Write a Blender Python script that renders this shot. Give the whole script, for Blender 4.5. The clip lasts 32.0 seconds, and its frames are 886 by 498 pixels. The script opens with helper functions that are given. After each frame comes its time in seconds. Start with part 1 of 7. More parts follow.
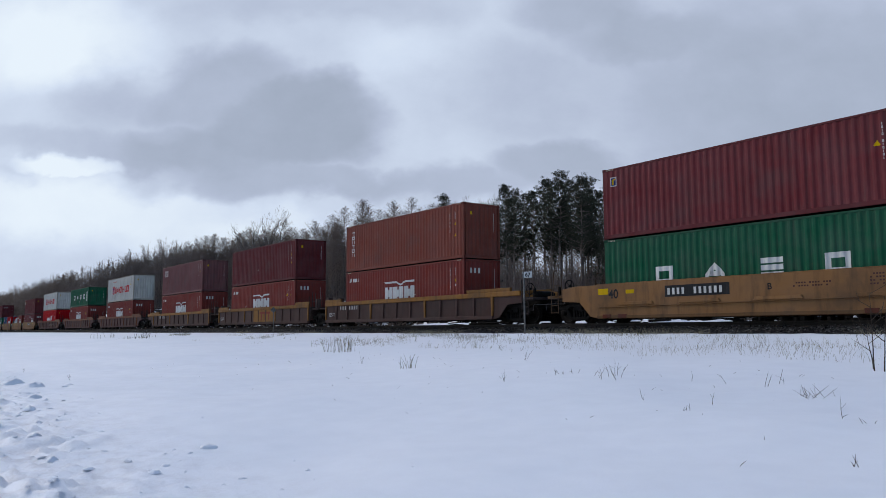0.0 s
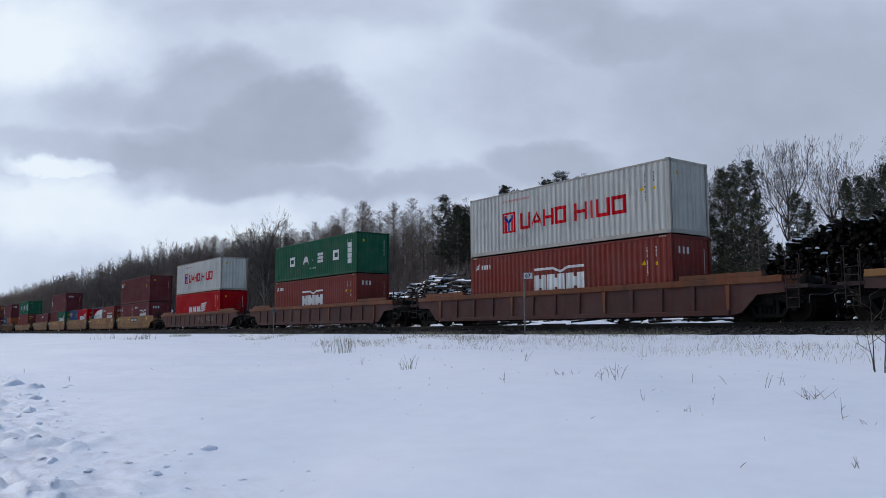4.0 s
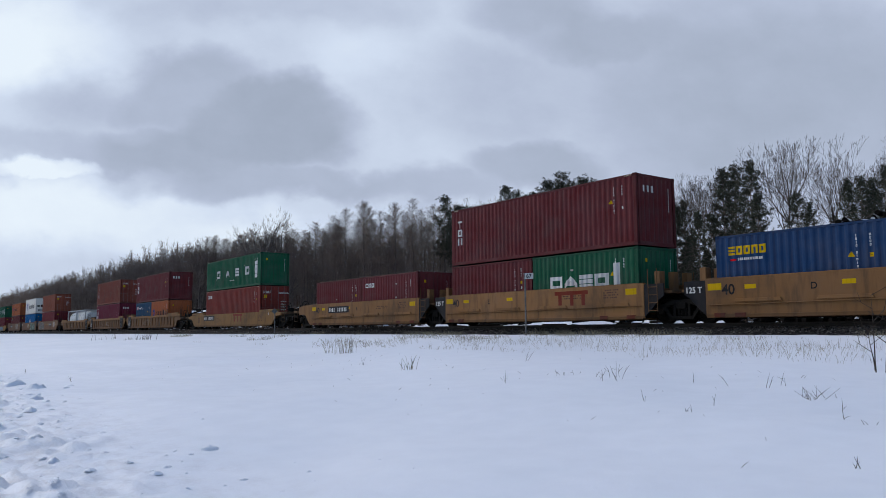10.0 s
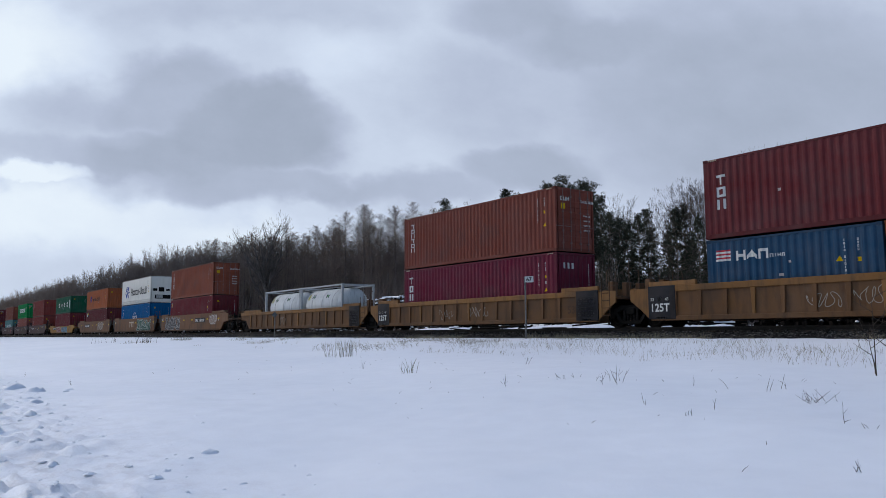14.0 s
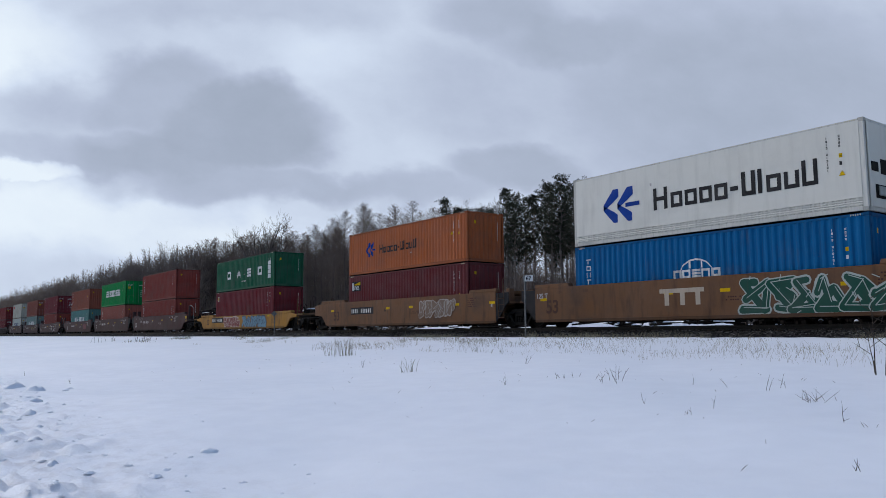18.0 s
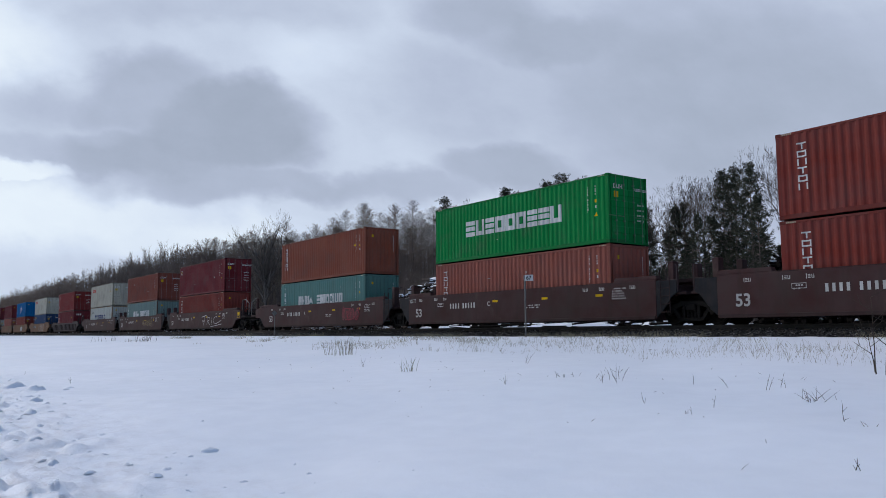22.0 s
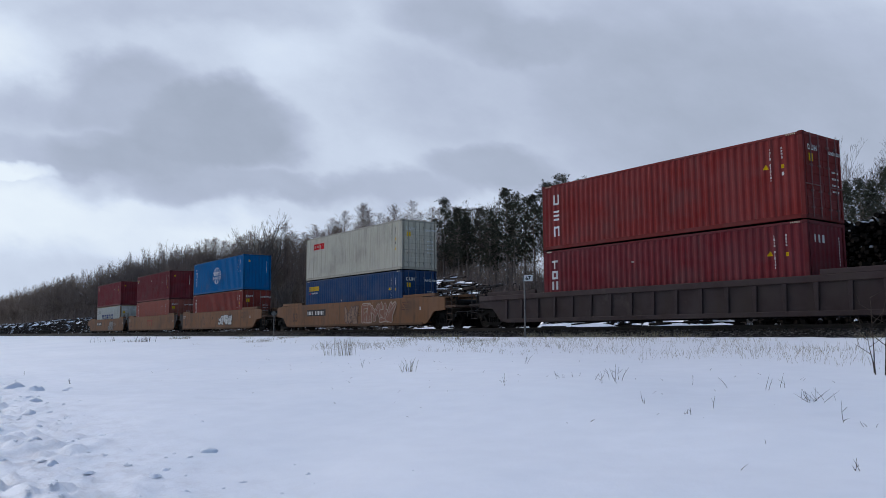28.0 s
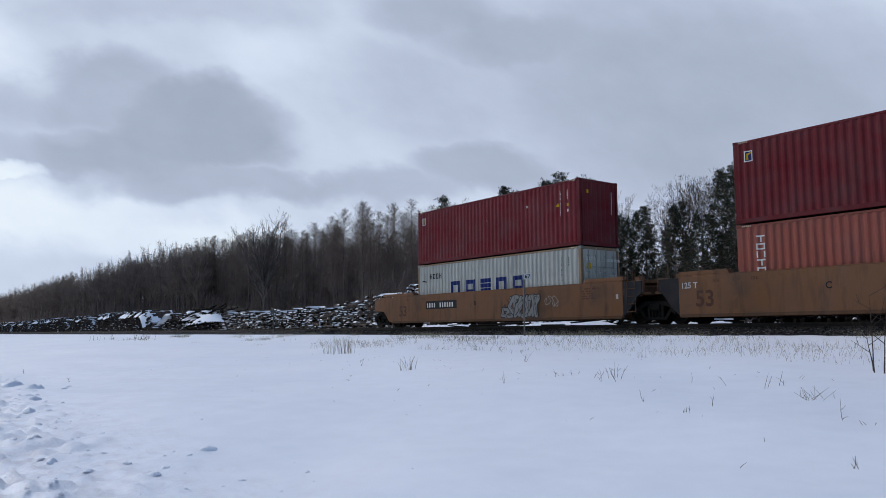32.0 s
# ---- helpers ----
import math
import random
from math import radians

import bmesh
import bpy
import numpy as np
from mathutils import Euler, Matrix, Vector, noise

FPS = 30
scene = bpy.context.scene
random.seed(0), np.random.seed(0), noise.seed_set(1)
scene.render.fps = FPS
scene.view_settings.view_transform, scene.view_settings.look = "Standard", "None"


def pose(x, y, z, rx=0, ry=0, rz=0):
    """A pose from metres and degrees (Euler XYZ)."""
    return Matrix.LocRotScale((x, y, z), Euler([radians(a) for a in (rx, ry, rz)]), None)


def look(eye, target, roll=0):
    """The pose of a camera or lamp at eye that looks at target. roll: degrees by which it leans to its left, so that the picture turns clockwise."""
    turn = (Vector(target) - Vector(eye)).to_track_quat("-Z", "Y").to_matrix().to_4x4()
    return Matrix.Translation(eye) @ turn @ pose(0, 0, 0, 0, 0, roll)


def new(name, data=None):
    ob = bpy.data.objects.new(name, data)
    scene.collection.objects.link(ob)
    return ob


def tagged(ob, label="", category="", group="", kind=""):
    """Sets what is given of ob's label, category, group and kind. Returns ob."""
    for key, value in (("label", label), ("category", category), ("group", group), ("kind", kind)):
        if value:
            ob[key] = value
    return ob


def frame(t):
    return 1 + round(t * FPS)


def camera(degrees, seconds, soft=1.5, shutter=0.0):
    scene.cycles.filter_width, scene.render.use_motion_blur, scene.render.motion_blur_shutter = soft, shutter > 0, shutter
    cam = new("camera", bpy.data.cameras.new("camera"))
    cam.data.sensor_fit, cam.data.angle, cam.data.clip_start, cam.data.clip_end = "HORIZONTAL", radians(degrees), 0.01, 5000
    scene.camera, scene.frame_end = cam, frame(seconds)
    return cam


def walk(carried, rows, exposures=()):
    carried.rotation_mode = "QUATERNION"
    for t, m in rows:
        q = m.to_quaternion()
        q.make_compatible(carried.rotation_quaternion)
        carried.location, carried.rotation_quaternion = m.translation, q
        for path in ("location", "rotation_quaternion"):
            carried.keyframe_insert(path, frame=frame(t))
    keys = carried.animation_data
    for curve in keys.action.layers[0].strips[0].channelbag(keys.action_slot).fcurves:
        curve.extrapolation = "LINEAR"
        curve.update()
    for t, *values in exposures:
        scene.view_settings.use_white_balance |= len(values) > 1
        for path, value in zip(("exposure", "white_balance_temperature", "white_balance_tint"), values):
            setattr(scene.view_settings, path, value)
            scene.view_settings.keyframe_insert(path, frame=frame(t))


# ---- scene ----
EYE_Z = 1.55


def aim(turn, tilt, roll=-0.303):
    a, b = radians(turn), radians(tilt)
    way = Vector((-math.sin(a) * math.cos(b), math.cos(a) * math.cos(b), math.sin(b)))
    return look((0, 0, EYE_Z), Vector((0, 0, EYE_Z)) + way * 10, roll)


cam = camera(59.92, 32.0, soft=0.74)
# time, heading to the left of the track's normal, upward tilt
walk(cam, [(t, aim(a, b)) for t, a, b in (
    (0, 53.671, 5.957), (1, 53.685, 5.972), (2, 53.692, 6.016), (3, 53.688, 6.03),
    (3.5, 53.686, 6.028), (5.5, 53.719, 6.071), (6, 53.728, 6.073), (7, 53.743, 6.08),
    (8, 53.735, 6.069), (9, 53.742, 6.045), (10, 53.757, 6.052), (11, 53.768, 6.094),
    (12, 53.768, 6.148), (13, 53.768, 6.23), (14, 53.765, 6.305), (14.5, 53.763, 6.313),
    (16.5, 53.702, 6.297), (17, 53.702, 6.28), (18, 53.731, 6.234), (19, 53.765, 6.266),
    (20, 53.761, 6.266), (21, 53.753, 6.216), (22, 53.746, 6.187), (23, 53.739, 6.162),
    (24, 53.735, 6.169), (25, 53.728, 6.201), (25.5, 53.725, 6.21), (27.5, 53.703, 6.216),
    (28, 53.703, 6.219), (29, 53.702, 6.187), (30, 53.692, 6.115), (31, 53.677, 6.094),
    (32, 53.654, 6.087))], exposures=[(0, 0.0), (32, 0.0)])

# ---- light: overcast sky, weak veiled sun ----
SUN_EL, SUN_AZ = 38.0, 250.0
world = bpy.data.worlds.new("overcast")
scene.world = world
world.use_nodes = True
wn = world.node_tree
sky = wn.nodes.new("ShaderNodeTexSky")
sky.sky_type, sky.sun_disc = "NISHITA", False
sky.sun_elevation, sky.sun_rotation = radians(SUN_EL), radians(SUN_AZ)
sky.air_density, sky.dust_density, sky.ozone_density = 1.0, 1.5, 1.9
wn.nodes["Background"].inputs[1].default_value = 0.158
wn.links.new(sky.outputs[0], wn.nodes["Background"].inputs[0])
sun = new("sun", bpy.data.lights.new("sun", "SUN"))
sun.data.energy, sun.data.angle, sun.data.color = 0.9, radians(25), (1.0, 0.97, 0.93)
sun.rotation_euler = Euler((radians(90 - SUN_EL), 0, radians(180 - SUN_AZ)))


# ---- materials ----
def material(name, rough=0.7, metal=0.0):
    m = bpy.data.materials.new(name)
    m.use_nodes = True
    b = m.node_tree.nodes["Principled BSDF"]
    b.inputs["Roughness"].default_value, b.inputs["Metallic"].default_value = rough, metal
    b.inputs["Specular IOR Level"].default_value = 0.22
    return m, m.node_tree, b


def node(nt, kind, **inputs):
    n = nt.nodes.new(kind)
    for key, value in inputs.items():
        n.inputs[key.replace("_", " ")].default_value = value
    return n


def noise_of(nt, scale, detail=4.0, rough=0.55, stretch=None, source="Object"):
    tc = nt.nodes.new("ShaderNodeTexCoord")
    out = tc.outputs[source]
    if stretch:
        mp = nt.nodes.new("ShaderNodeMapping")
        mp.inputs["Scale"].default_value = stretch
        nt.links.new(out, mp.inputs[0])
        out = mp.outputs[0]
    n = node(nt, "ShaderNodeTexNoise", Scale=scale, Detail=detail, Roughness=rough)
    nt.links.new(out, n.inputs["Vector"])
    return n.outputs[0]


def ramp(nt, source, stops):
    r = nt.nodes.new("ShaderNodeValToRGB")
    r.color_ramp.elements[0].position, r.color_ramp.elements[0].color = stops[0][0], (*stops[0][1], 1)
    r.color_ramp.elements[1].position, r.color_ramp.elements[1].color = stops[-1][0], (*stops[-1][1], 1)
    for at, c in stops[1:-1]:
        e = r.color_ramp.elements.new(at)
        e.color = (*c, 1)
    nt.links.new(source, r.inputs[0])
    return r.outputs[0]


def mixed(nt, fac, a, b, how="MIX"):
    m = nt.nodes.new("ShaderNodeMix")
    m.data_type, m.blend_type = "RGBA", how
    for value, socket in ((fac, m.inputs[0]), (a, m.inputs[6]), (b, m.inputs[7])):
        if isinstance(value, bpy.types.NodeSocket):
            nt.links.new(value, socket)
        else:
            socket.default_value = value if isinstance(value, float) else (*value, 1)
    return m.outputs[2]


def bumped(nt, bsdf, source, strength=0.3, distance=0.02):
    b = node(nt, "ShaderNodeBump", Strength=strength, Distance=distance)
    nt.links.new(source, b.inputs["Height"])
    nt.links.new(b.outputs[0], bsdf.inputs["Normal"])


def two_tone(name, a, b, scale, rough=0.8, bump=0.3, distance=0.02, fine=8.0, metal=0.0):
    """Two colours mixed by noise at two scales, with a fine relief."""
    m, nt, bs = material(name, rough, metal)
    big, small = noise_of(nt, scale), noise_of(nt, scale * fine, 6.0)
    c = mixed(nt, ramp(nt, big, [(0.35, (0, 0, 0)), (0.65, (1, 1, 1))]), a, b)
    c = mixed(nt, 0.35, c, ramp(nt, small, [(0.3, (0.35, 0.35, 0.35)), (0.7, (1, 1, 1))]), "MULTIPLY")
    nt.links.new(c, bs.inputs["Base Color"])
    bumped(nt, bs, small, bump, distance)
    if max(b) < 0.03:
        bs.inputs["Specular IOR Level"].default_value = 0.08
    return m


def paint_material(name, dirt, rust, rough, amount, patch=0.25, stripe=(9.0, 9.0, 0.5)):
    """Weathered paint; the paint's own colour is the object's."""
    m, nt, bs = material(name, rough)
    bs.inputs["Specular IOR Level"].default_value = 0.09
    info = nt.nodes.new("ShaderNodeObjectInfo")
    fade = noise_of(nt, 0.9, 5.0)
    streak = noise_of(nt, 1.0, 5.0, 0.6, stripe)
    speck = noise_of(nt, 14.0, 6.0, 0.7)
    grain = noise_of(nt, 60.0, 3.0)
    c = mixed(nt, ramp(nt, fade, [(0.3, (0, 0, 0)), (0.8, (0.10, 0.10, 0.10))]), info.outputs["Color"], (0.42, 0.40, 0.40))
    c = mixed(nt, ramp(nt, streak, [(0.5, (0, 0, 0)), (0.78, (amount, amount, amount))]), c, dirt)
    blot = noise_of(nt, 0.45, 6.0, 0.62)
    c = mixed(nt, ramp(nt, blot, [(0.50, (0, 0, 0)), (0.70, (patch, patch, patch))]), c, dirt)
    c = mixed(nt, ramp(nt, blot, [(0.28, (patch * 0.5, patch * 0.5, patch * 0.5)), (0.42, (0, 0, 0))]), c, (0.30, 0.27, 0.25))
    c = mixed(nt, ramp(nt, speck, [(0.66, (0, 0, 0)), (0.74, (0.55, 0.55, 0.55))]), c, rust)
    tint = node(nt, "ShaderNodeHueSaturation")
    spread = nt.nodes.new("ShaderNodeMapRange")
    spread.inputs[3].default_value, spread.inputs[4].default_value = 0.60, 0.77
    tint.inputs["Saturation"].default_value = 1.13
    nt.links.new(info.outputs["Random"], spread.inputs[0])
    nt.links.new(spread.outputs[0], tint.inputs["Value"])
    nt.links.new(c, tint.inputs["Color"])
    nt.links.new(tint.outputs[0], bs.inputs["Base Color"])
    bumped(nt, bs, grain, 0.12, 0.004)
    return m


PAINT = paint_material("container_paint", (0.07, 0.055, 0.05), (0.12, 0.045, 0.02), 0.66, 0.42)
CLEANPAINT = paint_material("insulated_panel_paint", (0.30, 0.28, 0.25), (0.35, 0.25, 0.18), 0.5, 0.22, 0.12, (3.0, 3.0, 0.4))
CARPAINT = paint_material("wagon_paint", (0.05, 0.038, 0.032), (0.09, 0.04, 0.02), 0.7, 0.65, 0.5, (3.0, 3.0, 0.6))
MARK = paint_material("marking_paint", (0.09, 0.08, 0.075), (0.18, 0.11, 0.08), 0.6, 0.3, 0.12)
STEEL = two_tone("grimy_steel", (0.003, 0.0028, 0.0025), (0.010, 0.0085, 0.0075), 1.5, 0.7, 0.3, 0.01)
WHEEL = two_tone("wheel_steel", (0.004, 0.0035, 0.003), (0.014, 0.011, 0.009), 3.0, 0.7, 0.2, 0.005, 8.0, 0.3)
RAIL = two_tone("rusty_rail", (0.012, 0.010, 0.009), (0.030, 0.023, 0.019), 2.0, 0.6, 0.2, 0.004, 9.0, 0.2)
SLEEPER = two_tone("creosoted_timber", (0.02, 0.015, 0.012), (0.06, 0.045, 0.035), 2.5, 0.9, 0.5, 0.02)
LOGBARK = two_tone("dark_log_bark", (0.003, 0.0025, 0.002), (0.012, 0.0095, 0.0075), 1.6, 0.9, 0.6, 0.03)
SPLITLOG = two_tone("weathered_logs", (0.035, 0.027, 0.023), (0.15, 0.115, 0.095), 2.6, 0.9, 0.6, 0.03)
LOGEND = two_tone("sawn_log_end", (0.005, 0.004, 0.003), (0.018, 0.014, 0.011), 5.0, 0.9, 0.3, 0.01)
PALEBARK = two_tone("pale_bark", (0.085, 0.070, 0.060), (0.16, 0.136, 0.12), 1.0, 0.95, 0.4, 0.02)
BARK = two_tone("grey_bark", (0.10, 0.076, 0.066), (0.21, 0.170, 0.150), 1.2, 0.95, 0.5, 0.02)
TWIG = two_tone("winter_twigs", (0.165, 0.122, 0.100), (0.28, 0.218, 0.182), 0.4, 0.95, 0.0, 0.02)
BARETWIG = two_tone("grey_brown_twigs", (0.085, 0.066, 0.056), (0.15, 0.120, 0.102), 0.4, 0.95, 0.0, 0.02)
NEEDLE = two_tone("pine_needles", (0.034, 0.038, 0.026), (0.080, 0.082, 0.056), 0.7, 0.8, 0.0, 0.02)
BRUSH = two_tone("winter_brush", (0.15, 0.110, 0.092), (0.29, 0.222, 0.186), 0.25, 0.95, 0.0, 0.02)
LITTER = two_tone("leaf_litter", (0.05, 0.037, 0.029), (0.11, 0.085, 0.068), 0.3, 0.95, 0.5, 0.05)
STALK = two_tone("dry_stalks", (0.17, 0.15, 0.10), (0.36, 0.32, 0.22), 1.5, 0.9, 0.0, 0.02)
DARKSTALK = two_tone("dark_stems", (0.035, 0.025, 0.02), (0.08, 0.06, 0.045), 2.0, 0.9, 0.0, 0.02)
POST = two_tone("weathered_post_steel", (0.07, 0.07, 0.07), (0.14, 0.14, 0.135), 5.0, 0.7, 0.1, 0.004)
GALV = two_tone("galvanised_steel", (0.22, 0.23, 0.24), (0.34, 0.35, 0.36), 6.0, 0.55, 0.1, 0.004, 8.0, 0.3)


def ballast_material():
    """Crushed stone: every stone a grey of its own, with the shade of the gaps painted into the colour."""
    m, nt, bs = material("ballast_stone", 0.95)
    tc = nt.nodes.new("ShaderNodeTexCoord")
    cell = node(nt, "ShaderNodeTexVoronoi", Scale=13.0)
    nt.links.new(tc.outputs["Object"], cell.inputs["Vector"])
    rgb = nt.nodes.new("ShaderNodeSeparateColor")
    nt.links.new(cell.outputs["Color"], rgb.inputs[0])
    c = ramp(nt, rgb.outputs[0], [(0.1, (0.016, 0.0155, 0.016)), (0.6, (0.052, 0.049, 0.049)), (0.85, (0.115, 0.108, 0.106)), (1.0, (0.23, 0.222, 0.222))])
    # crevice shade between stones, multiplied into the base colour
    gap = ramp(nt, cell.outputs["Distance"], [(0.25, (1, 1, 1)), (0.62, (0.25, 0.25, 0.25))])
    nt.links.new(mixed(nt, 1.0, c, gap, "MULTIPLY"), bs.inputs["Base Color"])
    inv = nt.nodes.new("ShaderNodeMath")
    inv.operation = "SUBTRACT"
    inv.inputs[0].default_value = 1.0
    nt.links.new(cell.outputs["Distance"], inv.inputs[1])
    bumped(nt, bs, inv.outputs[0], 1.0, 0.10)
    bs.inputs["Specular IOR Level"].default_value = 0.1
    return m


BALLAST = ballast_material()


def snow_material():
    m, nt, bs = material("snow", 0.55)
    drift, crust, grain = noise_of(nt, 0.16, 5.0), noise_of(nt, 2.2, 6.0), noise_of(nt, 45.0, 4.0)
    c = mixed(nt, ramp(nt, drift, [(0.35, (0, 0, 0)), (0.7, (1, 1, 1))]), (0.80, 0.83, 0.88), (0.86, 0.88, 0.92))
    c = mixed(nt, 0.10, c, ramp(nt, crust, [(0.35, (0.6, 0.62, 0.66)), (0.65, (1, 1, 1))]), "MULTIPLY")
    # road grit thrown up with the ploughed snow, along a strip beside the road
    tc = nt.nodes.new("ShaderNodeTexCoord")
    xyz = nt.nodes.new("ShaderNodeSeparateXYZ")
    nt.links.new(tc.outputs["Object"], xyz.inputs[0])
    strip = nt.nodes.new("ShaderNodeMapRange")
    for k, value in enumerate((1.2, 3.4, 1.0, 0.0)):
        strip.inputs[k + 1].default_value = value
    nt.links.new(xyz.outputs[1], strip.inputs[0])
    grit = ramp(nt, noise_of(nt, 3.2, 8.0, 0.72), [(0.47, (0, 0, 0)), (0.68, (0.55, 0.55, 0.55))])
    c = mixed(nt, mixed(nt, 1.0, grit, strip.outputs[0], "MULTIPLY"), c, (0.50, 0.475, 0.48))
    nt.links.new(c, bs.inputs["Base Color"])
    relief = nt.nodes.new("ShaderNodeMath")
    relief.operation = "MULTIPLY_ADD"
    relief.inputs[1].default_value = 0.15
    nt.links.new(grain, relief.inputs[0])
    nt.links.new(crust, relief.inputs[2])
    crumb = nt.nodes.new("ShaderNodeMath")
    crumb.operation = "MULTIPLY"
    nt.links.new(noise_of(nt, 13.0, 6.0, 0.65), crumb.inputs[0])
    nt.links.new(strip.outputs[0], crumb.inputs[1])
    both = nt.nodes.new("ShaderNodeMath")
    both.operation = "MULTIPLY_ADD"
    both.inputs[1].default_value = 1.6
    nt.links.new(crumb.outputs[0], both.inputs[0])
    nt.links.new(relief.outputs[0], both.inputs[2])
    bumped(nt, bs, both.outputs[0], 0.25, 0.05)
    bs.inputs["Specular IOR Level"].default_value = 0.25
    return m


SNOW = snow_material()


# ---- mesh building ----
class Builder:
    def __init__(self):
        self.v, self.f = [], []

    def face(self, *points):
        n = len(self.v)
        self.v.extend(points)
        self.f.append(tuple(range(n, n + len(points))))

    def box(self, x0, x1, y0, y1, z0, z1):
        n = len(self.v)
        self.v += [(x, y, z) for z in (z0, z1) for y in (y0, y1) for x in (x0, x1)]
        self.f += [tuple(n + i for i in q) for q in ((0, 2, 3, 1), (4, 5, 7, 6), (0, 1, 5, 4), (2, 6, 7, 3), (0, 4, 6, 2), (1, 3, 7, 5))]
        return self

    def prism(self, outline, y0, y1):
        """An outline in x, z, counter-clockwise as seen from -y, with depth from y0 to y1."""
        n, k = len(self.v), len(outline)
        self.v += [(x, y0, z) for x, z in outline] + [(x, y1, z) for x, z in outline]
        self.f.append(tuple(range(n, n + k)))
        self.f.append(tuple(range(n + 2 * k - 1, n + k - 1, -1)))
        for i in range(k):
            j = (i + 1) % k
            self.f.append((n + j, n + i, n + k + i, n + k + j))
        return self

    def tube(self, a, b, r0, r1, sides=5, caps=False):
        a, b = Vector(a), Vector(b)
        d = (b - a).normalized()
        u = d.orthogonal().normalized()
        w = d.cross(u)
        n = len(self.v)
        for p, r in ((a, r0), (b, r1)):
            for i in range(sides):
                t = 2 * math.pi * i / sides
                self.v.append(tuple(p + (u * math.cos(t) + w * math.sin(t)) * r))
        for i in range(sides):
            j = (i + 1) % sides
            self.f.append((n + i, n + j, n + sides + j, n + sides + i))
        if caps:
            self.f.append(tuple(n + i for i in reversed(range(sides))))
            self.f.append(tuple(n + sides + i for i in range(sides)))
        return self

    def ribbon(self, a, b, w0, w1, turn):
        """A twig too fine to need sides."""
        a, b = Vector(a), Vector(b)
        d = (b - a).normalized()
        u = d.orthogonal()
        u = u * math.cos(turn) + d.cross(u) * math.sin(turn)
        u.normalize()
        self.face(tuple(a - u * w0), tuple(a + u * w0), tuple(b + u * w1), tuple(b - u * w1))
        return self

    def path(self, points, radii, sides=5):
        """One unbroken tapering tube through the points."""
        pts = [Vector(p) for p in points]
        n = len(self.v)
        u = None
        for k, p in enumerate(pts):
            d = (pts[min(k + 1, len(pts) - 1)] - pts[max(k - 1, 0)]).normalized()
            u = d.orthogonal().normalized() if u is None else (u - d * u.dot(d)).normalized()
            w = d.cross(u)
            for i in range(sides):
                t = 2 * math.pi * i / sides
                self.v.append(tuple(p + (u * math.cos(t) + w * math.sin(t)) * radii[k]))
        for k in range(len(pts) - 1):
            for i in range(sides):
                j = (i + 1) % sides
                a, b = n + k * sides, n + (k + 1) * sides
                self.f.append((a + i, a + j, b + j, b + i))
        return self

    def turned(self, centre, axis, profile, sides=20):
        """A solid of revolution: profile rows of (along the axis, radius)."""
        ax = Vector(axis).normalized()
        u = ax.orthogonal().normalized()
        w = ax.cross(u)
        c, n = Vector(centre), len(self.v)
        for s, r in profile:
            for i in range(sides):
                t = 2 * math.pi * i / sides
                self.v.append(tuple(c + ax * s + (u * math.cos(t) + w * math.sin(t)) * r))
        for k in range(len(profile) - 1):
            for i in range(sides):
                j = (i + 1) % sides
                p, q = n + k * sides, n + (k + 1) * sides
                self.f.append((p + i, p + j, q + j, q + i))
        self.f.append(tuple(n + i for i in reversed(range(sides))))
        last = n + (len(profile) - 1) * sides
        self.f.append(tuple(last + i for i in range(sides)))
        return self

    def mesh(self, name, mat, bevel=0.0, smooth=False):
        me = bpy.data.meshes.new(name)
        me.from_pydata(self.v, [], self.f)
        if bevel:
            bm = bmesh.new()
            bm.from_mesh(me)
            bmesh.ops.remove_doubles(bm, verts=bm.verts, dist=1e-5)
            sharp = [e for e in bm.edges if len(e.link_faces) == 2 and e.calc_face_angle(0) > 0.5]
            bmesh.ops.bevel(bm, geom=sharp, offset=bevel, segments=1, affect="EDGES", clamp_overlap=True)
            bm.to_mesh(me)
            bm.free()
        if smooth:
            me.shade_smooth()
        me.materials.append(mat)
        me.update()
        return me


def part(name, mesh, parent, label="", color=None, at=None):
    """One mesh as a part under a thing or a part."""
    ob = new(name, mesh)
    ob.parent = parent
    if color:
        ob.color = (*color, 1)
    if at:
        ob.location = at
    return tagged(ob, label) if label else ob


CACHE = {}


def cached(key, make):
    if key not in CACHE:
        CACHE[key] = make()
    return CACHE[key]


# ---- ground ----
TRACK_Y, RAIL_Z = 25.17, 1.77
BED_Z = RAIL_Z - 0.19


def smooth_step(a, b, x):
    t = min(1.0, max(0.0, (x - a) / (b - a)))
    return t * t * (3 - 2 * t)


def ploughed(x, y):
    """Broken crust and lumps along the edge of the cleared road."""
    line = 1.55 + 0.05 * (-x - 8) + 0.35 * noise.noise((x * 0.6, 0, 6.0))
    amount = (1 - smooth_step(line - 0.9, line + 1.5, y)) * smooth_step(4.5, 6.5, -x)
    if amount <= 0:
        return 0.0
    z = 0.05 * noise.fractal((x * 1.3, y * 1.3, 2.0), 0.7, 2.2, 4)
    for scale, high, seed in ((2.4, 0.16, 0.0), (4.6, 0.28, 7.0), (9.0, 0.22, 15.0)):
        p = Vector((x * scale + 0.4 * noise.noise((x * 3, y * 3, seed)), y * scale + 0.4 * noise.noise((x * 3, y * 3, seed + 2)), seed))
        dist, spot = noise.voronoi(p)
        keep = noise.cell(spot[0] * 7.3)
        if keep > -0.2:
            z += high * (keep + 0.3) * 0.8 * max(0.0, 0.52 - dist[0]) ** 0.8
    return amount * z


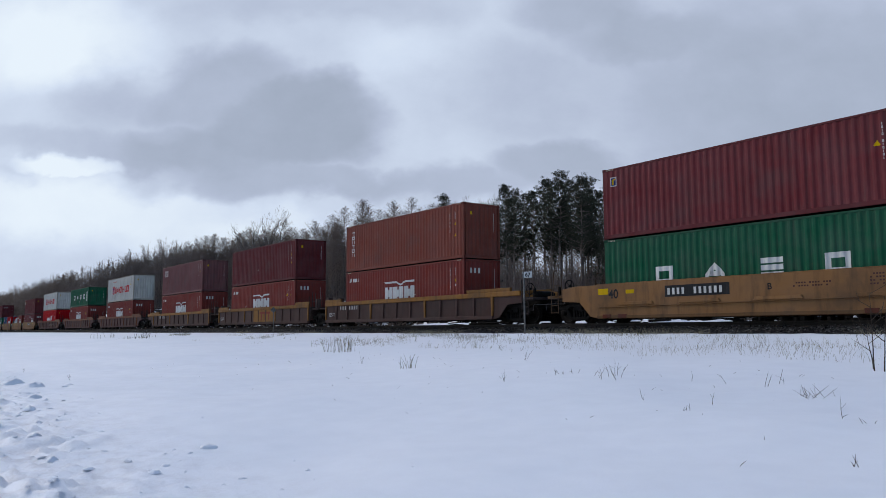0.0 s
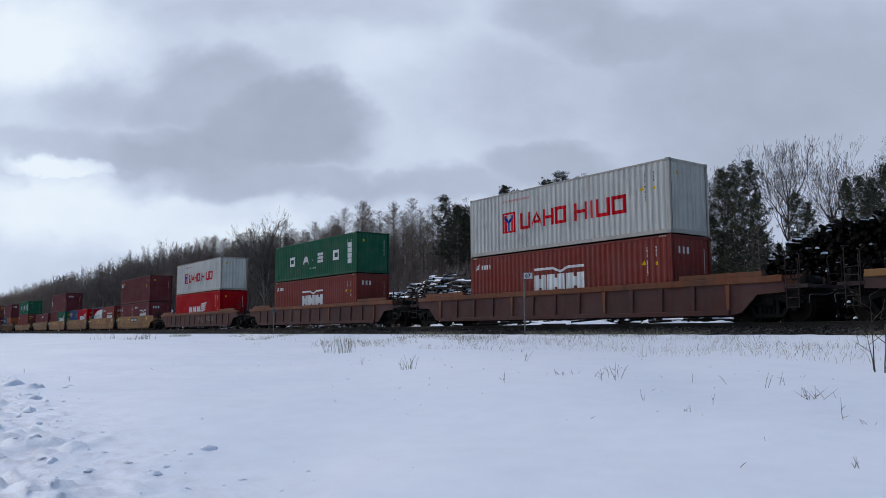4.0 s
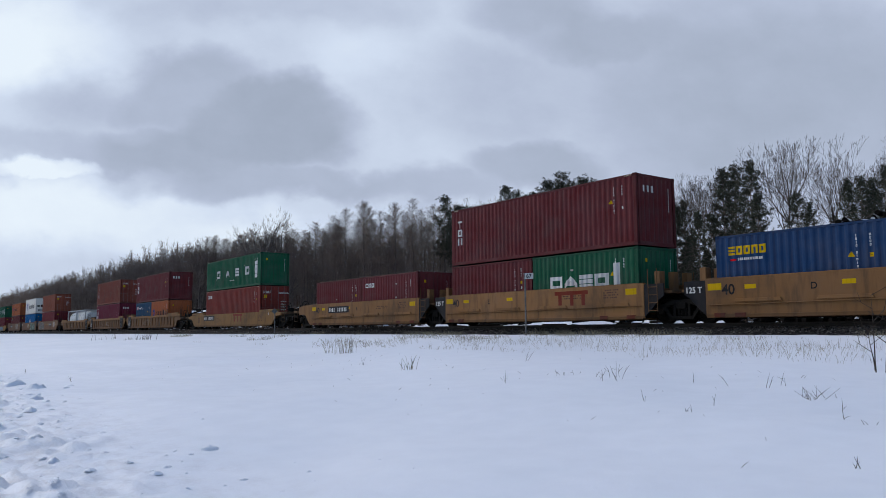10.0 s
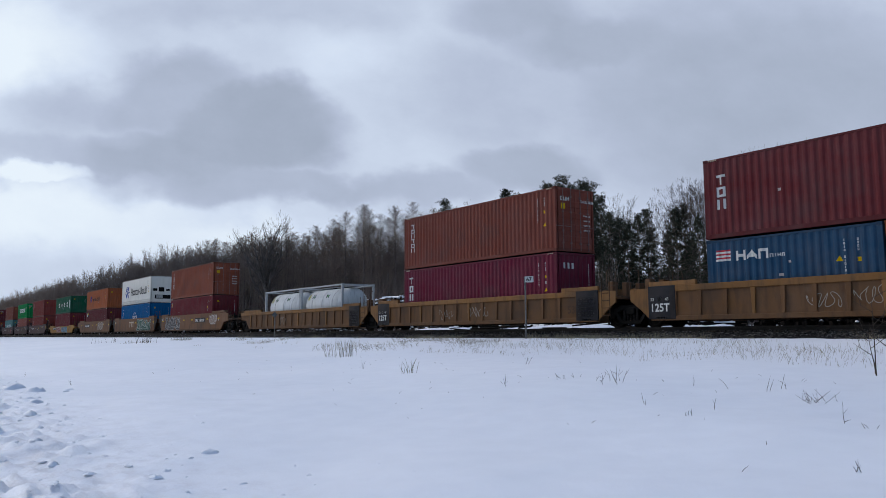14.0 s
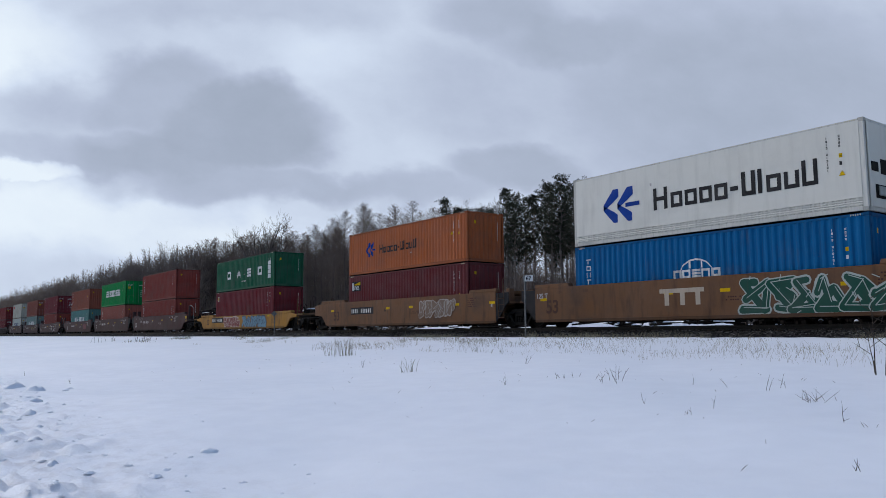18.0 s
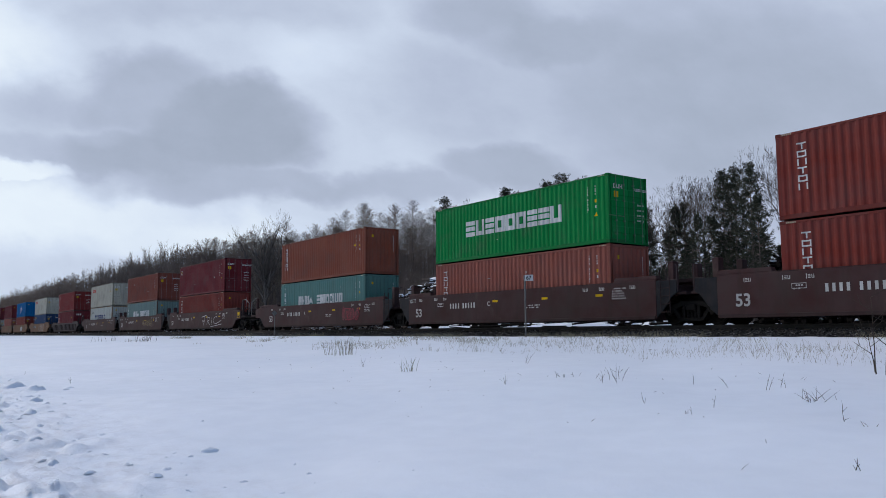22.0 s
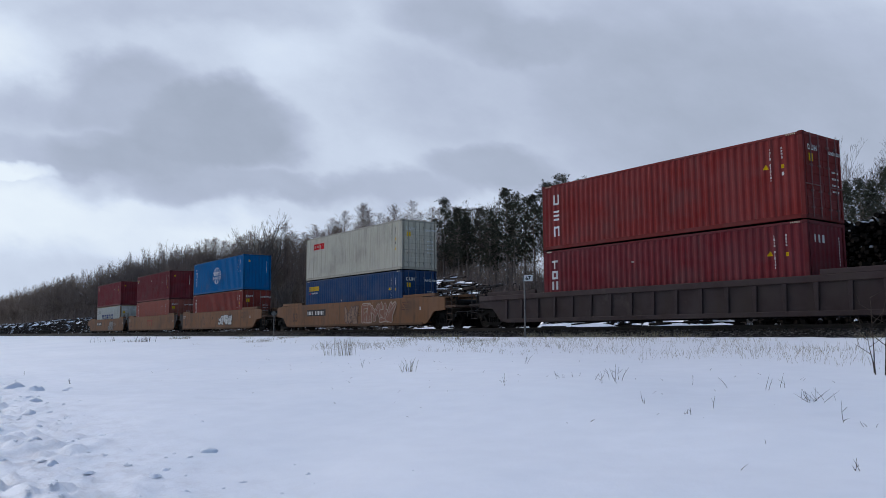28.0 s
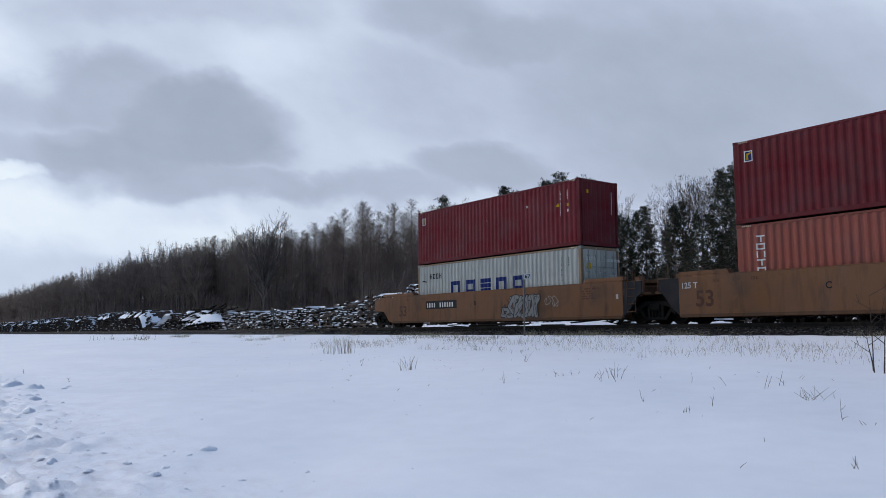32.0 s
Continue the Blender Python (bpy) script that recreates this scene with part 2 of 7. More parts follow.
def ground_z(x, y):
    """Height of the snow: it climbs from the roadside to the railway and on to the yard and the wood behind."""
    if y < TRACK_Y:
        z = 0.0 + 1.27 * smooth_step(-9.0, 30.0, y) / smooth_step(-9.0, 30.0, 21.5) if y > -9 else 0.0
        near = 1 - smooth_step(19.5, 21.8, y)
        z = min(z, 1.30) + 0.09 * smooth_step(17.5, 21.3, y)
        z += near * (0.10 * noise.noise((x * 0.16, y * 0.2, 1.3)) + 0.05 * noise.noise((x * 0.5, y * 0.6, 4.1)))
        z += 0.014 * noise.noise((x * 2.1, y * 2.1, 7.7))
        if -32 < x < -4 and -1 < y < 5:
            z += ploughed(x, y)
        rim = y + 0.42 * noise.noise((x * 0.45, 2.0, 0.0)) + 0.22 * noise.noise((x * 1.9, 5.0, 0.0))
        z -= smooth_step(21.6, 22.9, rim) * 0.5
    else:
        z = 1.10 + 0.75 * smooth_step(27.5, 44.0, y) + 0.10 * noise.noise((x * 0.2, y * 0.2, 9.0))
        z += (7.5 * smooth_step(50.0, 78.0, y) + 4.0 * smooth_step(78.0, 140.0, y)) * smooth_step(140.0, 260.0, -x)
        z += 15.0 * smooth_step(115.0, 320.0, y) * smooth_step(70.0, 190.0, -x)
        drift = smooth_step(29.6, 31.4, y) * (1 - smooth_step(33.0, 35.5, y)) * smooth_step(17.0, 23.0, -x) * (1 - smooth_step(46.0, 56.0, -x))
        if drift > 0:
            lump = 0.55 + 0.55 * noise.noise((x * 0.7, y * 0.8, 3.0)) + 0.45 * noise.noise((x * 2.4, y * 2.2, 5.0))
            z += drift * (0.42 + 0.30 * smooth_step(0.3, 0.75, lump) + 0.05 * noise.noise((x * 5.0, y * 5.0, 1.0)))
    return z


def spread(fine, step, low, high):
    out, s, x = list(fine), step, fine[0]
    while x > low:
        s *= 1.22
        x -= s
        out.insert(0, x)
    s, x = step, fine[-1]
    while x < high:
        s *= 1.22
        x += s
        out.append(x)
    return out


xs = spread([-26 + 0.10 * i for i in range(272)], 0.16, -4600, 4600)
ys = spread([-1 + 0.07 * i for i in range(86)] + [5.1 + 0.16 * i for i in range(122)], 0.16, -1500, 4700)
ground_mesh = bpy.data.meshes.new("ground")
nx = len(xs)
ground_mesh.from_pydata([(x, y, ground_z(x, y)) for y in ys for x in xs], [],
                        [(j * nx + i, j * nx + i + 1, (j + 1) * nx + i + 1, (j + 1) * nx + i) for j in range(len(ys) - 1) for i in range(nx - 1)])
ground_mesh.shade_smooth()
ground_mesh.materials.append(SNOW)
ground = tagged(new("ground", ground_mesh), "snow-covered field sloping up to the railway", "snow field", kind="structure")

# ballast bed, rails and sleepers
bed = Builder()
edge = [22.05, 22.7, 23.35, 23.7]
bx = [-1500 + 60 * i for i in range(24)] + [-62 + 0.5 * i for i in range(150)] + [14 + 40 * i for i in range(12)]
side_z = (BED_Z - 0.45, BED_Z - 0.26, BED_Z - 0.06, BED_Z - 0.01)
rows_of = []
for x in bx:
    line = []
    for k, (y, z) in enumerate(zip(edge, side_z)):
        j = 0.12 * noise.noise((x * 0.9, y * 3, 5.0))
        line.append((x, y + j * (2.2 if k == 0 else 1.0), z + 0.06 * noise.noise((x * 1.3, y * 4, 1.0))))
    line.append((x, TRACK_Y, BED_Z))
    line += [(x, 2 * TRACK_Y - y, z) for y, z in reversed(list(zip(edge, side_z)))]
    rows_of.append(line)
bed.v = [p for line in rows_of for p in line]
w = len(rows_of[0])
bed.f = [(i * w + k, (i + 1) * w + k, (i + 1) * w + k + 1, i * w + k + 1) for i in range(len(bx) - 1) for k in range(w - 1)]
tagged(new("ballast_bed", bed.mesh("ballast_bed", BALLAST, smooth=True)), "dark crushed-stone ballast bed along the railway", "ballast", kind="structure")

track = tagged(new("railway_track"), "single railway track of rusty rails on timber sleepers", "railway track", kind="structure")
for side in (-1, 1):
    rail = Builder()
    y = TRACK_Y + side * 0.755
    prof = [(-0.075, 0), (0.075, 0), (0.075, 0.012), (0.012, 0.03), (0.012, 0.135), (0.036, 0.145), (0.036, 0.18), (-0.036, 0.18), (-0.036, 0.145), (-0.012, 0.135), (-0.012, 0.03), (-0.075, 0.012)]
    for i in range(len(prof)):
        (a, za), (b, zb) = prof[i], prof[(i + 1) % len(prof)]
        rail.face((-1500, y + a, RAIL_Z - 0.18 + za), (-1500, y + b, RAIL_Z - 0.18 + zb), (500, y + b, RAIL_Z - 0.18 + zb), (500, y + a, RAIL_Z - 0.18 + za))
    part("rail", rail.mesh("rail", RAIL), track)
tie = Builder().box(-0.115, 0.115, -1.3, 1.3, -0.16, 0.0).mesh("sleeper", SLEEPER, 0.012)
for i in range(150):
    part("sleeper", tie, track, at=(-66 + 0.51 * i, TRACK_Y, RAIL_Z - 0.175))

# loose stones on the near shoulder
stones = Builder()
rnd = random.Random(4)
for i in range(5200):
    x, k = rnd.uniform(-48, 4), rnd.random()
    y = 21.95 + 1.9 * k
    z = BED_Z - 0.47 + 0.5 * min(1, k * 1.12)
    r = rnd.uniform(0.02, 0.05)
    n = len(stones.v)
    for d in ((1, 0, 0), (-1, 0, 0), (0, 1, 0), (0, -1, 0), (0, 0, 1), (0, 0, -1)):
        s = r * rnd.uniform(0.6, 1.3)
        stones.v.append((x + d[0] * s, y + d[1] * s, z + d[2] * s))
    stones.f += [tuple(n + i for i in t) for t in ((0, 2, 4), (2, 1, 4), (1, 3, 4), (3, 0, 4), (2, 0, 5), (1, 2, 5), (3, 1, 5), (0, 3, 5))]
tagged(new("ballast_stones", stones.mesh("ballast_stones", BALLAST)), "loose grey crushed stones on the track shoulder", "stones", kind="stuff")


# ---- cloud layer ----
CLOUD_H = 150.0
RIGHT = Vector((math.cos(radians(53.7)), math.sin(radians(53.7)), 0))
AHEAD = Vector((-RIGHT.y, RIGHT.x, 0))


def cloud_material():
    m = bpy.data.materials.new("cloud_layer")
    m.use_nodes = True
    nt = m.node_tree
    nt.nodes.clear()

    def calc(op, a, b=0.0, c=0.0, clamp=False):
        n = nt.nodes.new("ShaderNodeMath")
        n.operation, n.use_clamp = op, clamp
        for value, socket in zip((a, b, c), n.inputs):
            if isinstance(value, bpy.types.NodeSocket):
                nt.links.new(value, socket)
            else:
                socket.default_value = value
        return n.outputs[0]

    tc = nt.nodes.new("ShaderNodeTexCoord")
    xyz = nt.nodes.new("ShaderNodeSeparateXYZ")
    nt.links.new(tc.outputs["Object"], xyz.inputs[0])
    u = calc("DIVIDE", xyz.outputs[0], xyz.outputs[1])
    v = calc("DIVIDE", CLOUD_H, xyz.outputs[1])
    uv = nt.nodes.new("ShaderNodeCombineXYZ")
    nt.links.new(u, uv.inputs[0])
    nt.links.new(calc("MULTIPLY", v, 1.35), uv.inputs[1])

    def puff(scale, detail, seed, rough=0.5):
        n = node(nt, "ShaderNodeTexNoise", Scale=scale, Detail=detail, Roughness=rough)
        shift = nt.nodes.new("ShaderNodeVectorMath")
        shift.operation = "ADD"
        shift.inputs[1].default_value = (seed, seed * 0.7, seed * 1.3)
        nt.links.new(uv.outputs[0], shift.inputs[0])
        nt.links.new(shift.outputs[0], n.inputs["Vector"])
        return n.outputs[0]

    wob_u, wob_v = u, v
    for scale, seed, reach in ((3.4, 3.1, 0.115), (8.5, 9.7, 0.06), (24.0, 15.1, 0.02)):
        wob_u = calc("MULTIPLY_ADD", calc("SUBTRACT", puff(scale, 4.0, seed, 0.55), 0.5), reach, wob_u)
        wob_v = calc("MULTIPLY_ADD", calc("SUBTRACT", puff(scale, 4.0, seed + 5.3, 0.55), 0.5), reach, wob_v)
    # centre u, v, half sizes, softness of the rim, depth: the dark banks, then the bright breaks
    banks = [(-0.285, 0.324, 0.121, 0.059, 0.8, 0.24), (-0.182, 0.270, 0.135, 0.074, 0.5, 0.31), (-0.274, 0.241, 0.202, 0.056, 0.8, 0.28),
             (-0.428, 0.320, 0.098, 0.057, 1.0, 0.17), (-0.461, 0.254, 0.173, 0.032, 0.9, 0.16), (-0.195, 0.193, 0.246, 0.027, 0.8, 0.24),
             (0.154, 0.212, 0.105, 0.043, 0.6, 0.24), (0.014, 0.190, 0.224, 0.024, 1.0, 0.2), (0.305, 0.387, 0.152, 0.056, 0.8, 0.27),
             (0.203, 0.430, 0.138, 0.050, 0.9, 0.23), (0.146, 0.320, 0.212, 0.098, 1.0, 0.17), (0.507, 0.305, 0.317, 0.226, 0.8, 0.25),
             (-0.133, 0.438, 0.253, 0.038, 1.0, 0.13), (-0.549, 0.203, 0.036, 0.022, 0.8, 0.12)]
    gaps = [(-0.465, 0.163, 0.208, 0.049, 0.8, 0.24), (-0.478, 0.215, 0.079, 0.016, 0.6, 0.3), (-0.524, 0.398, 0.152, 0.072, 1.0, 0.27),
             (-0.066, 0.359, 0.084, 0.046, 1.0, 0.08), (-0.341, 0.264, 0.038, 0.012, 1.0, 0.07), (-0.318, 0.130, 0.185, 0.031, 0.9, 0.2)]

    def cover(lobes):
        most = None
        for cu, cv, ru, rv, soft_, weight in lobes:
            du = calc("DIVIDE", calc("SUBTRACT", wob_u, cu), ru)
            dv = calc("DIVIDE", calc("SUBTRACT", wob_v, cv), rv)
            rr = calc("SQRT", calc("ADD", calc("MULTIPLY", du, du), calc("MULTIPLY", dv, dv)))
            edge = nt.nodes.new("ShaderNodeMapRange")
            edge.interpolation_type = "SMOOTHSTEP"
            for k, value in enumerate((1.0 + 0.45 * soft_, 1.0 - 0.75 * soft_, 0.0, weight)):
                edge.inputs[k + 1].default_value = value
            nt.links.new(rr, edge.inputs[0])
            most = edge.outputs[0] if most is None else calc("SMOOTH_MAX", most, edge.outputs[0], 0.07)
        return most

    total = calc("MULTIPLY_ADD", calc("SUBTRACT", puff(2.6, 4.0, 1.7), 0.5), 0.18, 0.765)
    total = calc("MULTIPLY_ADD", calc("SUBTRACT", puff(7.0, 8.0, 5.2, 0.6), 0.5), 0.20, total)
    total = calc("ADD", calc("SUBTRACT", total, cover(banks)), cover(gaps))
    col = ramp(nt, total, [(0.22, (0.255, 0.30, 0.385)), (0.42, (0.32, 0.375, 0.475)), (0.62, (0.455, 0.52, 0.665)), (0.82, (0.64, 0.73, 0.88)), (1.0, (0.80, 0.89, 0.98))])
    em = nt.nodes.new("ShaderNodeEmission")
    nt.links.new(col, em.inputs[0])
    out = nt.nodes.new("ShaderNodeOutputMaterial")
    nt.links.new(em.outputs[0], out.inputs[0])
    return m


layer = Builder()
us = [-4600 + 92 * i for i in range(101)]
vs = [250 + 20 * 1.065 ** i for i in range(86)]
layer.v = [(a, b, 0) for b in vs for a in us]
layer.f = [(j * 101 + i, (j + 1) * 101 + i, (j + 1) * 101 + i + 1, j * 101 + i + 1) for j in range(85) for i in range(100)]
clouds = tagged(new("cloud_layer", layer.mesh("cloud_layer", cloud_material())), "low grey overcast cloud layer with brighter breaks", "clouds", kind="structure")


def cloud_pose(t):
    p = RIGHT * (-0.47 * CLOUD_H * t / 32) + Vector((0, 0, EYE_Z + CLOUD_H))
    return pose(p.x, p.y, p.z, 0, 0, 53.7)


# ---- containers ----
HALF_W = 1.219
WAVE = 0.278
INSET = 0.036


def wave(x):
    """Depth of the corrugated sheet behind the outer plane at x metres from the panel's start."""
    t = (x / WAVE) % 1.0
    if t < 0.26:
        return 0.0
    if t < 0.50:
        return INSET * (t - 0.26) / 0.24
    if t < 0.76:
        return INSET
    return INSET * (1.0 - t) / 0.24


def breaks(x0, x1):
    """Fold lines of the sheet between x0 and x1, with both ends."""
    out = [x0]
    k = math.floor(x0 / WAVE)
    while k * WAVE < x1:
        for t in (0.0, 0.26, 0.50, 0.76):
            x = (k + t) * WAVE
            if x0 + 1e-4 < x < x1 - 1e-4:
                out.append(x)
        k += 1
    return out + [x1]


def sheet(length, z0, z1):
    """A corrugated sheet facing -y, its outer plane at y = 0."""
    b = Builder()
    pts = breaks(0.0, length)
    for x in pts:
        b.v += [(x, wave(x), z0), (x, wave(x), z1)]
    b.f = [(2 * i, 2 * i + 2, 2 * i + 3, 2 * i + 1) for i in range(len(pts) - 1)]
    return b


def container_meshes(length, height):
    def make():
        m, L, H = {}, length / 2, height
        m["side"] = sheet(length - 0.30, 0.155, H - 0.085).mesh("side_panel", PAINT)
        m["end"] = sheet(2 * HALF_W - 0.28, 0.155, H - 0.115).mesh("end_panel", PAINT)
        roof = sheet(length - 0.24, 0.0, 2 * HALF_W - 0.12)
        roof.v = [(x, z, -y) for x, y, z in roof.v]
        m["roof"] = roof.mesh("roof", PAINT)
        m["floor"] = Builder().box(-L + 0.1, L - 0.1, -HALF_W + 0.08, HALF_W - 0.08, 0.02, 0.15).mesh("floor", STEEL)
        post = Builder().prism([(0, 0), (0.16, 0), (0.16, H - 0.236), (0, H - 0.236)], 0, 0.11)
        m["post"] = post.mesh("corner_post", PAINT, 0.015)
        m["toprail"] = Builder().box(-L + 0.16, L - 0.16, 0, 0.06, H - 0.1, H - 0.02).mesh("top_rail", PAINT, 0.01)
        m["botrail"] = Builder().box(-L + 0.16, L - 0.16, 0.0, 0.06, 0.012, 0.165).mesh("bottom_rail", PAINT, 0.012)
        m["header"] = Builder().box(0, 0.08, -HALF_W + 0.16, HALF_W - 0.16, H - 0.13, H - 0.01).mesh("end_header", PAINT, 0.01)
        m["sill"] = Builder().box(0, 0.08, -HALF_W + 0.16, HALF_W - 0.16, 0.01, 0.17).mesh("end_sill", PAINT, 0.01)
        cast = Builder().box(0, 0.178, 0, 0.162, 0, 0.118)
        for a in (0.055,):
            cast.box(a, a + 0.07, -0.002, 0.004, 0.035, 0.085)
        m["cast"] = cast.mesh("corner_casting", PAINT, 0.006)
        profile = [(-0.05, 0.17), (0.0, 0.17)]
        for z in (0.42, 0.95, 1.5, 2.0):
            profile += [(0.0, z), (0.022, z + 0.03), (0.022, z + 0.27), (0.0, z + 0.30)]
        door = Builder().prism(profile + [(0.0, H - 0.13), (-0.05, H - 0.13)], 0.01, HALF_W - 0.17)
        m["door"] = door.mesh("door", PAINT, 0.008)
        rod = Builder().tube((0.05, 0, 0.06), (0.05, 0, H - 0.06), 0.02, 0.02, 8, True)
        for z in (0.35, 0.9, 1.75, H - 0.45):
            rod.box(0.0, 0.075, -0.05, 0.05, z, z + 0.07)
        rod.box(0.04, 0.075, 0.0, 0.42, 1.12, 1.15)
        m["rod"] = rod.mesh("locking_rod", PAINT)
        return m
    return cached(("container", length, height), make)


class Marks:
    """Painted shapes on a corrugated or plain side: x from the left end, z from the bottom, in metres. Each large shape is a piece of its own."""

    def __init__(self, start=0.15, folded=True):
        self.start, self.folded, self.sets, self.piece = start, folded, {}, 0

    def next(self):
        self.piece += 1

    def quad(self, color, x0, x1, b0, b1, t0, t1):
        b = self.sets.setdefault((color, self.piece), Builder())
        pts = breaks(x0 - self.start, x1 - self.start) if self.folded else [x0 - self.start, x1 - self.start]
        n = len(b.v)
        for p in pts:
            k = (p + self.start - x0) / (x1 - x0)
            y = (wave(p) if self.folded else 0.0) - 0.005 - 0.0004 * (self.piece % 12)
            b.v += [(p + self.start, y, b0 + (b1 - b0) * k), (p + self.start, y, t0 + (t1 - t0) * k)]
        b.f += [(n + 2 * i, n + 2 * i + 2, n + 2 * i + 3, n + 2 * i + 1) for i in range(len(pts) - 1)]

    def rect(self, color, x0, x1, z0, z1):
        self.quad(color, x0, x1, z0, z0, z1, z1)

    def ring(self, color, x0, x1, z0, z1, t):
        self.rect(color, x0, x0 + t, z0, z1)
        self.rect(color, x1 - t, x1, z0, z1)
        self.rect(color, x0 + t, x1 - t, z0, z0 + t)
        self.rect(color, x0 + t, x1 - t, z1 - t, z1)

    def word(self, color, x0, z0, z1, widths, gap, t, kinds="rub"):
        """A row of plain letter-sized shapes: r ring, u open at the top, b two bars, s three strokes, o block, - rest."""
        x = x0
        for i, w in enumerate(widths):
            k = kinds[i % len(kinds)]
            if z1 - z0 > 0.22:
                self.next()
            if k == "r":
                self.ring(color, x, x + w, z0, z1, t)
            elif k == "u":
                self.rect(color, x, x + t, z0, z1)
                self.rect(color, x + w - t, x + w, z0, z1)
                self.rect(color, x + t, x + w - t, z0, z0 + t)
            elif k == "n":
                self.rect(color, x, x + t, z0, z1)
                self.rect(color, x + w - t, x + w, z0, z1)
                self.rect(color, x + t, x + w - t, z1 - t, z1)
            elif k == "b":
                self.rect(color, x, x + t, z0, z1)
                self.rect(color, x + w - t, x + w, z0, z1)
                self.rect(color, x + t, x + w - t, (z0 + z1 - t) / 2, (z0 + z1 + t) / 2)
            elif k == "s":
                for z in (z0, (z0 + z1 - t) / 2, z1 - t):
                    self.rect(color, x, x + w, z, z + t)
            elif k == "t":
                self.quad(color, x, x + w / 2, z0, z1 - t * 1.4, z0 + t * 1.4, z1)
                self.quad(color, x + w / 2, x + w, z1 - t * 1.4, z0, z1, z0 + t * 1.4)
                self.rect(color, x + w * 0.25, x + w * 0.75, z0 + (z1 - z0) * 0.25, z0 + (z1 - z0) * 0.25 + t)
            elif k == "o":
                self.rect(color, x, x + w, z0, z1)
            elif k == "i":
                self.rect(color, x + w / 2 - t / 2, x + w / 2 + t / 2, z0, z1)
            x += w + gap

    def column(self, color, x0, x1, z_top, n, h, gap, t):
        for i in range(n):
            z = z_top - i * (h + gap)
            self.next()
            if i % 3 == 0:
                self.rect(color, x0, x1, z - t, z)
                self.rect(color, (x0 + x1 - t) / 2, (x0 + x1 + t) / 2, z - h, z - t)
            elif i % 3 == 1:
                self.ring(color, x0, x1, z - h, z, t)
            else:
                self.rect(color, x0, x0 + t, z - h, z)
                self.rect(color, x1 - t, x1, z - h, z)

    def put(self, parent, name, at):
        for (color, piece), b in self.sets.items():
            ob = part(name, b.mesh(name, MARK), parent, color=color, at=at)
            if piece == 0:
                tagged(ob, kind="stuff")


WHITE, BLACK, YELLOW, RED, BLUE = (0.78, 0.78, 0.76), (0.012, 0.012, 0.014), (0.75, 0.47, 0.02), (0.62, 0.03, 0.04), (0.02, 0.06, 0.28)
NAVY, ORANGE, GREEN = (0.015, 0.03, 0.14), (0.6, 0.2, 0.05), (0.02, 0.2, 0.1)


def code_marks(m, L, H, rnd, stickers=True, ink=WHITE):
    """The owner's number column and the small notices near the end."""
    m.piece = 0
    x = L - 1.18
    z = H - 0.42
    for i in range(11):
        if i != 4:
            m.ring(ink, x, x + 0.05, z - 0.07, z, 0.016) if i % 2 else m.rect(ink, x + 0.012, x + 0.03, z - 0.07, z)
        z -= 0.105
    x = L - 0.78
    for i in range(4):
        m.ring(ink, x, x + 0.05, H - 0.49 - 0.105 * i, H - 0.42 - 0.105 * i, 0.016)
    if stickers and rnd.random() < 0.8:
        m.rect(YELLOW, x - 0.01, x + 0.10, H - 1.14, H - 1.01)
        m.rect(BLACK, x + 0.01, x + 0.08, H - 1.09, H - 1.07)
    if rnd.random() < 0.6:
        m.rect(ink, x, x + 0.08, H - 1.38, H - 1.26)
    if stickers and rnd.random() < 0.65:
        a, b = (x, H - 1.72) if rnd.random() < 0.5 else (x - 0.62, H - 1.10)
        for k in range(4):
            m.rect(YELLOW, a - 0.03 + 0.025 * k, a + 0.16 - 0.025 * k, b + 0.04 * k, b + 0.04 + 0.04 * k)
    for k in range(rnd.randrange(3)):
        a, b = rnd.uniform(2.0, L - 2.0), rnd.uniform(0.6, H - 0.6)
        m.rect((0.5, 0.46, 0.44), a, a + rnd.uniform(0.06, 0.16), b, b + rnd.uniform(0.03, 0.12))


def strokes(m, color, x0, x1, z0, z1, kinds, t, gap=0.14):
    """Letter-sized plain shapes spread evenly from x0 to x1."""
    thin = sum(k == "i" for k in kinds)
    w = (x1 - x0) / (len(kinds) - 0.62 * thin + gap * (len(kinds) - 1))
    x = x0
    for k in kinds:
        ww = w * (0.38 if k == "i" else 1.0)
        m.word(color, x, z0, z1, (ww,), 0, t, k)
        x += ww + gap * w


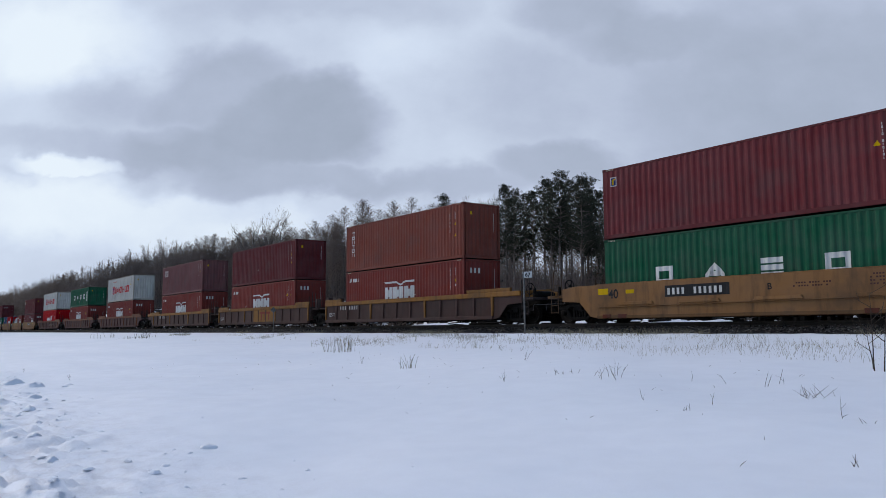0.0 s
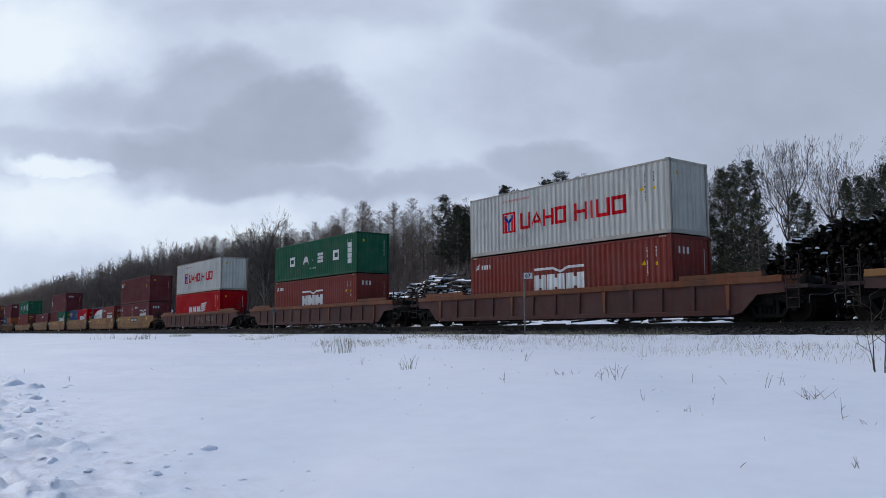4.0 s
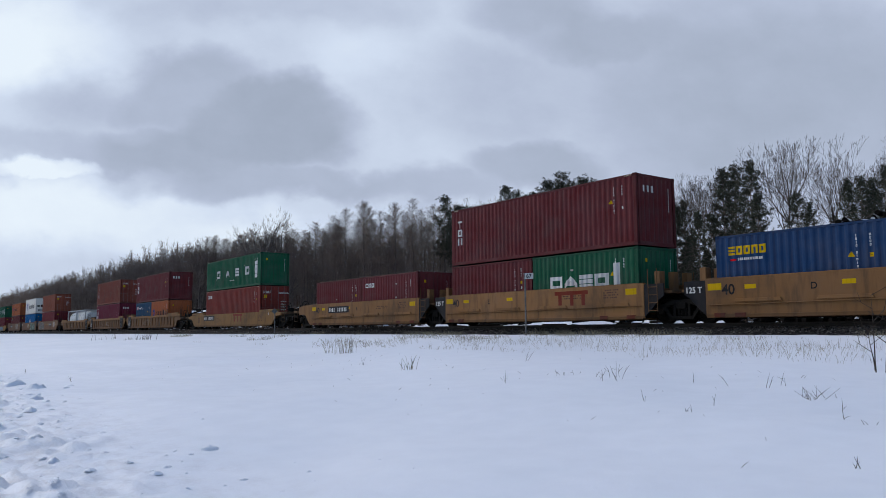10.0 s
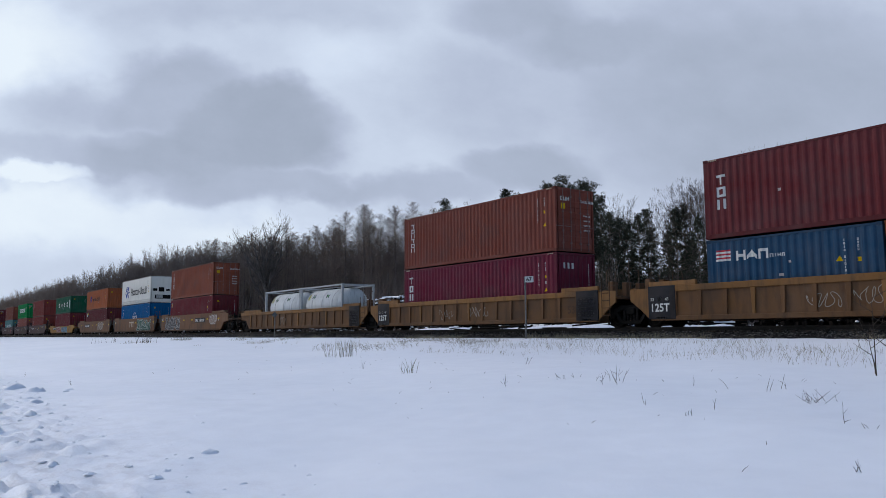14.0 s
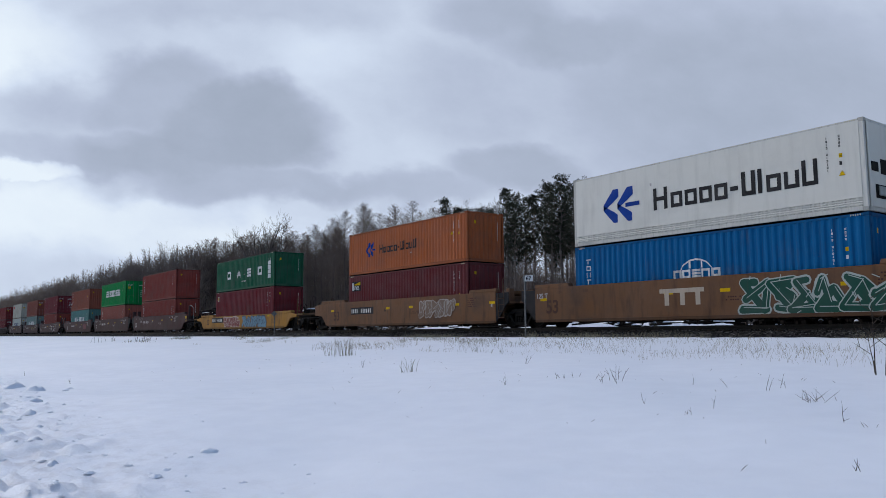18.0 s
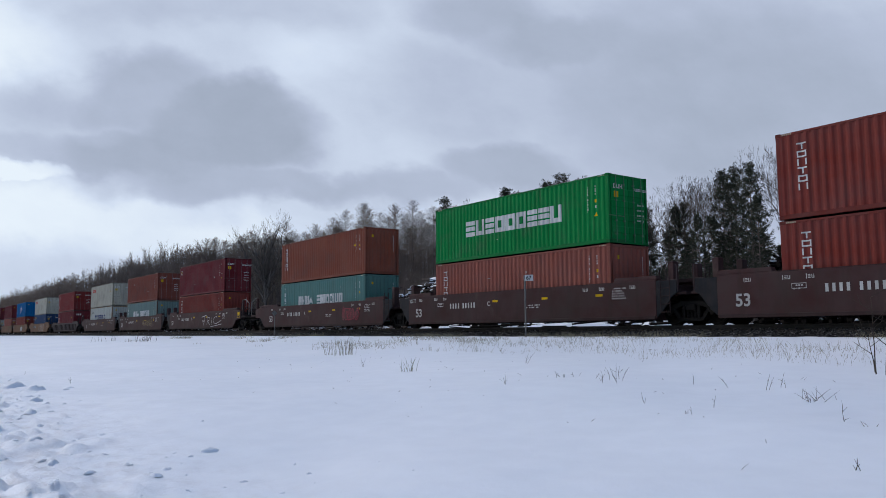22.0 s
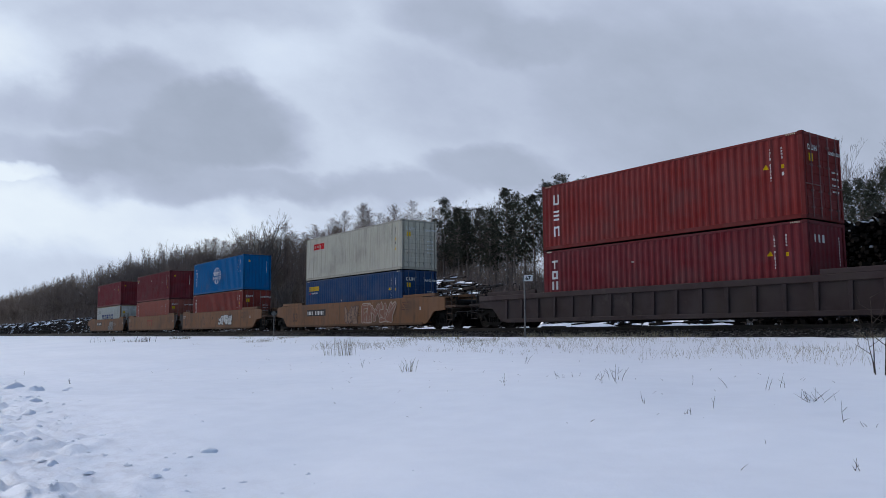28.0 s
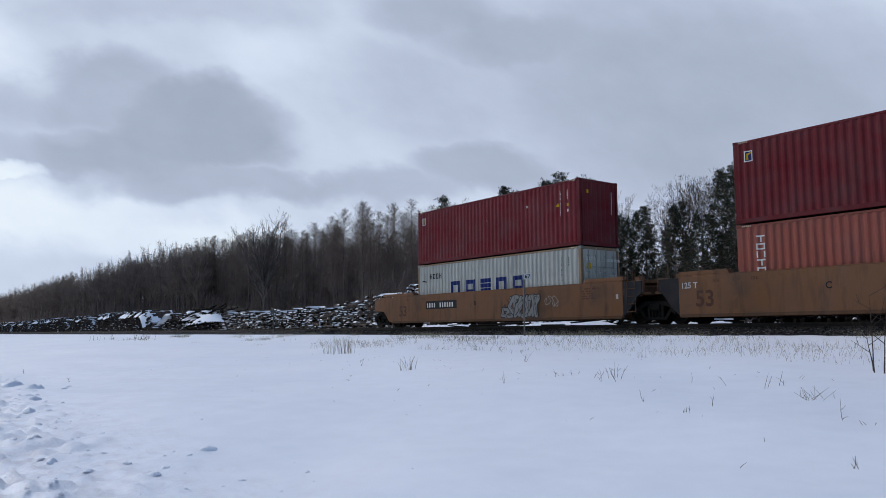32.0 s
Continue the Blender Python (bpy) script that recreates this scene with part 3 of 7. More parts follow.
def brand_marks(m, kind, L, H):
    """Plain shapes in the colours and places of the lettering."""
    if kind == "hmm":
        x, s = (4.65, 1.02) if L > 8 else (2.45, 0.82)
        d = H - 2.896
        m.next()
        m.quad(WHITE, x, x + 1.15 * s, 1.96 + d, 1.96 + d, 2.07 + d, 2.07 + d)
        m.quad(WHITE, x + 1.15 * s, x + 1.6 * s, 1.96 + d, 1.79 + d, 2.07 + d, 1.90 + d)
        m.quad(WHITE, x + 1.6 * s, x + 2.05 * s, 1.79 + d, 1.96 + d, 1.90 + d, 2.07 + d)
        m.quad(WHITE, x + 2.05 * s, x + 3.0 * s, 1.96 + d, 1.96 + d, 2.07 + d, 2.07 + d)
        for k, w in ((0.0, 0.72), (0.80, 1.06), (1.94, 1.06)):
            m.next()
            a = x + k * s
            w *= s
            m.rect(WHITE, a, a + w * 0.42, 1.05 + d, 1.75 + d)
            m.rect(WHITE, a + w * 0.58, a + w, 1.05 + d, 1.75 + d)
            m.rect(WHITE, a + w * 0.42, a + w * 0.58, 1.18 + d, 1.58 + d)
        m.next()
        for k in range(3):
            m.quad(WHITE, 0.44 + 0.03 * k, 0.66 + 0.03 * k, H - 0.66 + 0.08 * k, H - 0.58 + 0.08 * k, H - 0.61 + 0.08 * k, H - 0.51 + 0.08 * k)
        m.piece = 0
        m.word(WHITE, 0.84, H - 0.64, H - 0.43, (0.11, 0.11, 0.11, 0.11), 0.09, 0.045, "o")
    elif kind == "hmm_wave":
        x, s = (3.95, 1.0) if L > 8 else (1.35, 0.82)
        for k, c in enumerate("bnn"):
            a = x + 1.12 * k * s
            m.next()
            m.quad(WHITE, a, a + 0.42 * s, 1.10, 1.10, 1.60, 1.67)
            m.quad(WHITE, a + 0.54 * s, a + 0.94 * s, 1.10, 1.10, 1.60, 1.67)
            m.rect(WHITE, a + 0.42 * s, a + 0.54 * s, 1.22, 1.48)
        for k in range(4):
            z = 1.16 + 0.20 * k
            m.next()
            m.quad(WHITE, x + (3.2 + 0.1 * k) * s, x + 3.9 * s, z, z - 0.03, z + 0.13, z + 0.12)
            m.quad(WHITE, x + 3.9 * s, x + (4.45 + 0.1 * k) * s, z - 0.03, z + 0.10, z + 0.12, z + 0.20)
    elif kind == "uasc":
        for i, c in enumerate("rtsr"):
            m.word(WHITE, 2.52 + 2.19 * i, 0.98, 1.64, (0.80,), 0, 0.18, c)
        m.next()
        for i in range(4):
            m.rect(WHITE, L - 1.12, L - 0.62, H - 1.95 + 0.34 * i, H - 1.65 + 0.34 * i)
        m.piece = 0
        for i in range(4):
            m.quad((0.45, 0.05, 0.06), L - 1.04, L - 0.70, H - 0.92 - 0.31 * i, H - 0.90 - 0.31 * i, H - 0.86 - 0.31 * i, H - 0.84 - 0.31 * i)
        m.word(WHITE, 5.7, 0.62, 0.72, (0.06,) * 9, 0.05, 0.02, "rubn")
    elif kind == "uasc20":
        strokes(m, WHITE, 1.1, 4.5, 1.05, 1.62, "rtsr", 0.17)
        m.next()
        m.rect(WHITE, 4.75, 5.1, 1.0, 2.0)
    elif kind == "triton":
        m.column(WHITE, 0.72, 1.04, H - 0.42, 6, 0.215, 0.055, 0.05)
    elif kind == "beacon":
        m.next()
        m.rect(BLACK, 0.40, 1.42, H - 0.98, H - 0.38)
        m.next()
        m.quad(YELLOW, 0.64, 1.39, H - 0.60, H - 0.62, H - 0.56, H - 0.41)
        m.next()
        m.rect(WHITE, 0.44, 0.56, H - 0.92, H - 0.46)
        m.word(WHITE, 0.62, H - 0.90, H - 0.67, (0.11,) * 5, 0.03, 0.035, "rnbru")
    elif kind == "beacon_faded":
        m.next()
        m.rect((0.42, 0.36, 0.34), 0.60, 1.85, H - 1.02, H - 0.42)
        m.word((0.16, 0.08, 0.08), 0.75, H - 0.92, H - 0.62, (0.15,) * 5, 0.04, 0.035, "rnbru")
    elif kind == "florens":
        m.next()
        m.ring(WHITE, 0.42, 0.74, H - 0.76, H - 0.38, 0.035)
        m.rect(NAVY, 0.456, 0.705, H - 0.725, H - 0.415)
        m.next()
        m.quad(YELLOW, 0.56, 0.68, H - 0.52, H - 0.47, H - 0.47, H - 0.43)
        m.rect(YELLOW, 0.50, 0.56, H - 0.70, H - 0.47)
    elif kind == "yang":
        m.next()
        m.ring(RED, 2.48, 3.38, 0.95, 1.92, 0.09)
        m.rect(RED, 2.60, 2.78, 1.04, 1.80)
        m.rect(RED, 3.08, 3.26, 1.04, 1.80)
        m.next()
        m.quad(BLUE, 2.60, 2.93, 1.62, 1.36, 1.80, 1.54)
        m.quad(BLUE, 2.93, 3.26, 1.36, 1.62, 1.54, 1.80)
        m.rect(BLUE, 2.86, 3.00, 1.00, 1.40)
        strokes(m, RED, 3.75, 6.70, 1.02, 1.78, "utbr", 0.14)
        strokes(m, RED, 7.20, 10.05, 1.02, 1.78, "biur", 0.15)
        m.piece = 0
        m.word(RED, 2.5, 2.42, 2.51, (0.07,) * 16, 0.05, 0.022, "rubn")
    elif kind == "tex":
        m.column(WHITE, 0.52, 0.86, H - 0.62, 3, 0.36, 0.08, 0.085)
    elif kind == "tex_low":
        m.column(WHITE, 0.52, 0.86, H - 0.45, 3, 0.36, 0.10, 0.085)
    elif kind == "ues":
        for i, c in enumerate("usn"):
            m.word(WHITE, 0.70, H - 0.92 - 0.70 * i, H - 0.48 - 0.70 * i, (0.34,), 0, 0.09, c)
    elif kind == "ocg":
        m.word(WHITE, 0.42, H - 0.68, H - 0.42, (0.32, 0.28, 0.30), 0.035, 0.07, "rnr")
    elif kind == "seaco":
        strokes(m, YELLOW, 0.51, 1.92, H - 0.72, H - 0.42, "srrnr", 0.075)
        m.piece = 0
        m.word(WHITE, 0.85, H - 0.92, H - 0.83, (0.05,) * 12, 0.03, 0.02, "rub")
        m.rect(RED, 0.55, 0.80, H - 0.92, H - 0.86)
    elif kind == "nyk":
        m.next()
        for k in range(3):
            m.rect(WHITE, 0.35, 0.95, H - 0.78 + 0.13 * k, H - 0.71 + 0.13 * k)
        m.next()
        for k in range(3):
            m.rect((0.6, 0.1, 0.12), 0.38, 0.93, H - 0.708 + 0.13 * k, H - 0.652 + 0.13 * k)
        m.word(WHITE, 1.15, H - 0.80, H - 0.46, (0.38, 0.36, 0.38), 0.05, 0.10, "btn")
        m.piece = 0
        m.word(WHITE, 2.42, H - 0.78, H - 0.66, (0.11,) * 4, 0.03, 0.03, "nib")
    elif kind in ("hapag", "hapag_white", "hapag20"):
        ex, ew, ez, eh, x, s, zz = {"hapag": (2.12, 1.0, 0.98, 0.88, 3.62, 0.93, 1.12), "hapag_white": (1.70, 1.75, 0.78, 1.38, 4.24, 1.54, 1.03), "hapag20": (0.55, 0.9, 0.9, 0.85, 1.75, 0.98, 1.10)}[kind]
        for k in range(2):
            m.next()
            a = ex + 0.42 * ew * k
            m.quad(BLUE, a, a + 0.30 * ew, ez + 0.40 * eh, ez + 0.62 * eh, ez + 0.56 * eh, ez + 1.0 * eh)
            m.quad(BLUE, a + 0.30 * ew, a + 0.46 * ew, ez + 0.62 * eh, ez + 0.76 * eh, ez + eh, ez + eh)
            m.quad(BLUE, a, a + 0.30 * ew, ez + 0.40 * eh, ez, ez + 0.56 * eh, ez + 0.34 * eh)
            m.quad(BLUE, a + 0.30 * ew, a + 0.42 * ew, ez, ez, ez + 0.34 * eh, ez + 0.24 * eh)
        m.next()
        m.quad(BLUE, ex + 0.66 * ew, ex + 1.06 * ew, ez + eh * 0.42, ez + eh * 0.42, ez + eh * 0.54, ez + eh * 0.54)
        up, low, t = 0.55 * s, 0.38 * s, 0.10 * s
        m.word(BLACK, x, zz, zz + up, (0.42 * s,), 0, t, "b")
        m.word(BLACK, x + 0.52 * s, zz, zz + low, (0.34 * s,) * 4, 0.07 * s, 0.09 * s, "rrrr")
        m.next()
        m.rect(BLACK, x + 2.16 * s, x + 2.36 * s, zz + 0.16 * s, zz + 0.26 * s)
        m.word(BLACK, x + 2.45 * s, zz, zz + up, (0.34 * s, 0.10 * s), 0.06 * s, t, "uo")
        m.word(BLACK, x + 3.05 * s, zz, zz + low, (0.34 * s,) * 2, 0.07 * s, 0.09 * s, "ru")
        m.word(BLACK, x + 3.86 * s, zz, zz + up, (0.34 * s,), 0, 0.09 * s, "u")
    elif kind in ("cosco_ship", "cosco_half"):
        x, z = (5.05, 0.95) if kind == "cosco_ship" else (5.0, 0.72)
        strokes(m, WHITE, x, x + 2.0, z + 0.55, z + 0.86, "nrsnr", 0.085)
        strokes(m, WHITE, x + 0.1, x + 1.9, z + 0.20, z + 0.44, "sbirrinr", 0.05)
        m.next()
        for k in range(12):
            a0, a1 = math.pi * k / 12, math.pi * (k + 1) / 12
            for up in (1, -1):
                xa, xb = x + 1.0 - 0.78 * math.cos(a0), x + 1.0 - 0.78 * math.cos(a1)
                za, zb = z + 0.52 + up * 0.70 * math.sin(a0), z + 0.52 + up * 0.70 * math.sin(a1)
                if za > z + 0.88 or za < z + 0.16 or zb > z + 0.88 or zb < z + 0.16:
                    m.quad(WHITE, xa, xb, za - 0.03, zb - 0.03, za + 0.03, zb + 0.03)
        for k in (0.75, 1.25):
            m.quad(WHITE, x + k - 0.04, x + k + 0.04, z + 0.90, z + 0.90, z + 1.18, z + 1.18)
            m.quad(WHITE, x + k - 0.04, x + k + 0.04, z - 0.14, z - 0.14, z + 0.16, z + 0.16)
        m.column(WHITE, 0.62, 0.86, H - 0.55, 6, 0.20, 0.08, 0.045)
    elif kind == "cosco_old":
        for i, c in enumerate("nrsnr"):
            m.word(NAVY, 3.0 + 1.20 * i, 1.18, 1.86, (0.78,), 0, 0.20, c)
        m.word(BLACK, 1.1, H - 0.82, H - 0.54, (0.22,) * 4, 0.06, 0.05, "brrb")
        m.next()
        m.quad(BLACK, 0.42, 0.80, H - 0.92, H - 0.98, H - 0.86, H - 0.92)
        m.rect(BLACK, 0.58, 0.62, H - 0.86, H - 0.5)
    elif kind == "china":
        strokes(m, WHITE, 2.92, 5.05, 1.22, 1.88, "nbiut", 0.17)
        strokes(m, WHITE, 5.75, 9.27, 1.22, 1.88, "sbirriur", 0.17)
        m.column(WHITE, 0.55, 0.80, H - 0.35, 5, 0.26, 0.10, 0.05)
    elif kind == "ever":
        strokes(m, WHITE, 2.65, 9.45, 1.18, 1.95, "susrrrssu", 0.21, 0.10)
    elif kind == "oocl":
        m.word(RED, 1.10, 2.04, 2.44, (0.38, 0.38, 0.38, 0.26), 0.03, 0.12, "rrnu")


def container(length, height, color, brand="", door=False, label="", frame_color=None, reefer=False):
    m = container_meshes(length, height)
    L, H, W = length / 2, height, HALF_W
    box = tagged(new("freight_container"), label, "container", "containers on the train")
    fc = frame_color or tuple(c * 0.82 for c in color)
    s = part("side_panel", m["side"], box, color=color, at=(-L + 0.15, -W + 0.006, 0))
    s2 = part("side_panel", m["side"], box, color=color, at=(L - 0.15, W - 0.006, 0))
    s2.rotation_euler = (0, 0, math.pi)
    e = part("end_panel", m["end"], box, color=color, at=(-L + 0.012, W - 0.14, 0))
    e.rotation_euler = (0, 0, -math.pi / 2)
    if door:
        for k in (-1, 1):
            d = part("door", m["door"], box, color=color, at=(L - 0.015, 0, 0))
            d.scale = (1, k, 1)
            for j in (0.30, 0.80):
                r = part("locking_rod", m["rod"], d, "dull painted locking rod", tuple(0.6 * c + 0.10 for c in color), (0, j, 0))
        t = Marks(0.0, False)
        t.word(WHITE, 1.55, H - 0.62, H - 0.50, (0.07,) * 9, 0.03, 0.022, "rub")
        for i in range(4):
            t.word(WHITE, 1.75, H - 1.25 - 0.22 * i, H - 1.18 - 0.22 * i, (0.06,) * 5, 0.03, 0.022, "rub")
        t.rect(YELLOW, 0.32, 0.58, H - 0.98, H - 0.72)
        t.word(WHITE, 0.28, H - 0.60, H - 0.42, (0.16, 0.16, 0.16), 0.04, 0.04, "rub")
        for (c, _), b in t.sets.items():
            q = part("notice", b.mesh("notice", MARK), box, color=c, at=(L + 0.008, -W, 0))
            q.rotation_euler = (0, 0, math.pi / 2)
            tagged(q, kind="stuff")
    else:
        e = part("end_panel", m["end"], box, color=color, at=(L - 0.012, -W + 0.14, 0))
        e.rotation_euler = (0, 0, math.pi / 2)
        t = Marks(0.14, True)
        for i in range(10):
            t.rect(WHITE, 2.03, 2.055, H - 0.53 - 0.10 * i, H - 0.47 - 0.10 * i)
        t.rect(YELLOW if brand != "hmm" else WHITE, 0.45, 0.60, H - 0.62, H - 0.46) if brand not in ("hmm", "tex", "tex_low") else t.word(WHITE, 0.42, H - 0.72, H - 0.46, (0.14,) * 3, 0.12, 0.06, "o")
        for (c, _), b in t.sets.items():
            q = part("notice", b.mesh("notice", MARK), box, color=c, at=(L - 0.010, -W, 0))
            q.rotation_euler = (0, 0, math.pi / 2)
            tagged(q, kind="stuff")
    part("roof", m["roof"], box, color=color, at=(-L + 0.12, -W + 0.06, H - 0.03))
    part("floor", m["floor"], box)
    for k, name in ((0, "top_rail"), (1, "bottom_rail")):
        me = m["toprail"] if k == 0 else m["botrail"]
        part(name, me, box, color=fc, at=(0, -W + 0.002, 0))
        part(name, me, box, color=fc, at=(0, W - 0.062, 0))
    for sx in (-1, 1):
        for nm, me in (("end_header", m["header"]), ("end_sill", m["sill"])):
            o = part(nm, me, box, color=fc, at=(sx * (L - 0.004), 0, 0))
            o.scale = (-sx, 1, 1)
        for sy in (-1, 1):
            o = part("corner_post", m["post"], box, color=fc, at=(sx * (L - 0.002), sy * (W - 0.002), 0.118))
            o.scale = (-sx, -sy, 1)
            for z in (0.0, H - 0.118):
                o = part("corner_casting", m["cast"], box, color=tuple(c * 0.55 for c in color), at=(sx * L, sy * W, z))
                o.scale = (-sx, -sy, 1)
    k = Marks(0.15, not reefer)
    brand_marks(k, brand, length, height)
    code_marks(k, length, height, random.Random(sum(map(ord, label + brand)) + int(height * 100) + len(bpy.data.objects)), brand not in ("uasc",), BLACK if sum(color) > 1.2 else WHITE)
    if length > 8:
        stripe = Marks(0.0, False)
        for a in (0.24, length - 0.56):
            for i in range(5):
                stripe.rect((0.6, 0.55, 0.42), a + 0.07 * i, a + 0.07 * i + 0.035, H - 0.088, H - 0.035)
        stripe.put(box, "height_stripes", (-L, -W + 0.002, 0))
    k.put(box, "lettering", (-L, -W + 0.006 - (0.02 if reefer else 0.0), 0))
    if reefer:
        flat = Builder().box(0.15, length - 0.15, 0.0, 0.02, 0.42, H - 0.085)
        rub = cached(("rub_rail", length), lambda: Builder().box(0.15, length - 0.15, -0.008, 0.02, 0.0, 0.035).mesh("rub_rail", CLEANPAINT))
        for z in (0.20, 0.27, 0.34):
            part("rub_rail", rub, box, color=color, at=(-L, -W - 0.010, z))
        part("smooth_side", flat.mesh("smooth_side", CLEANPAINT), box, color=color, at=(-L, -W - 0.010, 0))
        unit = Builder().box(L, L + 0.03, -W + 0.14, W - 0.14, 0.14, H - 0.12)
        part("cooling_unit_cover", unit.mesh("cooling_unit_cover", CLEANPAINT, 0.01), box, color=color)
        for y0, y1, z0, z1 in ((-0.95, -0.5, 1.25, 1.55), (-0.35, 0.25, 1.2, 1.68), (0.45, 0.85, 1.3, 1.5), (-0.75, 0.95, 0.42, 0.85)):
            part("vent", Builder().box(L + 0.03, L + 0.045, y0, y1, z0, z1).mesh("vent", STEEL, 0.01), box)
        part("condenser_housing", Builder().box(L + 0.045, L + 0.10, -0.6, 0.1, 0.5, 0.8).mesh("condenser_housing", PAINT, 0.02), box, color=(0.55, 0.55, 0.53))
    return box


def tank_container(frame_color, label, brand):
    L, W, H = 6.058 / 2, HALF_W, 2.591
    box = tagged(new("tank_container"), label, "tank container", "containers on the train")
    prof = [(-2.85, 0.05), (-2.82, 0.45), (-2.72, 0.80), (-2.5, 1.02), (-2.3, 1.10), (2.3, 1.10), (2.5, 1.02), (2.72, 0.80), (2.82, 0.45), (2.85, 0.05)]
    tank = Builder().turned((0, 0, 1.30), (1, 0, 0), prof, 36)
    part("tank", tank.mesh("tank", PAINT, smooth=True), box, "white insulated cylinder with dished ends", (0.72, 0.73, 0.72))
    for x in (-1.45, 0.0, 1.45):
        band = Builder().turned((x, 0, 1.30), (1, 0, 0), [(-0.03, 1.09), (-0.03, 1.112), (0.03, 1.112), (0.03, 1.09)], 36)
        part("band", band.mesh("band", PAINT, smooth=False), box, color=(0.5, 0.5, 0.5))
    for sx in (-1, 1):
        for sy in (-1, 1):
            p = Builder().box(sx * L - 0.07 - 0.07 * sx, sx * L + 0.07 - 0.07 * sx, sy * W - 0.07 - 0.07 * sy, sy * W + 0.07 - 0.07 * sy, 0, H)
            part("corner_post", p.mesh("corner_post", PAINT, 0.012), box, color=frame_color)
        for z in (0.02, H - 0.14):
            p = Builder().box(sx * L - 0.05 - 0.07 * sx, sx * L + 0.05 - 0.07 * sx, -W + 0.1, W - 0.1, z, z + 0.12)
            part("end_beam", p.mesh("end_beam", PAINT, 0.01), box, color=frame_color)
        for s in (-1, 1):
            p = Builder().tube((sx * (L - 0.07), s * (W - 0.1), 0.1), (sx * (L - 0.07), s * 0.35, 1.0), 0.045, 0.045, 6)
            part("end_brace", p.mesh("end_brace", PAINT), box, color=frame_color)
    for sy in (-1, 1):
        for z in (0.02, H - 0.12):
            p = Builder().box(-L + 0.1, L - 0.1, sy * W - 0.045 - 0.05 * sy, sy * W + 0.045 - 0.05 * sy, z, z + 0.10)
            part("side_rail", p.mesh("side_rail", PAINT, 0.01), box, color=frame_color)
    part("walkway", Builder().box(-L + 0.3, L - 0.3, -0.32, 0.32, H - 0.15, H - 0.11).mesh("walkway", GALV, 0.005), box)
    part("manhole", Builder().turned((0.2, 0, 2.36), (0, 0, 1), [(0, 0.3), (0.14, 0.3), (0.16, 0.26)], 18).mesh("manhole", STEEL), box)
    # marks lie on the tank's near flank
    flank = {}
    def patch(color, x0, x1, a0, a1):
        b = flank.setdefault(color, Builder())
        n = max(1, int((a1 - a0) / 6))
        for i in range(n):
            p, q = radians(a0 + (a1 - a0) * i / n), radians(a0 + (a1 - a0) * (i + 1) / n)
            r = 1.106
            b.face(*[(x, -r * math.cos(t), 1.30 + r * math.sin(t)) for x, t in ((x0, p), (x1, p), (x1, q), (x0, q))])
    if brand == "globe":
        for k in range(24):
            a = 6.2832 * k / 24
            for wide in (1.0, 0.45):
                cx, ca = -1.82 + 0.50 * wide * math.cos(a), 10 + 25 * math.sin(a)
                patch((0.03, 0.04, 0.08), cx - 0.05, cx + 0.05, ca - 2.2, ca + 2.2)
        patch((0.03, 0.04, 0.08), -2.32, -1.32, 14, 16)
        patch((0.03, 0.04, 0.08), -2.32, -1.32, 4, 6)
        for k in range(4):
            a = -1.0 + 0.46 * k
            patch(NAVY, a, a + 0.34, 17, 20)
            patch(NAVY, a + 0.03, a + 0.31, 9, 12)
            patch(NAVY, a, a + 0.07, 1, 17)
            patch(NAVY, a + 0.16, a + 0.23, 3, 19)
        patch(RED, -0.85, -0.55, 34, 46)
        for k in range(12):
            patch((0.2, 0.05, 0.08), -0.4 + 0.13 * k, -0.32 + 0.13 * k, 38, 42)
        for j in range(4):
            for k in range(7 - j % 2):
                patch((0.08, 0.08, 0.1), 1.55 + 0.13 * k, 1.63 + 0.13 * k, 36 - 9 * j, 40 - 9 * j)
    else:
        for k, x in enumerate((-1.6, 0.4)):
            patch(BLACK, x, x + 0.1, 24, 40)
            patch(BLACK, x + 0.3, x + 0.4, 24, 40)
            patch((0.1, 0.35, 0.15), x + 0.1, x + 0.3, 28, 34)
        for k in range(6):
            patch((0.55, 0.5, 0.1), -2.2 + 0.05 * k, -2.17 + 0.05 * k, 20, 50 - 3 * k)
    for c, b in flank.items():
        part("lettering", b.mesh("lettering", MARK), box, color=c)
    return box


# ---- well wagons: x along the track from the unit's middle, z from the rail's top ----
def text_mesh(words, size):
    def make():
        cu = bpy.data.curves.new("words", "FONT")
        cu.body, cu.size, cu.offset = words, size, size * 0.022
        tmp = bpy.data.objects.new("words", cu)
        scene.collection.objects.link(tmp)
        bpy.context.view_layer.update()
        me = bpy.data.meshes.new_from_object(tmp.evaluated_get(bpy.context.evaluated_depsgraph_get()))
        bpy.data.objects.remove(tmp)
        for v in me.vertices:
            v.co = (v.co.x, 0.0, v.co.y)
        me.materials.clear()
        me.materials.append(MARK)
        return me
    return cached(("text", words, size), make)


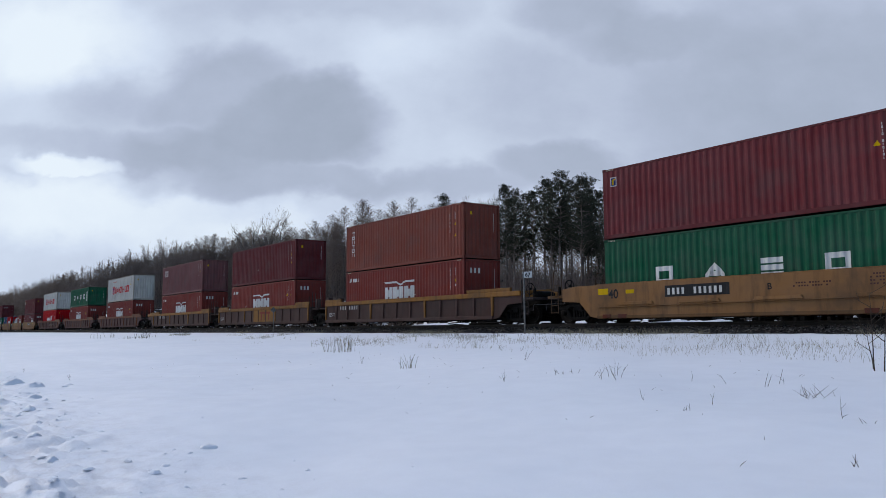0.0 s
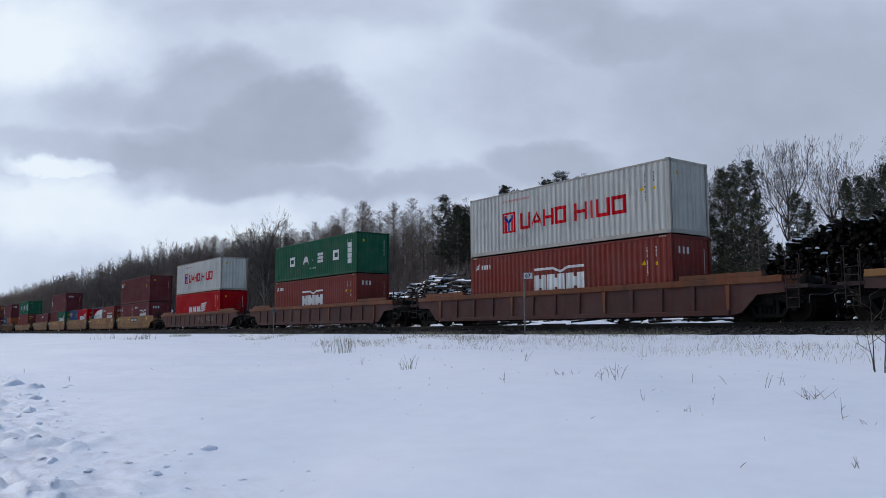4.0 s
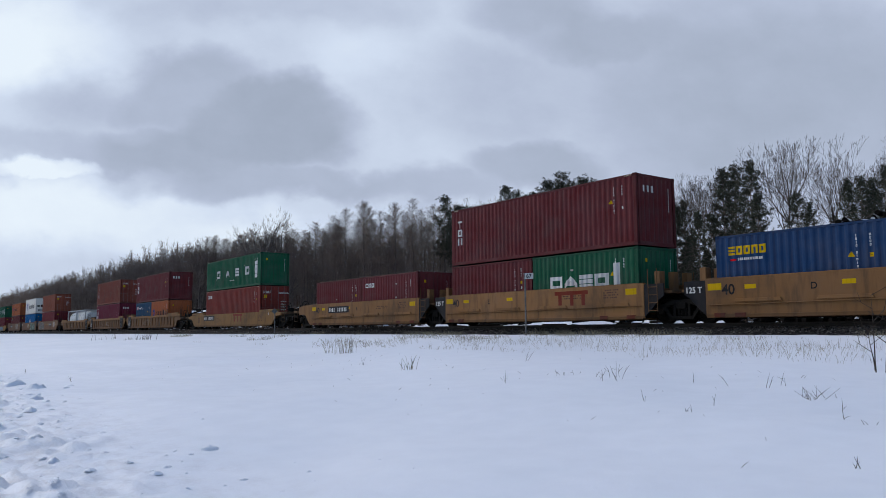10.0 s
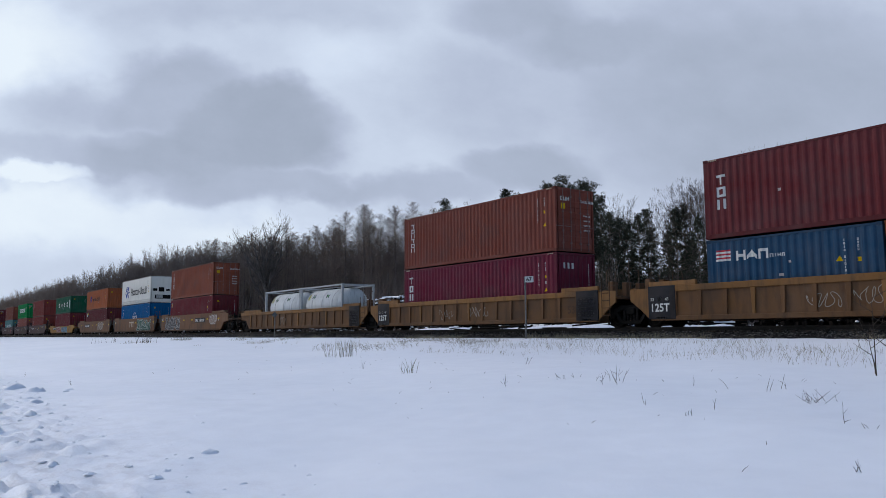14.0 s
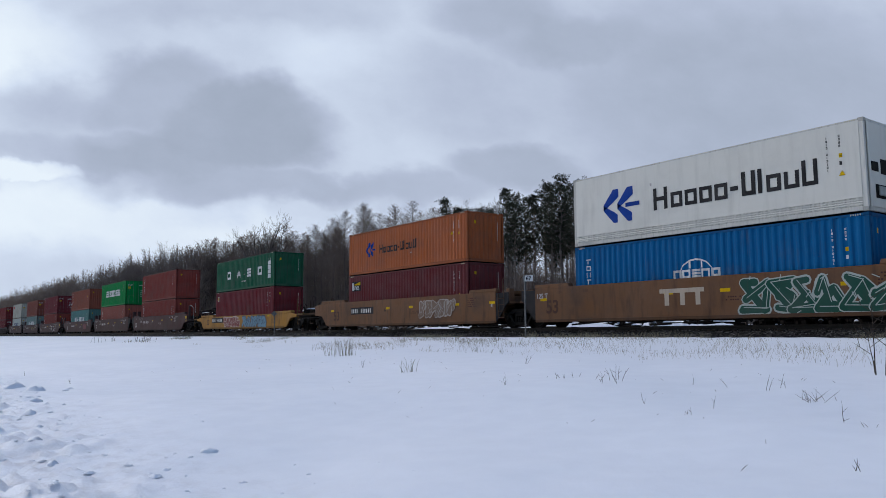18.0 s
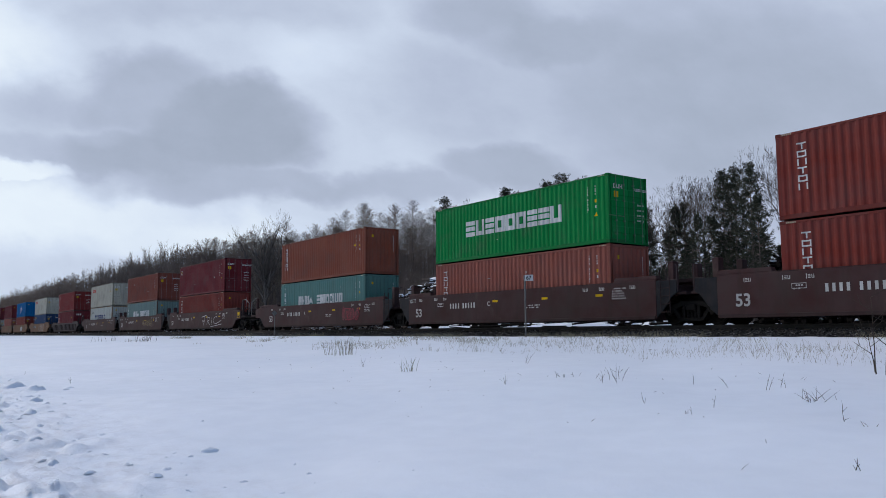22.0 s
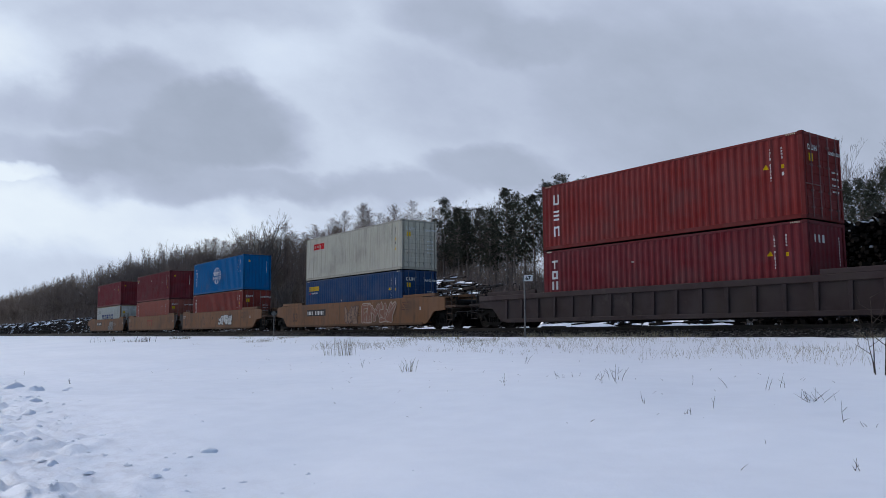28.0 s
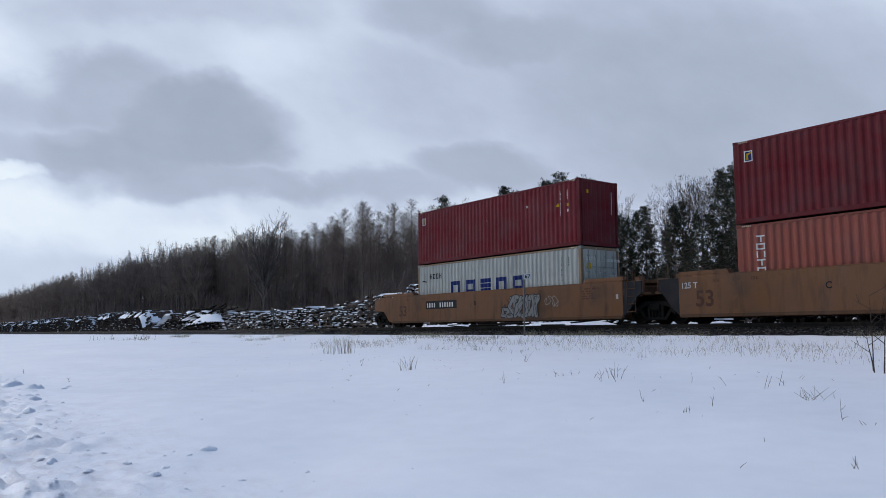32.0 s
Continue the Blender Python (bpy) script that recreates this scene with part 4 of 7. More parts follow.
def wheelset_mesh():
    b = Builder().tube((0, -1.08, 0), (0, 1.08, 0), 0.085, 0.085, 12, True)
    for s in (-1, 1):
        prof = [(0.66, 0.10), (0.66, 0.36), (0.665, 0.515), (0.695, 0.515), (0.71, 0.468), (0.80, 0.46), (0.805, 0.40), (0.77, 0.36), (0.755, 0.20), (0.79, 0.14), (0.79, 0.09)]
        b.turned((0, 0, 0), (0, s, 0), prof, 28)
        b.turned((0, s * 0.93, 0), (0, s, 0), [(0, 0.12), (0.17, 0.12), (0.19, 0.09)], 14)
        for k in range(3):
            t = 2 * math.pi * k / 3
            b.turned((0.055 * math.cos(t), s * 1.115, 0.055 * math.sin(t)), (0, s, 0), [(0, 0.018), (0.02, 0.018)], 6)
    return b.mesh("wheelset", WHEEL)


def side_frame_mesh():
    b = Builder()
    y0, y1 = -0.07, 0.07
    b.prism([(-1.22, 0.60), (-0.80, 0.56), (-0.42, 0.70), (0.42, 0.70), (0.80, 0.56), (1.22, 0.60), (1.22, 0.72), (0.78, 0.74), (0.45, 0.88), (-0.45, 0.88), (-0.78, 0.74), (-1.22, 0.72)], y0, y1)
    b.prism([(-0.50, 0.14), (0.50, 0.14), (0.50, 0.27), (-0.50, 0.27)], y0, y1)
    for s in (-1, 1):
        arm = [(s * 0.50, 0.14), (s * 0.82, 0.56), (s * 0.68, 0.62), (s * 0.44, 0.27)]
        b.prism(arm if s > 0 else arm[::-1], y0, y1)
        col = [(s * 0.26, 0.27), (s * 0.38, 0.27), (s * 0.38, 0.70), (s * 0.26, 0.70)]
        b.prism(col if s > 0 else col[::-1], y0, y1)
        b.box(s * 0.915 - 0.16, s * 0.915 + 0.16, y0 - 0.02, y1 + 0.02, 0.46, 0.64)
    return b.mesh("side_frame", STEEL, 0.012)


def truck(parent, x):
    t = new("truck")
    t.parent = parent
    t.location = (x, 0, 0)
    me = cached("side_frame", side_frame_mesh)
    for s in (-1, 1):
        part("side_frame", me, t, "grimy cast-steel side frame", at=(0, s * 1.0, 0))
        spring = Builder()
        for k in (-0.16, 0.0, 0.16):
            spring.turned((k, 0, 0.27), (0, 0, 1), [(0.045 * i, 0.07 if i % 2 else 0.055) for i in range(7)], 10)
        part("spring_pack", cached("springs", lambda: spring.mesh("spring_pack", STEEL)), t, at=(0, s * 1.0, 0))
    part("bolster", cached("bolster", lambda: Builder().box(-0.22, 0.22, -1.12, 1.12, 0.52, 0.78).mesh("bolster", STEEL, 0.03)), t)
    wheels = []
    for s in (-1, 1):
        wheels.append(part("wheelset", cached("wheelset", wheelset_mesh), t, "worn steel wheels on one axle", at=(s * 0.915, 0, 0.46)))
    return wheels


def ladder_mesh(z0, z1, w=0.42, rungs=4):
    b = Builder()
    for x in (0, w):
        b.tube((x, 0, z0), (x, 0, z1), 0.016, 0.016, 6, True)
    for i in range(rungs):
        z = z0 + 0.04 + (min(z1, 1.35) - z0) * i / max(1, rungs - 1)
        b.tube((0, 0, z), (w, 0, z), 0.016, 0.016, 5)
    return b


def grab_iron_mesh():
    """A bent rail of round bar: two uprights with a shoulder at the top."""
    b = Builder()
    b.path([(-0.24, 0, 0), (-0.24, 0, 1.02), (-0.20, 0.02, 1.08), (-0.12, 0.10, 1.10)], [0.016] * 4, 6)
    b.path([(0.24, 0, 0), (0.24, 0, 0.92), (0.20, 0.02, 0.98), (0.12, 0.10, 1.0)], [0.016] * 4, 6)
    b.tube((-0.24, 0, 0.45), (0.24, 0, 0.45), 0.012, 0.012, 5)
    return b.mesh("grab_iron", CARPAINT)


def lever_mesh():
    """Uncoupling rod along the end sill with a hanging handle."""
    b = Builder()
    b.path([(0, 0, -0.28), (0.02, 0.0, -0.05), (0, 0.08, 0.0), (0, 1.15, 0.02), (0.16, 1.3, 0.1)], [0.014] * 5, 6)
    return b.mesh("uncoupling_lever", CARPAINT)


def brake_wheel_mesh():
    b = Builder()
    ring = [(0, 0.26 * math.cos(6.2832 * k / 18), 0.26 * math.sin(6.2832 * k / 18)) for k in range(19)]
    b.path(ring, [0.018] * 19, 5)
    for k in range(5):
        b.tube((0.02, 0, 0), ring[(k * 18 // 5)], 0.012, 0.012, 4)
    b.turned((0, 0, 0), (1, 0, 0), [(-0.03, 0.05), (0.05, 0.05)], 10)
    return b.mesh("brake_wheel", STEEL)


TAN, YELLOWOCHRE, RUSTBROWN, DARKBROWN = (0.182, 0.098, 0.052), (0.31, 0.170, 0.085), (0.205, 0.108, 0.062), (0.068, 0.032, 0.031)
SUNNY, DUSTYORANGE, FADEDTAN = (0.40, 0.215, 0.075), (0.285, 0.152, 0.070), (0.32, 0.182, 0.084)
BLACKBROWN = (0.040, 0.027, 0.027)
PURPLEBROWN, CHARCOAL = (0.082, 0.046, 0.040), (0.012, 0.013, 0.017)
INK = (0.07, 0.03, 0.025)


def side_outline(hw, B, T, left, right):
    """Outline of a wagon's side in x, z."""
    def end(kind):
        if kind == "mid":
            return [(hw, B), (hw, T)]
        return [(hw, B), (hw + 0.35, B + 0.06), (hw + 0.95, B + 0.66), (hw + 1.95, B + 0.72), (hw + 1.95, T - 0.10), (hw + 1.2, T)]
    return end(right) + [(-x, z) for x, z in reversed(end(left))]


def well_wagon(style, size, left, right, color, chord, label, black_ends=False, tall_rail=False, plan=()):
    hw, T, B = (8.45, 1.70, 0.25) if size == 53 else (6.45, 1.54, 0.20)
    if style == "ribbed":
        T, hw = 1.50, hw + 0.15
    if color in (SUNNY, FADEDTAN):
        T = 1.25
    pitch = 9.79 if size == 53 else 7.73
    coup = 11.80 if size == 53 else 9.78
    W = 1.39
    car = tagged(new("well_wagon"), label, "well wagon", "wagons of the train")
    for sy in (-1, 1):
        at = (0, sy * W, 0)

        def side(name, b, col, bevel=0.0, lab=""):
            o = part(name, b.mesh(name, CARPAINT, bevel), car, lab, col, at)
            o.scale = (1, -sy, 1)
            return o
        if style == "smooth":
            side("side_wall", Builder().prism(side_outline(hw, B, T, left, right), 0.0, 0.09), color, 0.012)
            side("bottom_sill", Builder().box(-hw + 0.05, hw - 0.05, -0.035, 0.05, B - 0.03, B + 0.10), tuple(c * 0.6 for c in color), 0.01)
            side("top_flange", Builder().box(-hw + 0.02, hw - 0.02, 0.005, 0.16, T, T + 0.035), color, 0.01)
            for sx, kind in ((-1, left), (1, right)):
                if size == 53:
                    a, b = 6.35, hw + (0.05 if kind == "mid" else 1.1)
                    lip = [(a, T + 0.036), (b, T + 0.036), (b - 0.05, T + 0.19), (a + 0.06, T + 0.19)]
                    lip = lip if sx > 0 else [(-x, z) for x, z in reversed(lip)]
                    side("guide_lip", Builder().prism(lip, 0.02, 0.30), color, 0.015)
            if size == 40:
                rods = Builder()
                rods.tube((-hw + 0.2, -0.04, 0.62), (hw - 0.1, -0.04, 0.68), 0.022, 0.022, 6)
                side("train_pipe", rods, tuple(c * 0.8 for c in color))
                for k in (-5.3, -2.4, 0.6, 4.0):
                    lid = Builder().prism([(k, 0.70), (k + 1.75, 0.70), (k + 1.68, 0.82), (k + 0.07, 0.82)], -0.07, 0.0)
                    side("lading_ledge", lid, color, 0.01)
                for k in (-6.1, -5.3, 4.2, 5.6):
                    side("jacking_pad", Builder().box(k, k + 0.42, -0.05, 0.02, 0.19, 0.34), (0.14, 0.045, 0.03), 0.01)
        else:
            frame_out = side_outline(hw, B, T, left, right)
            side("side_wall", Builder().prism(frame_out, 0.05, 0.10), color, 0.01)
            end_l = hw if left == "mid" else hw + 1.9
            end_r = hw if right == "mid" else hw + 1.9
            side("top_chord", Builder().box(-end_l, end_r, -0.02, 0.14, T - 0.20, T + 0.03), chord, 0.02)
            side("bottom_sill", Builder().box(-hw + 0.1, hw - 0.1, -0.02, 0.12, B - 0.02, B + 0.16), color, 0.015)
            for sx, kind in ((-1, left), (1, right)):
                a, b = 6.5, hw + (0.0 if kind == "mid" else 1.2)
                side("guide_lip", Builder().box(min(sx * a, sx * b), max(sx * a, sx * b), 0.0, 0.14, T + 0.031, T + 0.20), chord, 0.015)
            rib = cached(("rib", T, B), lambda: Builder().prism([(-0.05, B + 0.16), (0.05, B + 0.16), (0.09, T - 0.20), (-0.09, T - 0.20)], -0.015, 0.06).mesh("rib", CARPAINT, 0.01))
            n = 17 if color in (TAN, BLACKBROWN) else 13
            for i in range(n):
                x = -hw + 0.12 + (2 * hw - 0.24) * i / (n - 1)
                wide = chord if (i % 4 == 0 and chord != color) else color
                o = part("rib", rib, car, color=wide, at=(x, sy * W, 0))
                o.scale = (1, -sy, 1)
        for sx, kind in ((-1, left), (1, right)):
            if kind == "mid" and black_ends:
                plate = [(hw, B + 0.05), (hw + 0.30, B + 0.30), (hw + 0.72, T - 0.62), (hw + 0.92, T - 0.5), (hw + 0.92, T - 0.03), (hw, T - 0.03)]
                pl = plate if sx > 0 else [(-x, z) for x, z in reversed(plate)]
                if style == "ribbed":
                    side("end_plate", Builder().prism(pl, 0.01, 0.08), chord, 0.012)
                    a, b = sorted((sx * (hw - 1.22), sx * (hw + 0.02)))
                    side("end_panel", Builder().box(a, b, -0.032, 0.02, B + 0.04, T + 0.036), CHARCOAL, 0.01, "black-painted end panel with white figures")
                    mm = Marks(0.0, False)
                    if sx < 0:
                        put_text(car, "53", 0.17, a + 0.12, 0.98, W, WHITE, 0.040)
                        put_text(car, "48", 0.17, a + 0.78, 0.98, W, WHITE, 0.040)
                        mm.ring(WHITE, a + 0.48, a + 0.62, 0.98, 1.10, 0.025)
                    else:
                        small_print(mm, (0.5, 0.5, 0.5), a + 0.15, T - 0.32, 8, 10, 0.04)
                    for i in range(6):
                        mm.rect((0.55, 0.5, 0.5), a + 0.4 + 0.07 * i, a + 0.44 + 0.07 * i, B + 0.06, B + 0.13)
                    mm.put(car, "marking", (0, -W - 0.034, 0))
                else:
                    side("end_plate", Builder().prism(pl, 0.01, 0.08), CHARCOAL, 0.012, "black-painted end plate")
    # floor bearers and bulkheads
    bearer = cached(("bearer", size), lambda: Builder().box(-0.12, 0.12, -1.3, 1.3, 0.24, 0.36).mesh("floor_bearer", STEEL, 0.015))
    for x in ([-6.0, -3.0, 0.0, 3.0, 6.0] if size == 53 else [-5.8, -2.9, 0.0, 2.9, 5.8]):
        part("floor_bearer", bearer, car, at=(x, 0, 0))
    wheels = []
    for sx, kind in ((-1, left), (1, right)):
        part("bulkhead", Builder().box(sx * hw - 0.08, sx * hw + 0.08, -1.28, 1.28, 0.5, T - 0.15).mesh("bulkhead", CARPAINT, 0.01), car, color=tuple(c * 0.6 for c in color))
        reach = pitch if kind == "mid" else coup - 0.45
        a, b = sorted((sx * (hw + 0.08), sx * reach))
        part("centre_sill", Builder().box(a, b, -0.28, 0.28, 0.80, 1.10).mesh("centre_sill", STEEL, 0.02), car)
        if kind == "end":
            wheels += truck(car, sx * pitch)
            a, b = sorted((sx * (hw + 1.9), sx * (coup - 0.45)))
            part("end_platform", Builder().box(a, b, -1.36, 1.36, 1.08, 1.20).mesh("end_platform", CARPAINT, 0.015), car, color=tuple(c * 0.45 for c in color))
            c = Builder().box(*sorted((sx * (coup - 0.5), sx * (coup - 0.1))), -0.11, 0.11, 0.78, 1.02)
            c.box(*sorted((sx * (coup - 0.16), sx * (coup + 0.05))), -0.17, 0.17, 0.74, 1.06)
            part("coupler", c.mesh("coupler", STEEL, 0.03), car, "grimy steel knuckle coupler")
            part("air_hose", Builder().tube((sx * (coup - 0.3), -0.35, 0.8), (sx * (coup - 0.02), -0.3, 0.45), 0.03, 0.03, 6).mesh("air_hose", STEEL), car)
            grab = tuple(c * 0.3 + 0.012 for c in color)
            for y in (-1.41, 1.41):
                part("ladder", cached("end_ladder", lambda: ladder_mesh(0.42, 2.02, 0.42, 4).mesh("ladder", CARPAINT)), car, color=grab, at=(sx * (coup - 0.95) - 0.21, y, 0))
                part("grab_iron", cached("grab_iron", grab_iron_mesh), car, color=grab, at=(sx * (hw + 2.25), y * 0.96, 1.2))
                o = part("uncoupling_lever", cached("lever", lever_mesh), car, color=(0.16, 0.15, 0.14), at=(sx * (coup - 0.42), y, 0.86))
                o.scale = (sx, 1 if y < 0 else -1, 1)
            part("brake_reservoir", cached("reservoir", lambda: Builder().turned((0, -0.55, 0), (0, 1, 0), [(0, 0.05), (0.02, 0.16), (1.0, 0.16), (1.02, 0.05)], 16).mesh("brake_reservoir", STEEL)), car, at=(sx * (hw + 2.15), 0, 1.36))
            part("brake_valve", cached("valve", lambda: Builder().box(-0.17, 0.17, -1.0, -0.65, 1.2, 1.48).box(-0.07, 0.07, -1.06, -0.96, 1.28, 1.62).mesh("brake_valve", STEEL, 0.03)), car, at=(sx * (hw + 2.48), 0, 0))
            part("brake_wheel", cached("brake_wheel", brake_wheel_mesh), car, at=(sx * (hw + 2.02), -0.85, 1.62))
            part("slack_adjuster", cached("adjuster", lambda: Builder().tube((-0.8, -1.18, 0.52), (0.7, -1.16, 0.62), 0.03, 0.03, 8, True).tube((-0.35, -1.18, 0.55), (0.2, -1.17, 0.585), 0.055, 0.055, 8, True).mesh("slack_adjuster", STEEL)), car, at=(sx * (hw + 0.4), 0, 0))
            if tall_rail:
                p = hw + 2.0
                r = Builder()
                pts = [(p, 1.2), (p, 2.48), (p + 0.55, 2.50), (p + 1.25, 2.20), (p + 1.25, 1.25)]
                for (x0, z0), (x1, z1) in zip(pts, pts[1:]):
                    r.tube((sx * x0, -1.2, z0), (sx * x1, -1.2, z1), 0.028, 0.028, 6)
                part("hand_rail", r.mesh("hand_rail", CARPAINT), car, color=(0.35, 0.33, 0.31))
                part("rail_post", Builder().box(*sorted((sx * (p - 0.09), sx * (p + 0.09))), -1.28, -1.12, 1.15, 2.5).mesh("rail_post", CARPAINT, 0.015), car, color=color)
        else:
            if sx < 0:
                wheels += truck(car, -pitch)
                o = part("articulation", Builder().box(-pitch - 0.5, -pitch + 0.5, -0.5, 0.5, 0.80, 1.12).mesh("articulation", STEEL, 0.03), car)
            x = sx * (hw + 0.35)
            if size == 53:
                for y in (-1.36, 1.36):
                    part("grab_iron", cached("grab_iron", grab_iron_mesh), car, color=tuple(c * 0.6 + 0.03 for c in color), at=(sx * (hw + 0.72), y, 1.24))
            if sx > 0:
                for y in (-1.44, 1.44):
                    part("ladder", ladder_mesh(0.45, 2.08, 0.42, 4).mesh("ladder", CARPAINT), car, color=tuple(c * 0.45 for c in color), at=(x - 0.1, y, 0))
            for y in (-0.85, 0.0, 0.85) if (size == 40 or style == "ribbed") else (-0.75, 0.75):
                h = 2.02 if size == 40 else 2.42 if tall_rail else 1.88
                post = Builder().box(x - 0.13, x + 0.13, y - 0.16, y + 0.16, 1.1, h)
                part("guide_post", post.mesh("guide_post", CARPAINT, 0.02), car, color=tuple(c * 0.9 for c in color))
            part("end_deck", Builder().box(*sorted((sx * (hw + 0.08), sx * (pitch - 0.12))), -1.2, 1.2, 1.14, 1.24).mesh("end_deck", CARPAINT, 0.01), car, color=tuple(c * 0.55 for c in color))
    decorate(car, style, size, hw, T, B, W, left, right, color, plan)
    return car, wheels


def put_text(car, words, size, x, z, W, color, proud=0.006):
    part("lettering", text_mesh(words, size), car, color=color, at=(x, -W - proud, z))


def graffiti(car, x0, w, z0, h, fill, line, n, seed, W):
    """Fat spray-can strokes: a dark rim under a paler fill, cut by thin lines."""
    rnd = random.Random(seed)
    rim, body, thin = Builder(), Builder(), Builder()

    def stroke(b, pts, r, y):
        step = 0.00011
        for (ax, az), (bx, bz) in zip(pts, pts[1:]):
            d = Vector((bx - ax, bz - az))
            d = d.normalized() * r if d.length > 1e-4 else Vector((r, 0))
            y -= step
            b.face((ax + d.y, y, az - d.x), (bx + d.y, y, bz - d.x), (bx - d.y, y, bz + d.x), (ax - d.y, y, az + d.x))
        for ax, az in pts:
            y -= step
            b.face(*[(ax + r * math.cos(0.785 * k), y, az + r * math.sin(0.785 * k)) for k in range(8)])

    fat = min(0.13, w / n * 0.19)
    flat = [(0.0, 0.0), (0.5, 0.05), (1.0, 0.0), (0.0, 0.5), (0.5, 0.55), (1.0, 0.45), (0.0, 1.0), (0.5, 0.95), (1.0, 1.0)]
    for i in range(n):
        level, at = -0.0055 * i, 0
        for arm in range(2):
            pts = []
            for k in range(5 - arm):
                at = (at + rnd.choice((1, 2, 3, 4, 5, 7))) % 9
                gx, gz = flat[at]
                pts.append((x0 + w * (i + 0.02 + 0.98 * gx) / n + rnd.uniform(-0.07, 0.07) + 0.12 * (gz - 0.5), z0 + fat + (h - 2 * fat) * min(1.0, max(0.0, gz + rnd.uniform(-0.12, 0.12)))))
            stroke(rim, pts, fat + 0.04, level - 0.0012 * arm)
            stroke(body, pts, fat * (1.0 if arm == 0 else 0.8), level - 0.0025 - 0.0012 * arm)
            stroke(thin, [(px + fat * 0.35, pz + fat * 0.4) for px, pz in pts[:3]], 0.013, level - 0.0049)
        for k in range(2):
            px, pz = x0 + w * (i + rnd.random()) / n, z0 + h * rnd.random()
            stroke(thin, [(px, pz), (px + rnd.uniform(-0.25, 0.25), pz + rnd.uniform(-0.2, 0.2))], 0.014, level - 0.0049 - 0.0003 * (k + 4))
    for b, c in ((rim, line), (body, fill), (thin, line)):
        tagged(part("graffiti", b.mesh("graffiti", MARK), car, "spray-painted tag", c, (0, -W - 0.005, 0)), kind="stuff")


def scrawl(car, x0, w, z0, h, color, seed, W):
    """A thin one-line tag."""
    rnd = random.Random(seed)
    b = Builder()
    color = tuple(0.8 * c for c in color)
    loops = max(3, round(w / 0.28))
    tall = [rnd.uniform(0.45, 1.0) for i in range(loops + 1)]
    p = None
    for i in range(loops * 10 + 1):
        t = i / (loops * 10)
        up = tall[min(loops, int(t * loops))]
        a = 6.2832 * loops * t
        q = (x0 + w * t + 0.09 * w / loops * 5 * math.cos(a * 1.35 + seed) * up, z0 + h * 0.5 + 0.48 * h * up * math.sin(a + 0.8 * math.sin(a * 0.5)))
        if p:
            d = Vector((q[0] - p[0], q[1] - p[1])).normalized() * 0.011
            b.face((p[0] + d.y, -0.00004 * i, p[1] - d.x), (q[0] + d.y, -0.00004 * i, q[1] - d.x), (q[0] - d.y, -0.00004 * i, q[1] + d.x), (p[0] - d.y, -0.00004 * i, p[1] + d.x))
        p = q
    part("graffiti", b.mesh("graffiti", MARK), car, "thin spray-painted scrawl", color, (0, -W - 0.006, 0))


def sprayed_tag(car, x0, w, z0, h, color, W):
    """Four loose hand-drawn capitals and a flourish in one thin colour."""
    b = Builder()
    lines = (((0.0, 0.86), (0.24, 1.0)), ((0.13, 0.93), (0.10, 0.15)), ((0.27, 0.12), (0.29, 0.85), (0.40, 0.78), (0.39, 0.60), (0.30, 0.50), (0.43, 0.16)),
             ((0.50, 0.20), (0.53, 0.84)), ((0.78, 0.84), (0.66, 0.80), (0.59, 0.55), (0.63, 0.32), (0.76, 0.28), (1.0, 0.52)), ((0.45, 0.02), (0.72, 0.10), (1.0, 0.22)))
    for k, line in enumerate(lines):
        for (ax, az), (bx, bz) in zip(line, line[1:]):
            p, q = Vector((x0 + w * ax, z0 + h * az)), Vector((x0 + w * bx, z0 + h * bz))
            d = (q - p).normalized() * 0.026
            p, q = p - d * 0.5, q + d * 0.5
            b.face((p.x + d.y, 0, p.y - d.x), (q.x + d.y, 0, q.y - d.x), (q.x - d.y, 0, q.y + d.x), (p.x - d.y, 0, p.y + d.x))
    part("graffiti", b.mesh("graffiti", MARK), car, "white sprayed capitals", color, (0, -W - 0.006, 0))


def small_print(m, color, x, z, rows, n, h=0.05):
    keep, m.piece = m.piece, 0
    for r in range(rows):
        for i in range(n - (r % 2)):
            if (i * 7 + r * 3) % 5:
                m.rect(color, x + 0.09 * i, x + 0.09 * i + 0.06, z - 0.10 * r, z - 0.10 * r + h)
    m.piece = keep


